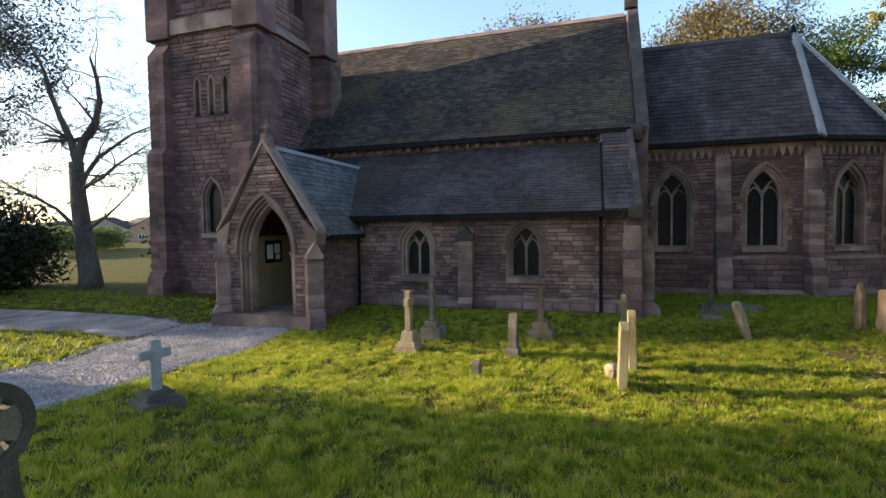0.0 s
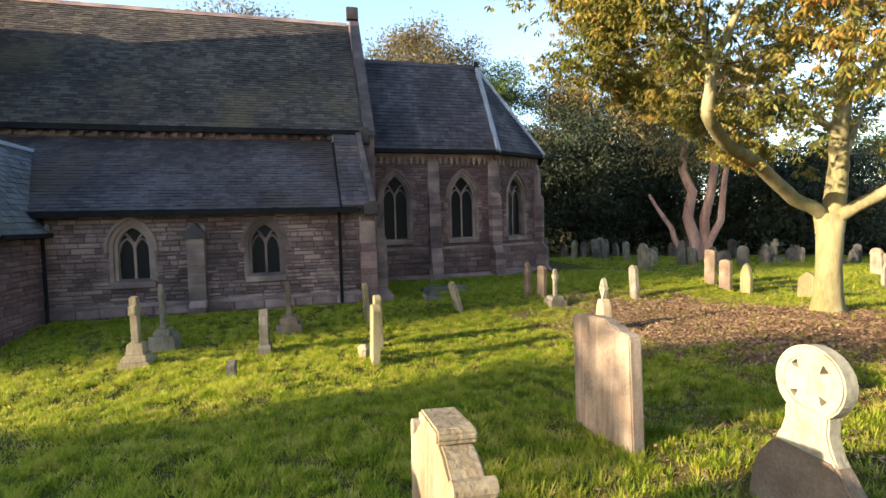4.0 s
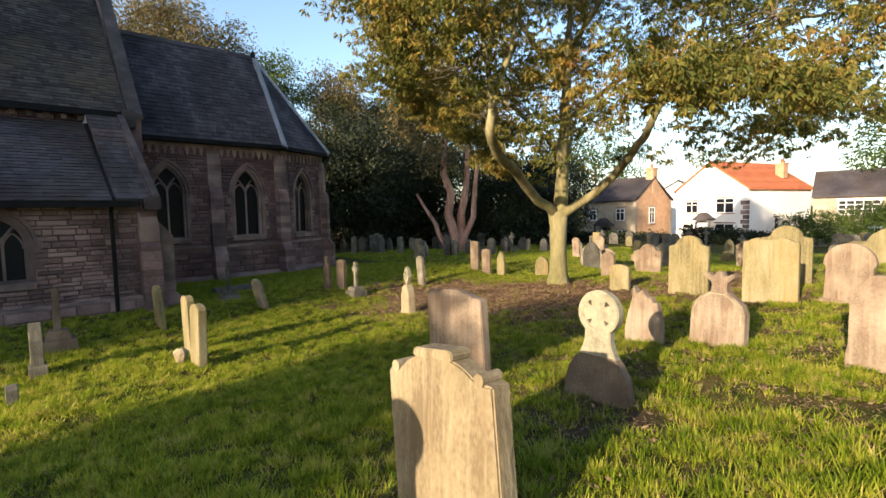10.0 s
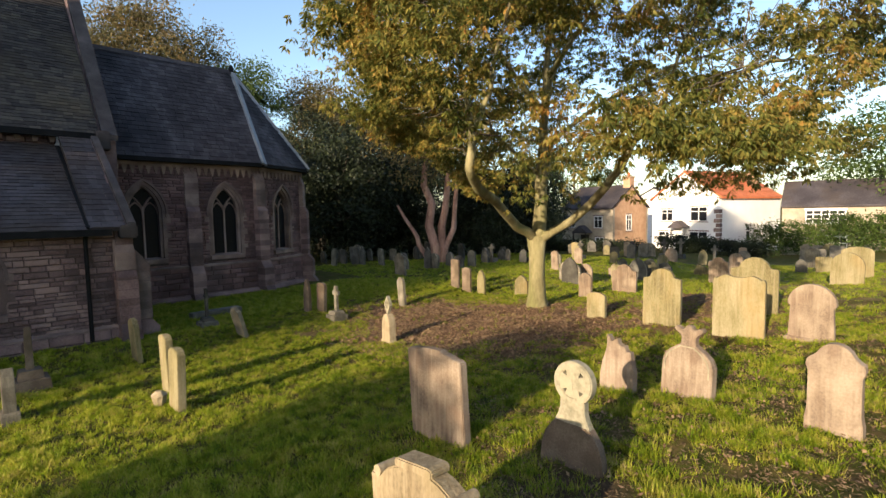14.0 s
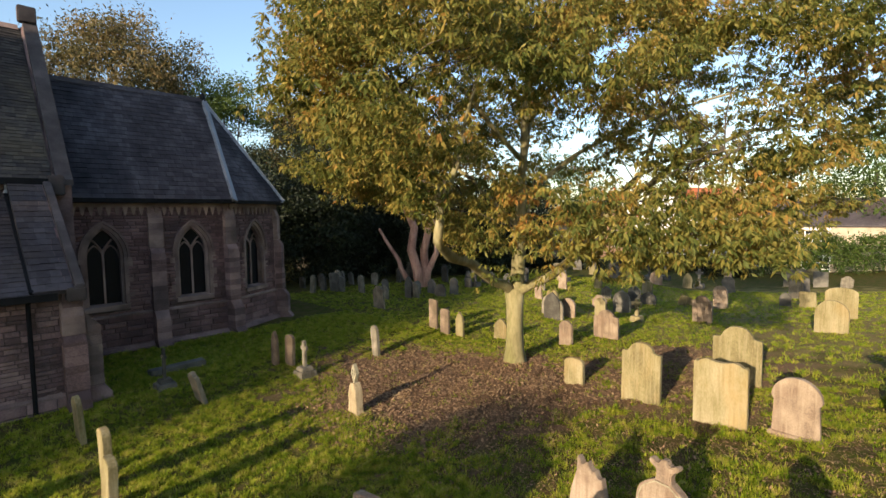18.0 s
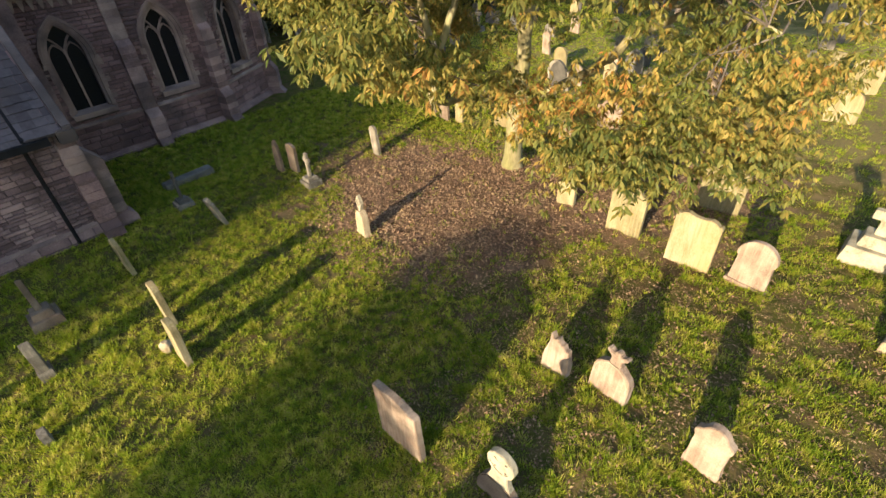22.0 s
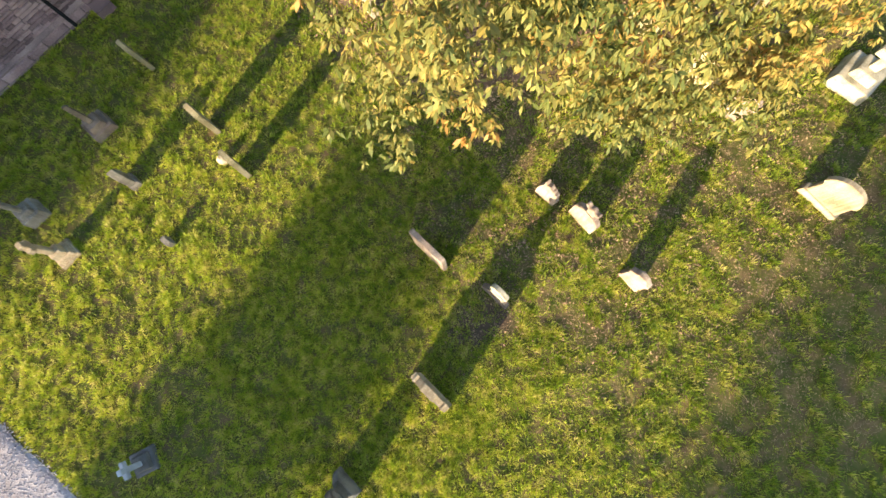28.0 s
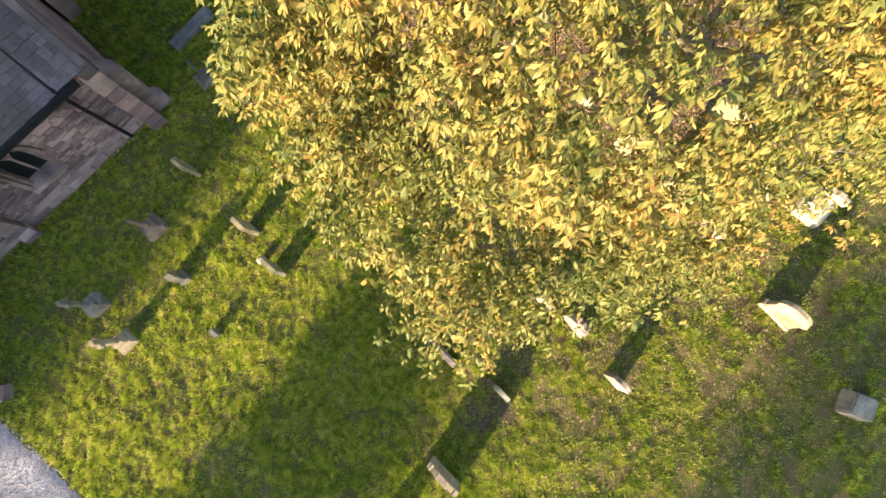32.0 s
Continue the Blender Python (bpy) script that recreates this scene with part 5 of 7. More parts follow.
# ---------------- foliage tools ----------------
def leaf_mat(name, cols, translucent=0.35, scale=0.5, spread_=1.0, rough=0.6, spec=0.3):
    """Leaf colours from a ramp over each leaf's own random value and a broad noise through the crown."""
    m = bpy.data.materials.new(name)
    m.use_nodes = True
    n, l = m.node_tree.nodes, m.node_tree.links
    b = n["Principled BSDF"]
    geo, nz = n.new("ShaderNodeNewGeometry"), n.new("ShaderNodeTexNoise")
    nz.inputs["Scale"].default_value, nz.inputs["Detail"].default_value = scale, 3
    l.new(geo.outputs["Position"], nz.inputs["Vector"])
    mr = n.new("ShaderNodeMapRange"); mr.inputs[1].default_value, mr.inputs[2].default_value = 0.3, 0.7
    l.new(nz.outputs[0], mr.inputs[0])
    mx = n.new("ShaderNodeMix"); mx.inputs[0].default_value = 0.45 * spread_
    l.new(mr.outputs[0], mx.inputs[2]); l.new(geo.outputs["Random Per Island"], mx.inputs[3])
    rp = n.new("ShaderNodeValToRGB")
    e = rp.color_ramp.elements
    while len(e) < len(cols): e.new(0.5)
    for i, c in enumerate(cols):
        e[i].position, e[i].color = 0.08 + 0.84 * i / (len(cols) - 1), (*c, 1)
    l.new(mx.outputs[0], rp.inputs[0]); l.new(rp.outputs[0], b.inputs["Base Color"])
    b.inputs["Roughness"].default_value, b.inputs["Specular IOR Level"].default_value = rough, spec
    tr, ms = n.new("ShaderNodeBsdfTranslucent"), n.new("ShaderNodeMixShader")
    l.new(rp.outputs[0], tr.inputs[0]); ms.inputs[0].default_value = translucent
    l.new(b.outputs[0], ms.inputs[1]); l.new(tr.outputs[0], ms.inputs[2]); l.new(ms.outputs[0], n["Material Output"].inputs[0])
    return m


def poly_mesh(name, V, k, material):
    """Many separate polygons of k corners each; V has k rows for every polygon."""
    me = bpy.data.meshes.new(name)
    nf = len(V) // k
    me.vertices.add(len(V)); me.vertices.foreach_set("co", np.ascontiguousarray(V, np.float32).ravel())
    me.loops.add(len(V)); me.loops.foreach_set("vertex_index", np.arange(len(V), dtype=np.int32))
    me.polygons.add(nf); me.polygons.foreach_set("loop_start", np.arange(0, len(V), k, dtype=np.int32)); me.polygons.foreach_set("loop_total", np.full(nf, k, np.int32))
    me.update(calc_edges=True)
    me.materials.append(material)
    return me


def leaves(name, centres, per, radius, size, material, seed, droop=0.5, narrow=0.36, flat=0.0):
    """Leaves in clumps round given centres: pointed four-cornered blades that hang and twist."""
    r = np.random.default_rng(seed)
    C = np.repeat(np.asarray(centres, float), per, axis=0)
    n = len(C)
    off = r.normal(size=(n, 3)) * np.array([1, 1, 0.7]) * radius * 0.55
    C = C + off
    d = r.normal(size=(n, 3)); d[:, 2] = d[:, 2] * (1 - flat) - droop
    d /= np.linalg.norm(d, axis=1)[:, None]
    s = r.normal(size=(n, 3)); s -= d * (s * d).sum(1)[:, None]; s /= np.linalg.norm(s, axis=1)[:, None]
    L = size * r.uniform(0.65, 1.3, n)[:, None]
    nn = np.cross(d, s)
    V = np.stack([C, C + d * L * 0.45 + s * L * narrow * 0.5 + nn * L * 0.06, C + d * L, C + d * L * 0.45 - s * L * narrow * 0.5 + nn * L * 0.06], 1).reshape(-1, 3)
    return poly_mesh(name, V, 4, material)


def crown_points(n, centre, radii, seed, gap=0.0, shell=0.45, low=None, scale=0.35):
    """Clump centres in an uneven ellipsoid, denser towards its skin, with gaps."""
    r = random.Random(seed)
    out = []
    while len(out) < n:
        v = Vector((r.gauss(0, 1), r.gauss(0, 1), r.gauss(0, 1))).normalized()
        bump_ = 1 + 0.22 * noise.noise(v * 2.3 + Vector((seed, 0, 0)))
        q = (1 - (1 - shell) * r.random() ** 1.6) * bump_
        p = Vector((centre[0] + v.x * radii[0] * q, centre[1] + v.y * radii[1] * q, centre[2] + v.z * radii[2] * q))
        if low is not None and p.z < low: continue
        if gap and noise.noise(p * scale + Vector((0, seed, 3))) < gap - 0.5: continue
        out.append(p)
    return out


def wobble(a, b, n, amount, seed):
    a, b = Vector(a), Vector(b)
    return [a.lerp(b, k / n) + noise.noise_vector(a.lerp(b, k / n) * 0.9 + Vector((seed, 0, 0))) * amount * math.sin(math.pi * k / n) for k in range(n + 1)]


M_BARK = mat("green_bark", [(0.099, 0.0855, 0.0405), (0.18, 0.1575, 0.081), (0.279, 0.2475, 0.144)], 2.5, bump=0.9, fine=18, stain=((0.126, 0.135, 0.0405), 1.5, 0.6), squash=(1, 1, 0.3))
M_BARK_D = mat("dark_bark", [(0.035, 0.03, 0.025), (0.075, 0.062, 0.05), (0.12, 0.10, 0.08)], 3, bump=0.8, fine=20, squash=(1, 1, 0.3))
M_BARK_P = mat("pink_pine_bark", [(0.17, 0.090, 0.070), (0.31, 0.180, 0.140), (0.44, 0.28, 0.22)], 3, bump=0.8, fine=20, squash=(1, 1, 0.3))
M_LEAF_MAIN = leaf_mat("autumn_leaf", [(0.055, 0.080, 0.016), (0.115, 0.132, 0.028), (0.198, 0.186, 0.042), (0.318, 0.240, 0.058), (0.370, 0.175, 0.046)], 0.52, 0.7)
M_LEAF_BROWN = leaf_mat("brown_autumn_leaf", [(0.036, 0.041, 0.014), (0.080, 0.074, 0.028), (0.140, 0.108, 0.042), (0.190, 0.130, 0.052)], 0.35, 0.4)
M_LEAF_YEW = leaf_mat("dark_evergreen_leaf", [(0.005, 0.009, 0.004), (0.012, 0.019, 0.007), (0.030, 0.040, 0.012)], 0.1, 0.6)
M_LEAF_GREEN = leaf_mat("green_leaf", [(0.018, 0.036, 0.0072), (0.045, 0.0765, 0.0126), (0.09, 0.126, 0.0225)], 0.3, 0.6)

# ---------------- the great autumn tree ----------------
TX, TY = 12.1, 7.6
TZ0 = gz(TX, TY)
maple = thing("autumn_tree", "broad autumn tree with green-barked limbs and yellowing drooping leaves", "tree", pose(0, 0, 0))
FORK = Vector((TX, TY, TZ0 + 2.05))
trunk = Mesh().tube([(TX + 0.02, TY, TZ0 - 0.4), (TX, TY, TZ0 + 0.02), (TX, TY + 0.01, TZ0 + 0.35), (TX - 0.01, TY, TZ0 + 1.0), (TX + 0.01, TY, TZ0 + 1.6), FORK], [0.38, 0.33, 0.255, 0.225, 0.23, 0.28], 14)
part("trunk", trunk, M_BARK, maple, "pale green-stained trunk", smooth=True, jitter=0.02)
LAT, DEP = Vector((0.56, -0.83, 0)), Vector((0.83, 0.56, 0))


def off(a, z, d):
    return FORK + LAT * a + DEP * d + Vector((0, 0, z))


BOUGHS = [
    [(-0.06, -0.1, 0), (-0.54, 0.31, -0.8), (-0.90, 0.85, -2.0), (-1.21, 1.19, -3.6), (-1.28, 1.55, -4.5), (-1.22, 1.9, -4.6), (-1.22, 2.25, -4.6), (-0.97, 2.8, -4.5), (-0.80, 3.6, -4.3), (-0.55, 4.6, -4.1), (-0.3, 5.8, -3.9)],
    [(0.05, -0.1, 0), (0.13, 1.0, 0.05), (0.19, 2.4, 0.1), (0.26, 3.7, 0.2), (0.35, 5.8, 0.2), (0.2, 8.6, 0.3)],
    [(0.05, -0.12, 0), (0.45, 0.16, -0.3), (1.31, 0.84, -1.2), (1.76, 1.5, -2.0), (1.95, 1.9, -2.6), (2.14, 2.25, -2.9), (2.5, 2.75, -3.3), (2.7, 3.6, -3.6), (3.1, 4.8, -3.9)],
    [(0.16, 1.6, 0.1), (-1.2, 3.0, 0.6), (-2.6, 4.0, 1.0), (-4.2, 4.8, 1.2)],
    [(-1.25, 2.2, -4.6), (-1.28, 2.85, -4.8), (-1.40, 3.5, -5.2), (-1.7, 4.2, -6.0)],
    [(0.2, 2.5, 0.1), (1.8, 3.7, 0.6), (3.6, 4.6, 0.6), (5.4, 5.0, 0.4), (7.0, 5.1, 0.2)],
    [(0.1, 0.5, 0.1), (0.3, 1.8, 1.8), (0.6, 3.2, 3.8), (0.8, 4.2, 6.0)],
    [(0.19, 2.4, 0.1), (0.4, 4.5, 1.0), (0.8, 5.5, 1.3), (1.3, 7.0, 1.6)],
    [(0.3, 4.4, 0.2), (1.6, 6.0, -0.8), (2.8, 7.0, -2.0)],
    [(2.14, 2.25, -2.9), (3.2, 3.0, -3.2), (4.4, 3.5, -3.4), (5.6, 3.6, -3.4)],
    [(2.5, 2.75, -3.3), (2.9, 3.0, -4.4), (3.3, 2.9, -5.6)],
    [(0.25, 3.4, 0.2), (-1.0, 4.8, -1.6), (-1.9, 5.6, -3.4), (-2.3, 5.9, -5.0)],
]
limb_pts = []
for k, line in enumerate(BOUGHS):
    pts = []
    for a, b in zip(line, line[1:]):
        pts += wobble(off(a[0], a[1], a[2]), off(b[0], b[1], b[2]), 4, 0.10, k)[:-1]
    pts.append(off(*line[-1]))
    r0 = (0.14, 0.21, 0.135)[k] if k < 3 else 0.03 if k == 10 else 0.075
    part("limb", Mesh().tube(pts, [max(0.018, r0 * (1 - i / len(pts)) ** 0.8) for i in range(len(pts))], 9), M_BARK, maple, smooth=True)
    limb_pts += [(p, i / len(pts)) for i, p in enumerate(pts) if i > 1]
# reach of the crown from the trunk, by height above the fork's foot, every thirty degrees from east through north
REACH_Z = (2.6, 3.2, 3.9, 4.7, 5.6, 6.6, 7.6)
REACH = (
    (1.0, 3.2, 5.4, 6.8, 7.6, 7.4, 7.0), (1.5, 4.0, 6.0, 6.6, 6.8, 6.6, 6.4), (0.5, 3.2, 5.6, 6.4, 6.7, 6.5, 6.4), (0.0, 1.6, 3.2, 4.5, 5.7, 5.9, 5.9),
    (0.0, 0.8, 2.6, 3.6, 4.4, 4.9, 5.3), (0.0, 0.8, 2.8, 4.3, 5.1, 5.6, 5.9), (0.0, 2.0, 4.5, 6.2, 6.9, 7.3, 7.0), (0.0, 3.8, 6.2, 7.9, 9.0, 8.5, 7.4),
    (1.5, 5.8, 6.8, 7.2, 7.0, 6.5, 5.7), (3.0, 6.2, 7.2, 7.8, 8.2, 8.2, 7.8), (3.4, 6.0, 7.6, 8.4, 8.8, 8.8, 8.4), (0.0, 3.0, 6.2, 8.0, 8.8, 8.8, 8.4))


def reach(ang, z):
    u = (ang / (2 * math.pi) * 12) % 12
    k, f = int(u), u - int(u)
    a, b = REACH[k % 12], REACH[(k + 1) % 12]
    r = float(np.interp(z, REACH_Z, a) * (1 - f) + np.interp(z, REACH_Z, b) * f)
    if z > 7.6:
        r *= max(0.0, 1 - (z - 7.6) / 5.0) ** 0.8
    return r


def open_view(p):
    """True in the airy pockets on the west side, where the two great limbs lie bare."""
    q = p - FORK
    d = q.dot(DEP)
    if d > -0.3 or d < -9.5: return False
    k = 13.9 / (13.9 + d)
    a, z = q.dot(LAT) * k, (q.z - 0.05) * k
    # each bare stretch: from, to, half width
    for a0, z0_, a1, z1_, w in ((-0.1, 0.0, -1.45, 1.35, 0.42), (-1.45, 1.35, -1.75, 2.2, 0.45), (-1.75, 2.2, -1.7, 3.2, 0.44), (-1.7, 3.2, -1.0, 5.2, 0.38), (0.1, 0.0, 1.45, 0.95, 0.42), (1.45, 0.95, 2.5, 2.6, 0.40), (0.1, 0.0, 0.15, 0.7, 0.34), (2.5, 2.6, 3.2, 3.6, 0.25)):
        L2 = (a1 - a0) ** 2 + (z1_ - z0_) ** 2
        u = min(1, max(0, ((a - a0) * (a1 - a0) + (z - z0_) * (z1_ - z0_)) / L2))
        if math.hypot(a - a0 - u * (a1 - a0), z - z0_ - u * (z1_ - z0_)) < w: return True
    return False


clumps = []
cr_ = random.Random(5)
while len(clumps) < 2580:
    ang, z = cr_.uniform(0, 2 * math.pi), cr_.uniform(2.7, 12.4)
    ca, sa = math.cos(ang), math.sin(ang)
    Rr = reach(ang, z) * (1 + 0.10 * noise.noise(Vector((ca * 4, sa * 4, z * 1.1)))) - 0.32
    west = ca * 0.86 + sa * 0.51 < -0.35
    if Rr < 0.4 or cr_.random() > Rr / 9.0 * (1.0 if west or z < 4.5 else 0.72): continue
    f = cr_.random() ** 0.40
    rr = Rr * f
    deep = f < 0.78 and reach(ang, min(z + 1.3, 10.7)) > rr and z < 8.4
    if deep and cr_.random() < 0.78: continue
    p = Vector((TX + ca * rr, TY + sa * rr, TZ0 + z))
    if z < 3.3 + 0.5 * noise.noise(Vector((p.x * 0.8, p.y * 0.8, 1))) and rr < 5.2: continue
    south = max(0.0, ca * 0.45 - sa * 0.9)
    if south > 0.25 and z < 5.0 and cr_.random() < 0.45: continue
    if west and z < 4.8 and cr_.random() < 0.45: continue
    if south > 0.2 and noise.noise(Vector((p.x * 0.42, p.y * 0.42, p.z * 0.55 + 3))) < (0.03 if z < 5.6 else -0.22): continue
    low = min(1.0, max(0.0, (5.6 - z) / 1.6)) * (0.3 if f > 0.8 or south > 0.3 else 1.0)
    if noise.noise(Vector((p.x * 0.50, p.y * 0.50, p.z * 1.15 + 7))) < (-0.05 if west else 0.0) + 0.16 * low: continue
    if open_view(p) and cr_.random() < 0.9: continue
    clumps.append(p)
# low boughs that hang out over the stones south-west of the trunk
for k in range(44):
    u = cr_.random()
    p = Vector((6.5 + 2.7 * u + cr_.gauss(0, 0.3), 3.0 - 1.8 * u + cr_.gauss(0, 0.3), 3.2 + cr_.gauss(0, 0.26)))
    if p.z > 2.75 and not open_view(p): clumps.append(p)
for k in range(40):
    u = cr_.random()
    p = Vector((7.6 + 2.8 * u + cr_.gauss(0, 0.4), 3.7 - 2.6 * u + cr_.gauss(0, 0.4), 3.75 + cr_.gauss(0, 0.36)))
    if not open_view(p): clumps.append(p)
for p in ((8.0, 5.2, 2.45), (7.9, 5.3, 2.95), (8.3, 5.5, 3.3), (8.6, 4.6, 3.2), (8.4, 2.4, 3.2), (8.5, 3.0, 3.6)):
    clumps.append(Vector(p))
tw = Mesh()
for i, c in enumerate(clumps):
    if i % 5: continue
    near = sorted(limb_pts, key=lambda q: (q[0] - c).length + (0.8 if q[0].z > c.z + 0.6 else 0))[:9]
    best = cr_.choice(near)
    if (best[0] - c).length < 2.2:
        ln = wobble(best[0], c + Vector((0, 0, -0.1)), 4, 0.28, i)
        tw.tube(ln, [0.016, 0.012, 0.009, 0.006, 0.003], 4)
part("twig_spray", tw, M_BARK_D, maple, kind="stuff")


def sprays(name, centres, per, leaf_n, radius, size, material, seed):
    """Tufts of pointed leaves: every clump is a flat layer of twig ends, and the leaves of a twig end fan out and hang from one place."""
    r = np.random.default_rng(seed)
    C = np.repeat(np.asarray(centres, float), per, axis=0)
    v = r.normal(size=C.shape); v /= np.linalg.norm(v, axis=1)[:, None]
    v *= r.random(len(C))[:, None] ** 0.45
    C = C + v * np.array([1, 1, 0.55]) * radius
    n = len(C)
    out = C - np.array([TX, TY, TZ0 + 4.0])
    out[:, 2] *= 0.3
    out /= np.linalg.norm(out, axis=1)[:, None]
    big = r.uniform(0.7, 1.25, n)
    turn = r.uniform(0, 2 * math.pi, n)
    C, out, big, turn = (np.repeat(a, leaf_n, axis=0) for a in (C, out, big, turn))
    n = len(C)
    az = turn + np.tile(np.arange(leaf_n), n // leaf_n) * 2 * math.pi / leaf_n + r.normal(size=n) * 0.3
    fan = np.stack([np.cos(az), np.sin(az), np.zeros(n)], 1)
    d = fan * 0.62 + out * 0.28 + r.normal(size=(n, 3)) * 0.22 + np.array([0, 0, -1.0]) * r.uniform(0.25, 1.15, n)[:, None]
    d /= np.linalg.norm(d, axis=1)[:, None]
    C = C + d * size * r.uniform(0.05, 0.55, n)[:, None] + r.normal(size=(n, 3)) * size * 0.16
    s = np.cross(d, np.array([0, 0, 1.0])) + r.normal(size=(n, 3)) * 0.45
    s -= d * (s * d).sum(1)[:, None]; s /= np.linalg.norm(s, axis=1)[:, None]
    nn = np.cross(s, d)
    L = (size * big * r.uniform(0.7, 1.25, n))[:, None]
    V = np.stack([C, C + d * L * 0.48 + s * L * 0.17 + nn * L * 0.06, C + d * L - nn * L * 0.07, C + d * L * 0.48 - s * L * 0.17 + nn * L * 0.06], 1).reshape(-1, 3)
    return poly_mesh(name, V, 4, material)


part("crown", sprays("crown", clumps, 15, 12, 0.53, 0.102, M_LEAF_MAIN, 11), M_LEAF_MAIN, maple, "drooping green, yellow and orange leaves", kind="stuff")


# ---------------- other trees ----------------
def tree(x, y, h, radii, centre_z, material, bark, n, per, leaf, seed, label, trunk_r=0.28, gap=0.0, low=None, droop=0.3, rad=0.8, lean=0.0, z0=None):
    b = gz(x, y) if z0 is None else z0
    t = thing("tree", label, "tree")
    top = Vector((x + lean, y, b + h * 0.8))
    line = wobble((x, y, b - 0.5), top, 7, 0.35, seed)
    part("trunk", Mesh().tube(line, [trunk_r * (1.15 - 0.13 * k) for k in range(len(line))], 9), bark, t, smooth=True)
    pts = crown_points(n, (x + lean, y, b + centre_z), radii, seed, gap, low=None if low is None else b + low)
    r = random.Random(seed)
    for k in range(9):
        a, c = r.choice(line[2:6]), r.choice(pts)
        ln = wobble(a, c, 4, 0.3, seed + k)
        part("limb", Mesh().tube(ln, [trunk_r * 0.4, trunk_r * 0.3, trunk_r * 0.2, trunk_r * 0.12, 0.015], 6), bark, t, smooth=True)
    part("crown", leaves("crown", pts, per, rad, leaf, material, seed, droop=droop), material, t, kind="stuff")
    return t


# behind the church
tree(-3.0, 42, 19.4, (5.0, 5.0, 5.8), 14.0, M_LEAF_BROWN, M_BARK_D, 300, 110, 0.27, 31, "tall autumn-brown tree behind the church", rad=1.1)
tree(11.2, 41, 18.5, (5.5, 4.8, 5.4), 13.0, M_LEAF_BROWN, M_BARK_D, 420, 110, 0.27, 32, "tall brown-leaved tree behind the chancel", rad=1.1)
tree(17.0, 38, 15, (3.2, 3, 5.0), 10.2, M_LEAF_GREEN, M_BARK_D, 240, 90, 0.25, 33, "green-leaved tree behind the apse", rad=0.9, gap=0.42)
tree(23.5, 38, 14.5, (5.0, 4.5, 5.4), 9.4, M_LEAF_BROWN, M_BARK_D, 380, 95, 0.27, 34, "broad brown-green tree at the churchyard edge", rad=0.85, gap=0.4)
tree(31.0, 37, 14.5, (5.5, 4.5, 6.0), 9.0, M_LEAF_GREEN, M_BARK_D, 360, 95, 0.27, 35, "dark green tree at the churchyard edge", rad=0.95, gap=0.4)
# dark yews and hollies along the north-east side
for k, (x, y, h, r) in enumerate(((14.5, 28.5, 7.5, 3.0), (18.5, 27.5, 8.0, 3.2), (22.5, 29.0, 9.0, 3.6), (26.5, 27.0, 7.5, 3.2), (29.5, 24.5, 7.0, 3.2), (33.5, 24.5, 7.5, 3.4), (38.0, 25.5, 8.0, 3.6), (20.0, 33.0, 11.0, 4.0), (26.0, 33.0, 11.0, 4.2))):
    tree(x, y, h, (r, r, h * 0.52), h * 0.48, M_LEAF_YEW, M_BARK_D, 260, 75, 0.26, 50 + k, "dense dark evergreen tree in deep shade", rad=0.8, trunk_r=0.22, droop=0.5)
# multi-stemmed pine with pink bark
pine = thing("pine_tree", "old pine with several pink-brown stems", "tree")
px, py = 21.6, 21.2
pb = gz(px, py)
for k, (a, z, d, r) in enumerate(((-0.9, 7.6, 0.1, 0.27), (0.75, 7.2, 0.3, 0.24), (1.5, 6.6, -0.2, 0.17), (-2.6, 3.6, 0.2, 0.15))):
    end = Vector((px, py, pb + z)) + Vector((0.69, -0.72, 0)) * a + Vector((0.72, 0.69, 0)) * d
    ln = wobble((px + 0.12 * a, py - 0.12 * a, pb - 0.3), end, 6, 0.55, k + 3)
    part("stem", Mesh().tube(ln, [r * (1.25 - 0.12 * i) for i in range(7)], 9), M_BARK_P, pine, smooth=True)
part("crown", leaves("crown", crown_points(150, (px + 0.3, py + 0.5, pb + 7.4), (4.2, 4.2, 2.9), 77, 0.4), 44, 0.8, 0.30, M_LEAF_BROWN, 78), M_LEAF_BROWN, pine, kind="stuff")
# east side, over the stone house
tree(56, 2.0, 11, (5, 5, 4.5), 7.5, M_LEAF_GREEN, M_BARK_D, 220, 34, 0.4, 61, "green tree behind the stone house", rad=1.2)
tree(60, 34, 13, (6, 6, 6), 8, M_LEAF_GREEN, M_BARK_D, 200, 34, 0.45, 62, "green tree behind the cottages", rad=1.2)
# west: bare tree, dark conifers, overhanging boughs
bare = thing("bare_tree", "leafless tree with spreading dark branches", "tree")
bx, by = -17.5, 15.2
bz = gz(bx, by)
M_BARK_W = mat("grey_bark", [(0.055, 0.050, 0.046), (0.10, 0.09, 0.08), (0.16, 0.14, 0.125)], 3, bump=0.8, fine=20, squash=(1, 1, 0.3))
rb = random.Random(91)


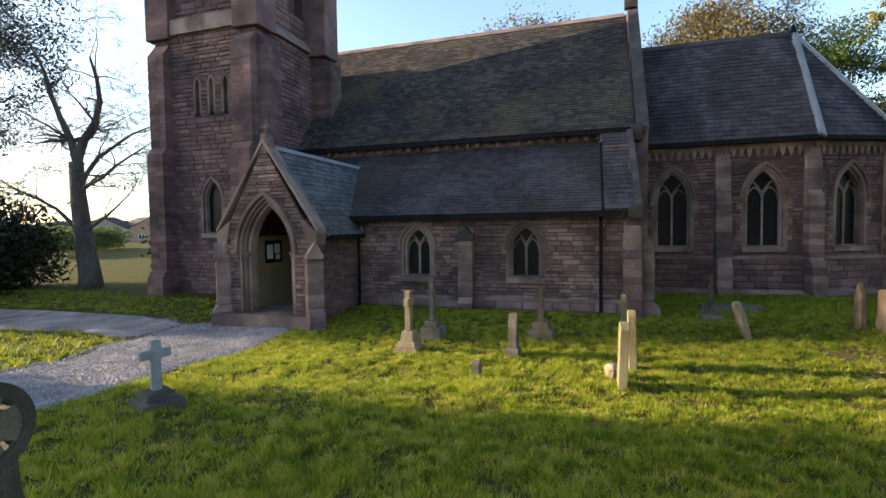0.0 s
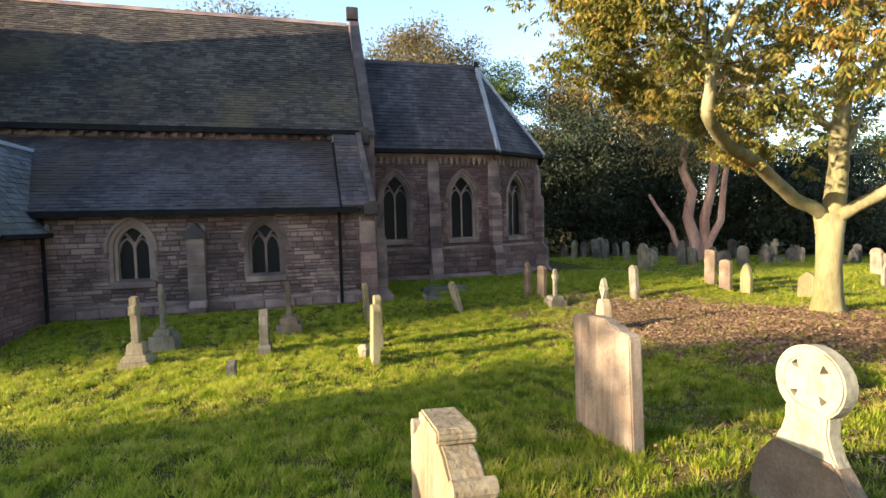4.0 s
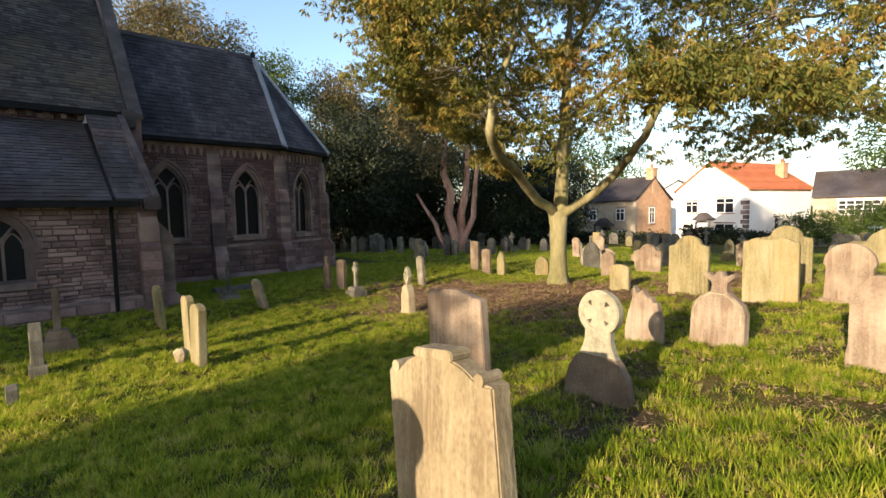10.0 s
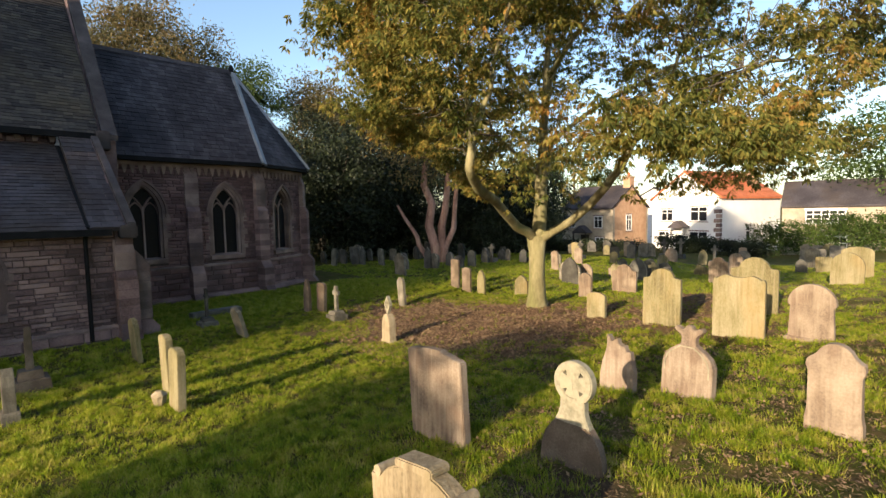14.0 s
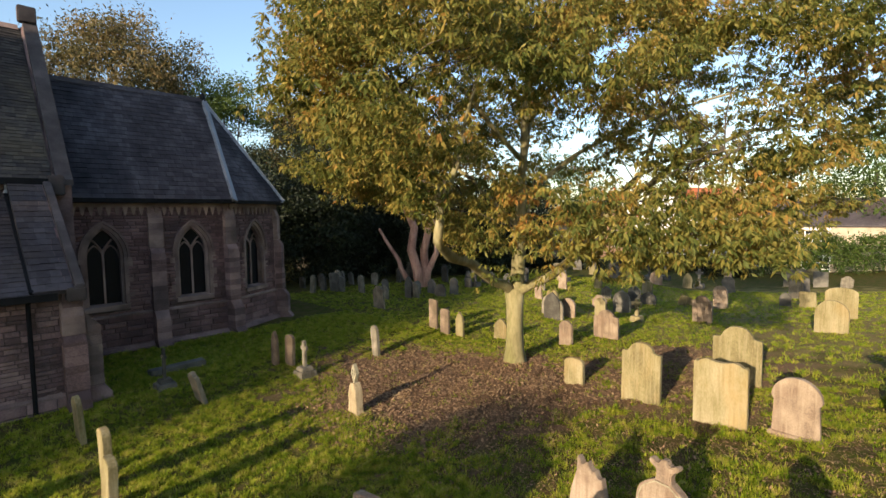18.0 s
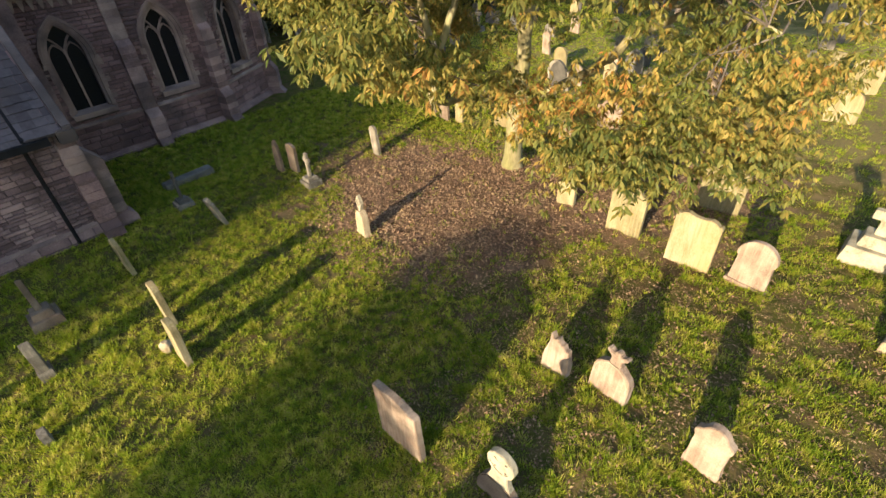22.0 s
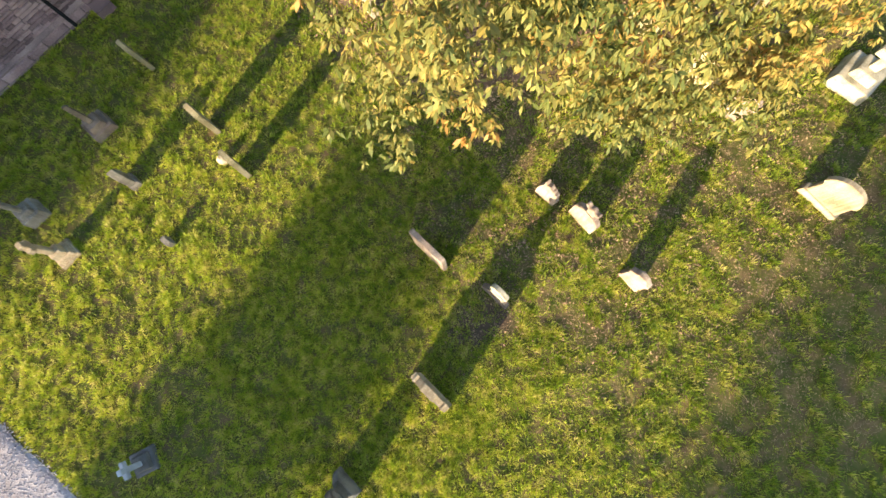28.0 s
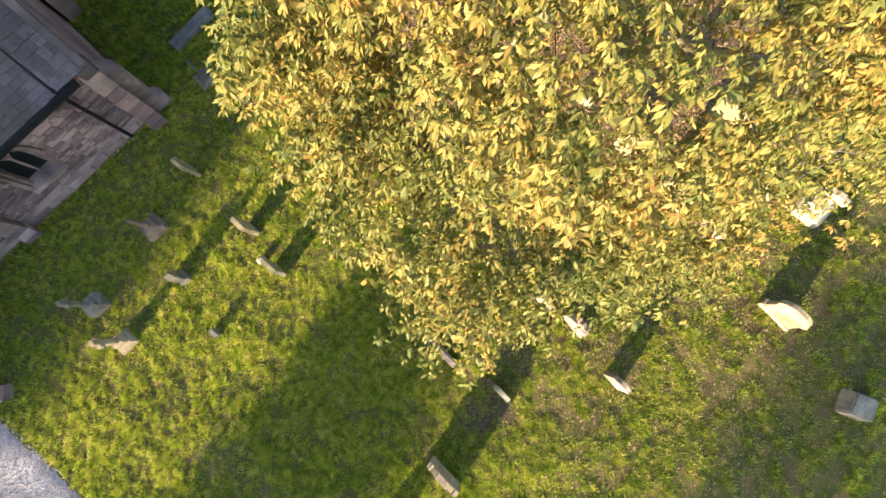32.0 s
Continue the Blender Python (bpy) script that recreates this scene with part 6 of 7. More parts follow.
def grow(ms, a, way, length, radius, level):
    """A branch that bends a little at every step and sends out thinner ones; they droop at the tips."""
    n = 5
    pts, p, d = [Vector(a)], Vector(a), Vector(way).normalized()
    for k in range(n):
        d = (d + Vector((rb.gauss(0, 0.16), rb.gauss(0, 0.16), rb.gauss(0.02, 0.10) - 0.05 * level)).normalized() * 0.30).normalized()
        p = p + d * length / n
        pts.append(p)
    ms.tube(pts, [max(0.006, radius * (1 - 0.78 * k / n)) for k in range(n + 1)], 7 if level < 2 else 4)
    if level < 3:
        for q in range((9, 8, 6)[level]):
            i = rb.randint(1, n)
            side = Vector((rb.gauss(0, 1), rb.gauss(0, 1), rb.gauss(0.25, 0.5))).normalized()
            grow(ms, pts[i], d * 0.5 + side * 0.9, length * rb.uniform(0.42, 0.70), max(0.007, radius * (1 - 0.78 * i / n) * 0.45), level + 1)


main = [(bx, by, bz - 0.4), (bx - 0.10, by, bz + 0.6), (bx - 0.35, by, bz + 2.2), (bx - 0.55, by, bz + 3.9), (bx - 0.62, by + 0.05, bz + 5.2)]
part("trunk", Mesh().tube(main, [0.50, 0.40, 0.33, 0.29, 0.26], 11), M_BARK_W, bare, smooth=True, jitter=0.02)
for k, (i, way, L, r) in enumerate(((4, (0.05, 0, 1), 4.6, 0.20), (4, (-0.38, 0.2, 1), 4.6, 0.17), (3, (0.45, -0.1, 1), 4.2, 0.12), (3, (1, 0.1, 0.55), 3.9, 0.10), (2, (-1, -0.1, 0.5), 3.8, 0.10), (4, (-1, 0.3, 0.7), 4.2, 0.12), (2, (1.0, -0.2, 0.35), 3.2, 0.07))):
    br = Mesh()
    grow(br, main[i], way, L, r, 0)
    part("branch", br, M_BARK_W, bare)
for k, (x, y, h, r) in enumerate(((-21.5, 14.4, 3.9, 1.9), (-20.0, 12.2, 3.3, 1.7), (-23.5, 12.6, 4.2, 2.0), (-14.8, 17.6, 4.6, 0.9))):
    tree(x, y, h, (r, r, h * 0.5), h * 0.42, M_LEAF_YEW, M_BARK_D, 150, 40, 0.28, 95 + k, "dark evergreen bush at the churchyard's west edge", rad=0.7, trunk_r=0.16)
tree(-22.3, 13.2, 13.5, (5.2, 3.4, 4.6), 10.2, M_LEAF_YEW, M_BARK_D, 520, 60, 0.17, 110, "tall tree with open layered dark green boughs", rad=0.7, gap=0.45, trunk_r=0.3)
# unseen evergreen, placed so that its shadow falls on the aisle roof
tree(-30.0, 9.2, 13.5, (3.0, 2.9, 6.3), 6.8, M_LEAF_YEW, M_BARK_D, 620, 50, 0.34, 122, "unseen tall evergreen added to shade the aisle roof", rad=0.9)
# unseen trees west of the lawn, behind the walker, added to shade the grass
tree(-18.0, -12.6, 11, (5.0, 6.0, 4.5), 6.5, M_LEAF_GREEN, M_BARK_D, 480, 46, 0.35, 121, "unseen green tree added to shade the lawn's south", rad=1.0)
tree(-15.0, 1.95, 6.3, (1.6, 1.75, 3.1), 3.25, M_LEAF_YEW, M_BARK_D, 260, 46, 0.28, 120, "unseen yew added to cast the lawn's shade band", rad=0.5, trunk_r=0.2)


# ---------------- houses beyond the churchyard ----------------
M_WHITE = mat("white_render", [(0.68, 0.68, 0.68), (0.80, 0.80, 0.79)], 0.8, bump=0.15)
M_BRICKH = mat("orange_brick_wall", [(0.34, 0.20, 0.12), (0.46, 0.29, 0.18)], 2.5, bump=0.4, fine=18)
M_RUBBLE = mat("pale_rubble_wall", [(0.26, 0.22, 0.17), (0.40, 0.34, 0.26)], 2.0, bump=0.5, fine=14, stain=((0.2, 0.16, 0.12), 1.2, 0.5))
M_PANTILE = mat("red_pantile", [(0.34, 0.10, 0.045), (0.48, 0.16, 0.07)], 1.2, bump=0.4, rnd=0.3)
M_FRAME = mat("white_window_frame", [(0.7, 0.7, 0.7), (0.78, 0.78, 0.78)], 3, bump=0)


def house(m, W, D, eave, ridge, wall_mat, roof_mat, label, windows=(), side_windows=(), gable_front=True, chimneys=(), porch=None, quoins=False):
    """A house in its own frame: front along x from 0 to W at y = 0, depth D. With gable_front its ridge runs along y."""
    h = thing("house", label, "house", m)
    z0 = -1.5
    if gable_front:
        part("front_wall", Mesh().prism([(0, z0), (W, z0), (W, eave), (W / 2, ridge), (0, eave)], 0, 0.3), wall_mat, h)
        part("back_wall", Mesh().prism([(0, z0), (W, z0), (W, eave), (W / 2, ridge), (0, eave)], D - 0.3, D), wall_mat, h)
        for x in (0, W - 0.3):
            part("side_wall", Mesh().box(x, 0.3, z0, x + 0.3, D - 0.3, eave), wall_mat, h)
        for s in (-1, 1):
            e, a = (W / 2 + s * (W / 2 + 0.25), eave - 0.12), (W / 2, ridge)
            roof = part("roof", Mesh().prism([e, (e[0], e[1] + 0.14), (a[0], a[1] + 0.16), a], -0.15, D + 0.15), roof_mat, h)
            n = 22
            for k in range(n):
                f0, f1 = k / n, (k + 1) / n
                p0, p1 = (e[0] + (a[0] - e[0]) * f0, e[1] + 0.145 + (a[1] - e[1]) * f0), (e[0] + (a[0] - e[0]) * f1, e[1] + 0.145 + (a[1] - e[1]) * f1)
                part("tile_course", Mesh().prism([p0, (p0[0], p0[1] + 0.045), (p1[0], p1[1] + 0.012), p1], -0.14, D + 0.14), roof_mat, roof)
        part("ridge", Mesh().tube([(W / 2, -0.15, ridge + 0.15), (W / 2, D + 0.15, ridge + 0.15)], 0.1, 6), roof_mat, h)
    else:
        for y in (0, D - 0.3):
            part("front_wall", Mesh().box(0, y, z0, W, y + 0.3, eave), wall_mat, h)
        for x in (0, W - 0.3):
            part("gable_wall", Mesh().prism([(0.3, z0), (D - 0.3, z0), (D - 0.3, eave), (D / 2, ridge), (0.3, eave)], x, x + 0.3, "x"), chimneys[0][3] if chimneys and len(chimneys[0]) > 3 else wall_mat, h)
        for s in (-1, 1):
            e, a = (D / 2 + s * (D / 2 + 0.25), eave - 0.12), (D / 2, ridge)
            part("roof", Mesh().prism([e, (e[0], e[1] + 0.14), (a[0], a[1] + 0.16), a], -0.1, W + 0.1, "x"), roof_mat, h)
        part("ridge", Mesh().tube([(-0.1, D / 2, ridge + 0.15), (W + 0.1, D / 2, ridge + 0.15)], 0.09, 6), roof_mat, h)

    def window(x, z, w, hh, m2, cols=2, lattice=False):
        win = sub("window", h, m2 @ pose(x, 0, z))
        part("frame", Mesh().ring([(-w / 2 + 0.07, 0.07), (w / 2 - 0.07, 0.07), (w / 2 - 0.07, hh - 0.07), (-w / 2 + 0.07, hh - 0.07)], [(-w / 2, 0), (w / 2, 0), (w / 2, hh), (-w / 2, hh)], -0.04, 0.05, closed=True), M_FRAME, win)
        part("sill", Mesh().box(-w / 2 - 0.08, -0.12, -0.09, w / 2 + 0.08, 0.02, 0.0), M_DRESS if not lattice else M_FRAME, win)
        part("lintel", Mesh().box(-w / 2 - 0.1, -0.05, hh, w / 2 + 0.1, 0.02, hh + 0.12), M_DRESS if not lattice else M_FRAME, win)
        part("pane", Mesh().box(-w / 2 + 0.05, -0.012, 0.05, w / 2 - 0.05, -0.004, hh - 0.05), M_GLASS, win)
        for k in range(1, cols):
            part("mullion", Mesh().box(-w / 2 + w * k / cols - 0.035, -0.03, 0.05, -w / 2 + w * k / cols + 0.035, 0.0, hh - 0.05), M_FRAME, win)
        if lattice:
            for k in (1, 2):
                part("glazing_bar", Mesh().box(-w / 2 + 0.05, -0.028, hh * k / 3 - 0.03, w / 2 - 0.05, 0.0, hh * k / 3 + 0.03), M_FRAME, win)
        else:
            part("transom", Mesh().box(-w / 2 + 0.05, -0.03, hh * 0.66, w / 2 - 0.05, 0.0, hh * 0.66 + 0.06), M_FRAME, win)
    for x, z, w, hh, *c in windows:
        window(x, z, w, hh, pose(0, 0, 0), *(c or [2]))
    for x, z, w, hh, *c in side_windows:
        window(x, z, w, hh, pose(W, 0, 0, 0, 0, 90), *(c or [2]))
    for cx, cy, top, *rest in chimneys:
        ch = sub("chimney", h, pose(cx, cy, 0))
        part("chimney_shaft", Mesh().box(-0.38, -0.38, ridge - 1.4, 0.38, 0.38, top), rest[0] if rest else M_BRICKH, ch)
        part("cap", Mesh().box(-0.46, -0.46, top, 0.46, 0.46, top + 0.14), rest[0] if rest else M_BRICKH, ch)
        part("chimney_pot", Mesh().tube([(0, 0, top + 0.1), (0, 0, top + 0.55)], [0.15, 0.12], 9), M_PANTILE, ch)
    if porch:
        x, w, z, mt = porch
        po = sub("porch", h, pose(x, 0, 0))
        part("porch_roof", Mesh().prism([(-w / 2 - 0.15, z), (0, z + w * 0.45), (w / 2 + 0.15, z), (w / 2 + 0.15, z - 0.1), (-w / 2 - 0.15, z - 0.1)], -1.0, 0.0), mt, po)
        part("door", Mesh().box(-0.5, -0.05, z0, 0.5, 0.02, z - 0.3), M_FRAME if wall_mat is M_WHITE else M_WOOD, po)
        for s in (-1, 1):
            part("post", Mesh().box(s * w / 2 - 0.06, -0.95, z0, s * w / 2 + 0.06, -0.85, z), M_WOOD if wall_mat is not M_WHITE else M_FRAME, po)
    if quoins:
        for k in range(12):
            part("quoin", Mesh().box(W - (0.55 if k % 2 else 0.35), -0.03, -1.0 + k * 0.42, W + 0.03, 0.3, -1.0 + k * 0.42 + 0.36), M_DRESS, h)
    return h


HB = -1.95
house(pose(50.7, 19.7, HB, 0, 0, -106), 7.0, 10.0, 5.05, 7.5, M_WHITE, M_PANTILE, "white rendered house with a red pantile roof", gable_front=True,
      windows=((1.7, 2.9, 1.3, 1.15), (5.0, 2.9, 1.7, 1.35), (1.5, 0.55, 1.5, 1.35), (5.0, 0.35, 1.8, 1.6)), side_windows=((4.4, 0.9, 0.7, 1.5, 1), (8.6, 0.4, 1.0, 1.2)),
      chimneys=((5.6, 7.6, 7.4),), porch=(3.3, 1.4, 2.35, M_SLATE), quoins=True)
house(pose(46.6, 27.7, HB, 0, 0, -99), 6.3, 6.0, 4.3, 6.4, M_RUBBLE, M_SLATE, "stone cottage with a brick gable and slate roof", gable_front=False,
      windows=((1.3, 2.3, 0.9, 1.1), (4.6, 2.3, 1.0, 1.2), (4.8, 0.2, 1.0, 1.2)), side_windows=((2.6, 2.0, 0.9, 1.6),), chimneys=((6.0, 3.0, 7.3, M_BRICKH),), porch=(3.0, 1.5, 1.9, M_SLATE))
house(pose(50.2, 8.6, HB, 0, 0, -84), 16.0, 6.0, 4.15, 6.1, M_RUBBLE, M_SLATE, "long stone house with white lattice windows", gable_front=False,
      windows=((2.9, 2.7, 2.6, 1.1, 5, True), (9.5, 2.7, 2.6, 1.1, 5, True), (3.4, 0.1, 1.9, 1.5, 4, True), (10.0, 0.1, 1.9, 1.5, 4, True)), chimneys=((15.5, 3.0, 7.2, M_BRICKH),))
house(pose(60.0, 27.0, HB, 0, 0, -75), 7.0, 8.0, 4.5, 6.6, M_WHITE, M_SLATE, "pale house between the cottages", gable_front=True, windows=((2.0, 2.8, 1.2, 1.2), (5.0, 2.8, 1.2, 1.2)))


def hedge(x0, y0, x1, y1, h, w, material, seed, label):
    r = random.Random(seed)
    pts = []
    L = math.hypot(x1 - x0, y1 - y0)
    for k in range(int(L * 44)):
        u = r.random()
        x, y = x0 + (x1 - x0) * u + r.uniform(-w, w) / 2, y0 + (y1 - y0) * u + r.uniform(-w, w) / 2
        pts.append(Vector((x, y, gz(x, y) + h * (r.random() ** 0.6) * (0.85 + 0.25 * noise.noise((x * 0.7, y * 0.7, seed))))))
    g = thing("hedge", label, "hedge")
    part("foliage", leaves("foliage", pts, 30, 0.42, 0.22, material, seed, droop=0.2), material, g, kind="stuff")


hedge(46.8, 9.8, 47.6, -4.0, 3.2, 1.4, M_LEAF_GREEN, 201, "climbing ivy and shrubs before the stone house")
hedge(43.5, 16.0, 45.5, 9.0, 1.4, 1.0, M_LEAF_YEW, 202, "dark low hedge before the white house")
hedge(38.0, 24.0, 42.5, 17.5, 0.9, 0.8, M_LEAF_YEW, 203, "dark low hedge along the churchyard's end")

# ---------------- distance to the west ----------------
M_FIELD = mat("stubble_field", [(0.22, 0.19, 0.09), (0.34, 0.30, 0.15)], 0.05, bump=0)
M_WOODS = mat("far_woods", [(0.035, 0.05, 0.035), (0.07, 0.09, 0.06)], 0.03, bump=0)
fx = Mesh()
fx.poly([(-60, 34, -0.93 + 0.05), (-34, 24, -0.93 + 0.05), (-120, 92, -0.93 + 0.05), (-160, 85, -0.93 + 0.05)])
tagged(part("field", fx, M_FIELD, None), "pale stubble field below the churchyard", "field", kind="structure")
wd = Mesh()
rw = random.Random(300)
for k in range(160):
    a = radians(20 + 90 * k / 160)
    d = rw.uniform(430, 520)
    x, y = -math.sin(a) * d, math.cos(a) * d
    w, hh = rw.uniform(10, 18), rw.uniform(5, 11)
    wd.tube([(x, y, -3), (x, y, hh * 0.4), (x + rw.uniform(-2, 2), y, hh * 0.8), (x, y, hh)], [w, w * 1.05, w * 0.7, w * 0.2], 8)
tagged(part("far_woods", wd, M_WOODS, None, kind="stuff"), "bluish line of far woods on the horizon", "woods")
hedge(-45, 30, -62, 52, 3.0, 3, M_LEAF_GREEN, 204, "green field hedge in the valley")
for k, (x, y) in enumerate(((-105, 78), (-118, 90), (-98, 84), (-128, 96))):
    house(pose(x, y, -1.2, 0, 0, 30 + 20 * k), 9, 7, 3.6, 6.0, (M_RUBBLE, M_WHITE, M_BRICKH)[k % 3], M_PANTILE if k % 2 else M_SLATE, "small far house in the valley", gable_front=True, windows=((2.5, 1.0, 1.2, 1.2), (6.5, 1.0, 1.2, 1.2)))

# ---------------- lawn: blades, litter, weeds ----------------
M_BLADE = leaf_mat("grass_blade", [(0.06552, 0.105, 0.00672), (0.1344, 0.2016, 0.01092), (0.231, 0.2814, 0.01848), (0.3528, 0.3402, 0.0462), (0.4452, 0.3612, 0.1176)], 0.45, 5.0, 0.95, rough=0.5, spec=0.15)
# the same grass in paler, yellower tones for the west of the lawn
M_BLADE_PALE = leaf_mat("pale_grass_blade", [(0.1008, 0.147, 0.0084), (0.1974, 0.2688, 0.01428), (0.3108, 0.3528, 0.0252), (0.42, 0.399, 0.0588), (0.4872, 0.4032, 0.1344)], 0.45, 5.0, 0.95, rough=0.5, spec=0.15)
M_LITTER = leaf_mat("fallen_leaf", [(0.100, 0.060, 0.038), (0.192, 0.119, 0.075), (0.285, 0.184, 0.112), (0.375, 0.262, 0.140)], 0.1, 1.5, 1.4, rough=0.85, spec=0.06)
gr = np.random.default_rng(4)


def on_path(x, y):
    edge = np.interp(y, [p[1] for p in PATH_E], [p[0] for p in PATH_E])
    west = np.interp(y, [p[1] for p in PATH_W], [p[0] for p in PATH_W])
    drive = (y > np.interp(-x, [8.3, 10, 14, 30], [8.9, 9.2, 8.6, 7.5])) & (y < np.interp(-x, [8.0, 10, 14, 30], [10.6, 11.2, 11.3, 10.5])) & (x < -8)
    return ((x < edge) & (x > west)) | drive


def soil(x, y):
    """How bare the ground is, 0 to 1."""
    d = np.sqrt(((x - 9.9) / 3.6) ** 2 + ((y - 8.2) / 4.3) ** 2)
    n1, n2 = vnoise(x, y, 0.9, 11), vnoise(x, y, 0.24, 12)
    s = np.clip((1.0 - d + 0.5 * (n1 - 0.5) + 0.3 * (n2 - 0.5)) / 0.30, 0, 1)
    d = np.sqrt(((x - 13.2) / 2.6) ** 2 + ((y - 4.0) / 2.3) ** 2)
    s = np.maximum(s, 0.85 * np.clip((1.0 - d + 0.9 * (n1 - 0.5) + 0.5 * (n2 - 0.5)) / 0.45, 0, 1))
    east = np.clip((x - 3.0) / 1.8, 0, 1) * np.clip((6.0 - y) / 2.5, 0, 1)
    west = np.exp(-((x + 0.3) / 2.4) ** 2 - ((y - 5.6) / 2.2) ** 2)
    worn = np.clip((0.35 * n1 + 0.75 * n2 - 0.45) / 0.2, 0, 1)
    bare = np.exp(-((x - 3.85) / 0.55) ** 2 - ((y - 1.85) / 0.45) ** 2)
    return np.clip(s * 0.95 + bare * 0.95 + worn * (0.12 + 0.78 * east + 0.32 * west), 0, 0.97)


def blades(tufts, per, x0, x1, y0, y1, h, w, seed, ring_=0.035, dry=None):
    """Grass in tufts: narrow pointed blades that spread from each root."""
    r = np.random.default_rng(seed)
    cx, cy = r.uniform(x0, x1, tufts), r.uniform(y0, y1, tufts)
    k = (r.random(tufts) > soil(cx, cy)) & ~on_path(cx, cy) & ~((cy > 13.25) & (cx < 3.6) & (cx > -14)) & ~((cy > 17.5) & (cx > 3) & (cx < 11))
    # dry=True keeps the paler tufts, more of them towards the west
    if dry is not None:
        west_ = r.random(tufts) < np.clip((4.6 - cx) / 2.8, 0, 1)
        k &= west_ if dry else ~west_
    cx, cy = cx[k], cy[k]
    clump = vnoise(cx, cy, 0.17, 31) * 0.45 + vnoise(cx, cy, 0.09, 33) * 0.40 + vnoise(cx, cy, 0.40, 32) * 0.35
    k = r.random(len(cx)) < np.clip((clump - 0.36) / 0.20, 0.30, 1)
    cx, cy, clump = cx[k], cy[k], clump[k]
    big = r.uniform(0.7, 1.3, len(cx)) * (0.22 + 1.45 * clump)
    x, y, big = np.repeat(cx, per), np.repeat(cy, per), np.repeat(big, per)
    n = len(x)
    a = r.uniform(0, 2 * np.pi, n)
    d = np.abs(r.normal(0, ring_, n))
    x, y = x + np.cos(a) * d, y + np.sin(a) * d
    z = lumps(x, y)
    H = h * r.uniform(0.5, 1.3, n) * big
    out = r.uniform(0.2, 1.5, n) * H
    dx, dy = -np.sin(a) * w, np.cos(a) * w
    B0 = np.stack([x - dx, y - dy, z - 0.01], 1); B1 = np.stack([x + dx, y + dy, z - 0.01], 1)
    T = np.stack([x + np.cos(a) * out, y + np.sin(a) * out, z + H], 1)
    return poly_mesh("grass", np.stack([B0, B1, T], 1).reshape(-1, 3), 3, M_BLADE_PALE if dry else M_BLADE)


tagged(part("grass", blades(100000, 13, -4.7, 13.5, -6.2, 13.3, 0.050, 0.0075, 1, dry=False), M_BLADE, None, kind="stuff"), "short green lawn grass with tufts", "grass")
tagged(part("grass", blades(100000, 13, -4.7, 13.5, -6.2, 13.3, 0.052, 0.0075, 1, dry=True), M_BLADE_PALE, None, kind="stuff"), "paler yellow-green lawn grass of the west side", "grass")
tagged(part("grass", blades(16000, 13, -0.6, 6.5, 0.2, 6.5, 0.048, 0.0045, 2), M_BLADE, None, kind="stuff"), "thick lawn grass near the stones", "grass")
tagged(part("grass", blades(36000, 11, 13.5, 34, -4, 24, 0.06, 0.011, 3, 0.06), M_BLADE, None, kind="stuff"), "rough grass among the far stones", "grass")
tagged(part("grass", blades(9000, 12, 3.6, 13.5, 13.3, 17.7, 0.075, 0.009, 6, 0.05), M_BLADE, None, kind="stuff"), "shaded grass along the chancel wall", "grass")
tagged(part("grass", blades(9000, 12, -4.3, 30, -14, -6.2, 0.075, 0.012, 7, 0.06), M_BLADE, None, kind="stuff"), "rough grass south of the stones", "grass")
tagged(part("grass", blades(6500, 13, -20, -4.7, 0, 14, 0.085, 0.011, 5, 0.05), M_BLADE, None, kind="stuff"), "lawn grass beside the gravel path", "grass")


def litter(n, cx, cy, rx, ry, seed, size=0.075):
    r = np.random.default_rng(seed)
    q, a = np.sqrt(r.random(n)) * r.uniform(0.6, 1.1, n), r.uniform(0, 2 * np.pi, n)
    x, y = cx + rx * q * np.cos(a), cy + ry * q * np.sin(a)
    z = lumps(x, y) + 0.012 + 0.03 * r.random(n)
    b = r.uniform(0, 2 * np.pi, n)
    d = np.stack([np.cos(b), np.sin(b), r.normal(0, 0.25, n)], 1); s = np.stack([-np.sin(b), np.cos(b), r.normal(0, 0.25, n)], 1)
    L = size * r.uniform(0.5, 1.2, n)[:, None]
    C = np.stack([x, y, z], 1)
    return poly_mesh("leaf_litter", np.stack([C - d * L * 0.5, C + s * L * 0.28, C + d * L * 0.5 + np.array([0, 0, 0.01]), C - s * L * 0.28], 1).reshape(-1, 3), 4, M_LITTER)


def thatch(n, x0, x1, y0, y1, seed):
    """Dead straw that lies flat where the turf is worn."""
    r = np.random.default_rng(seed)
    x, y = r.uniform(x0, x1, n), r.uniform(y0, y1, n)
    k = (r.random(n) < 0.24 + soil(x, y)) & ~on_path(x, y) & ~((y > 13.2) & (x < 3.6))
    x, y = x[k], y[k]
    m = len(x)
    z, a = lumps(x, y) + 0.006 + 0.030 * r.random(m), r.uniform(0, 6.28, m)
    d = np.stack([np.cos(a), np.sin(a), r.normal(0, 0.22, m)], 1); q = np.stack([-np.sin(a), np.cos(a), r.normal(0, 0.3, m)], 1)
    L = r.uniform(0.012, 0.032, m)[:, None]
    C = np.stack([x, y, z], 1)
    return poly_mesh("thatch", np.stack([C - d * L, C + q * 0.005, C + d * L, C - q * 0.005], 1).reshape(-1, 3), 4, M_THATCH)


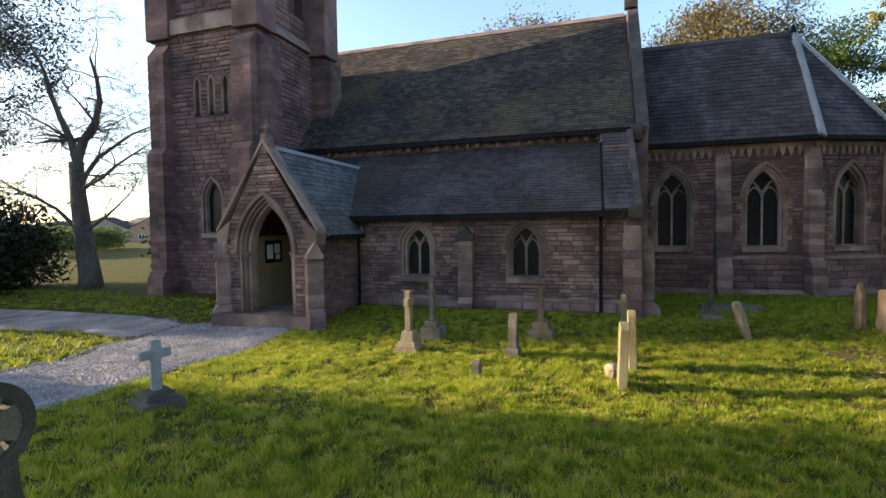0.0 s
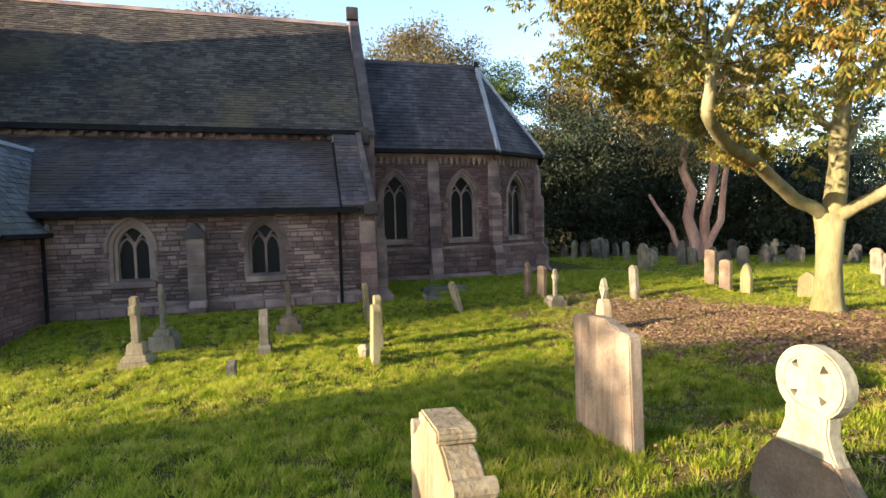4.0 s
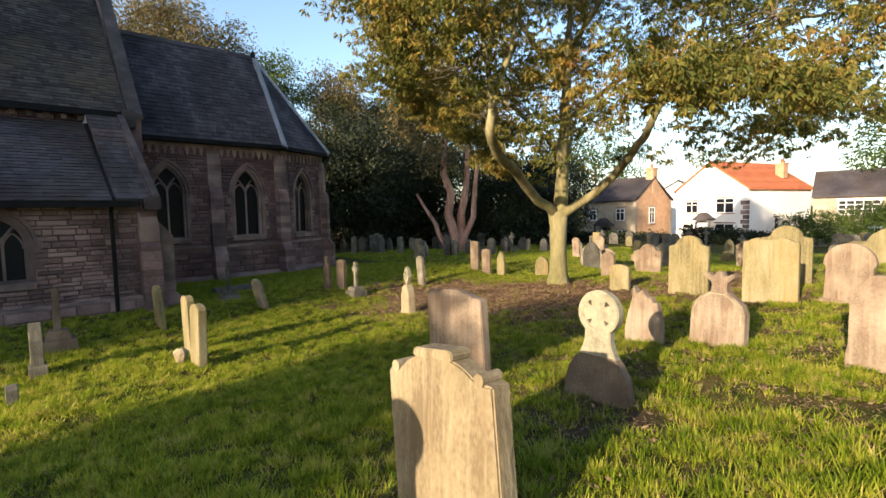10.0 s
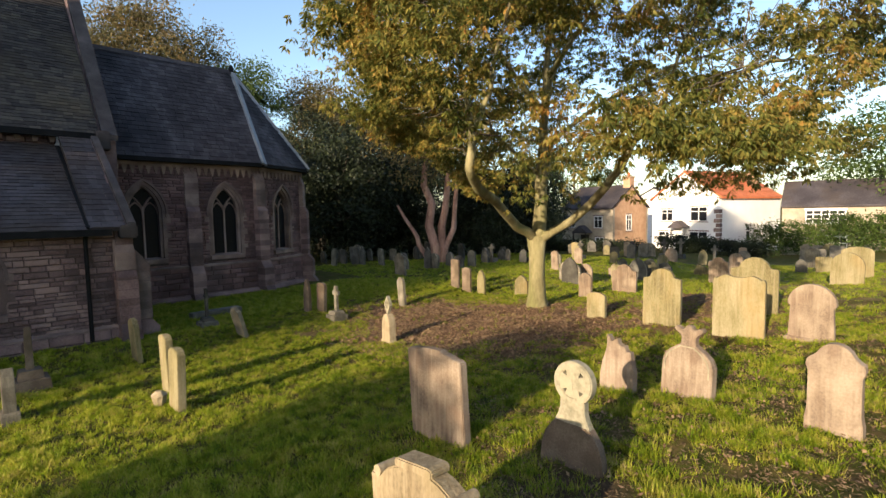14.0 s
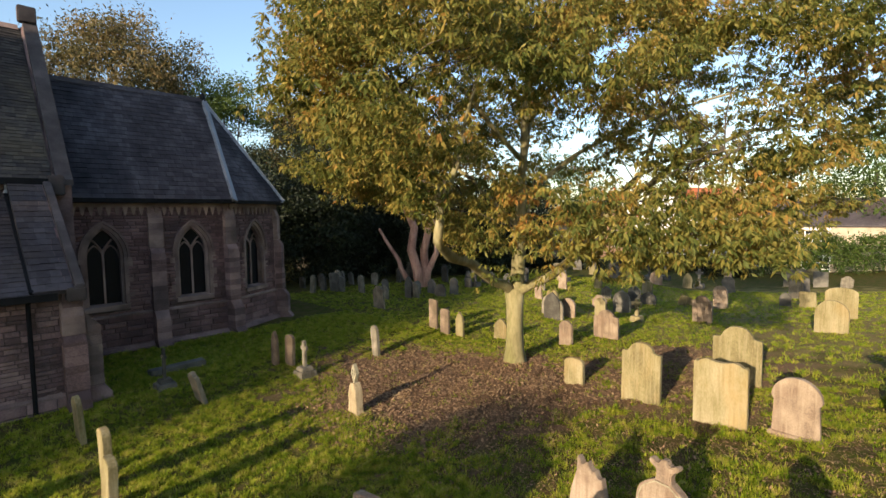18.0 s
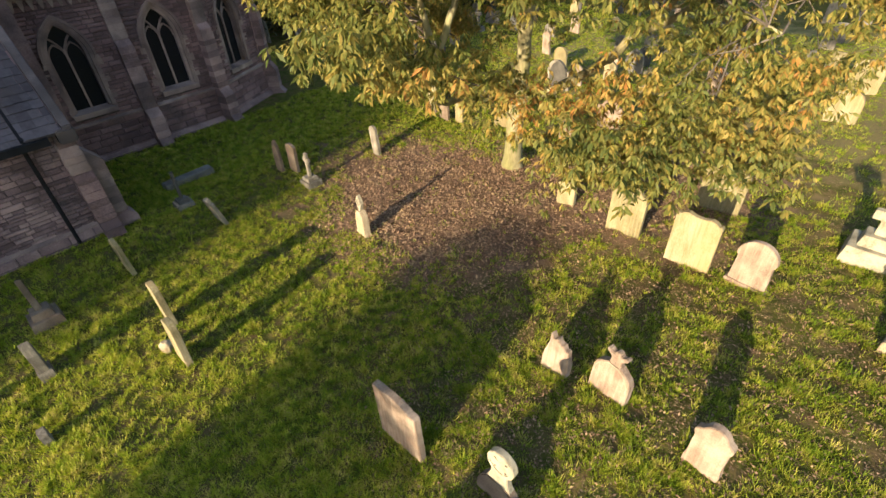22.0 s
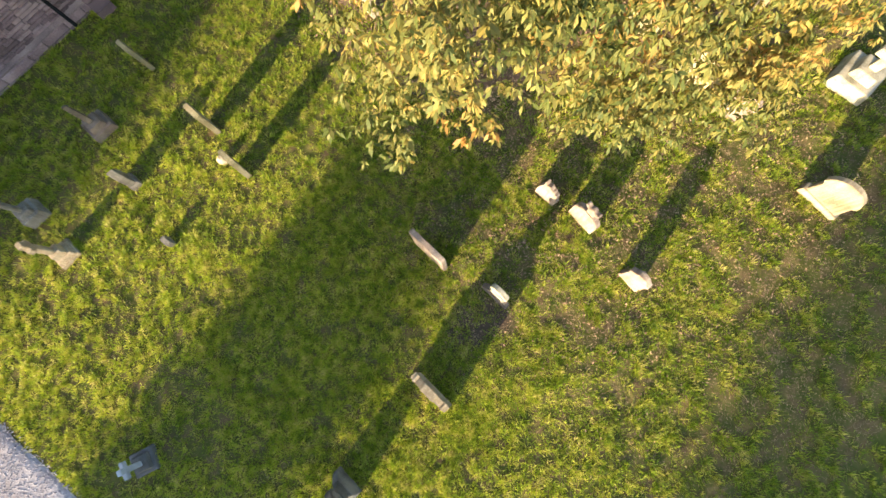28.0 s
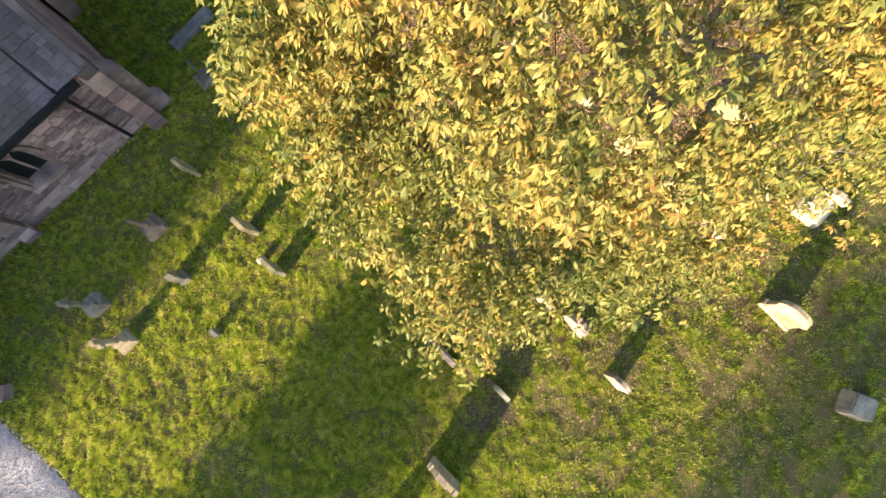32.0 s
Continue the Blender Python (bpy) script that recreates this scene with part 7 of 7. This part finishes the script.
M_THATCH = leaf_mat("dry_straw", [(0.0588, 0.03864, 0.02184), (0.1218, 0.08064, 0.0462), (0.2016, 0.1386, 0.07728), (0.3024, 0.231, 0.126)], 0.1, 2.5, 1.4, rough=0.9, spec=0.05)
tagged(part("dead_grass", thatch(250000, -3.9, 13.5, -4.5, 12.5, 15), M_THATCH, None, kind="stuff"), "flattened brown dead grass in the turf", "dead grass")
tagged(part("dead_grass", thatch(70000, 13.5, 24, -3, 9, 16), M_THATCH, None, kind="stuff"), "flattened straw-coloured grass among the far stones", "dead grass")


def pebbles(n, x0, x1, y0, y1, seed):
    """Loose stones on the gravel: low four-sided pyramids."""
    r = np.random.default_rng(seed)
    x, y = r.uniform(x0, x1, n), r.uniform(y0, y1, n)
    k = on_path(x, y)
    x, y = x[k], y[k]
    m = len(x)
    z, s, a = lumps(x, y) + 0.03, r.uniform(0.010, 0.028, m), r.uniform(0, 6.28, m)
    T = np.stack([x, y, z + s * 0.75], 1)
    c = [np.stack([x + np.cos(a + q) * s, y + np.sin(a + q) * s * 0.8, z], 1) for q in (0, 1.57, 3.14, 4.71)]
    return poly_mesh("pebbles", np.concatenate([np.stack([c[q], c[(q + 1) % 4], T], 1).reshape(-1, 3) for q in range(4)]), 3, M_STONES)


M_STONES = leaf_mat("loose_gravel", [(0.1056, 0.0924, 0.1012), (0.1936, 0.176, 0.1848), (0.2992, 0.2728, 0.2728), (0.4048, 0.3784, 0.3696)], 0.0, 3.0, 1.6, rough=0.9)
tagged(part("gravel", pebbles(46000, -9.0, -4.0, -6.0, 11.0, 14), M_STONES, None, kind="stuff"), "loose mauve-grey gravel stones", "gravel")
tagged(part("leaf_litter", litter(21000, 9.9, 8.2, 3.7, 4.4, 8), M_LITTER, None, kind="stuff"), "brown fallen leaves on bare soil", "fallen leaves")
tagged(part("leaf_litter", litter(5500, 13.3, 4.0, 2.6, 2.4, 9), M_LITTER, None, kind="stuff"), "brown fallen leaves on thin turf behind the stones", "fallen leaves")
tagged(part("leaf_litter", litter(9000, 8.5, 1.8, 5.5, 5.0, 9, 0.05), M_LITTER, None, kind="stuff"), "scattered dry leaves in the grass", "fallen leaves")
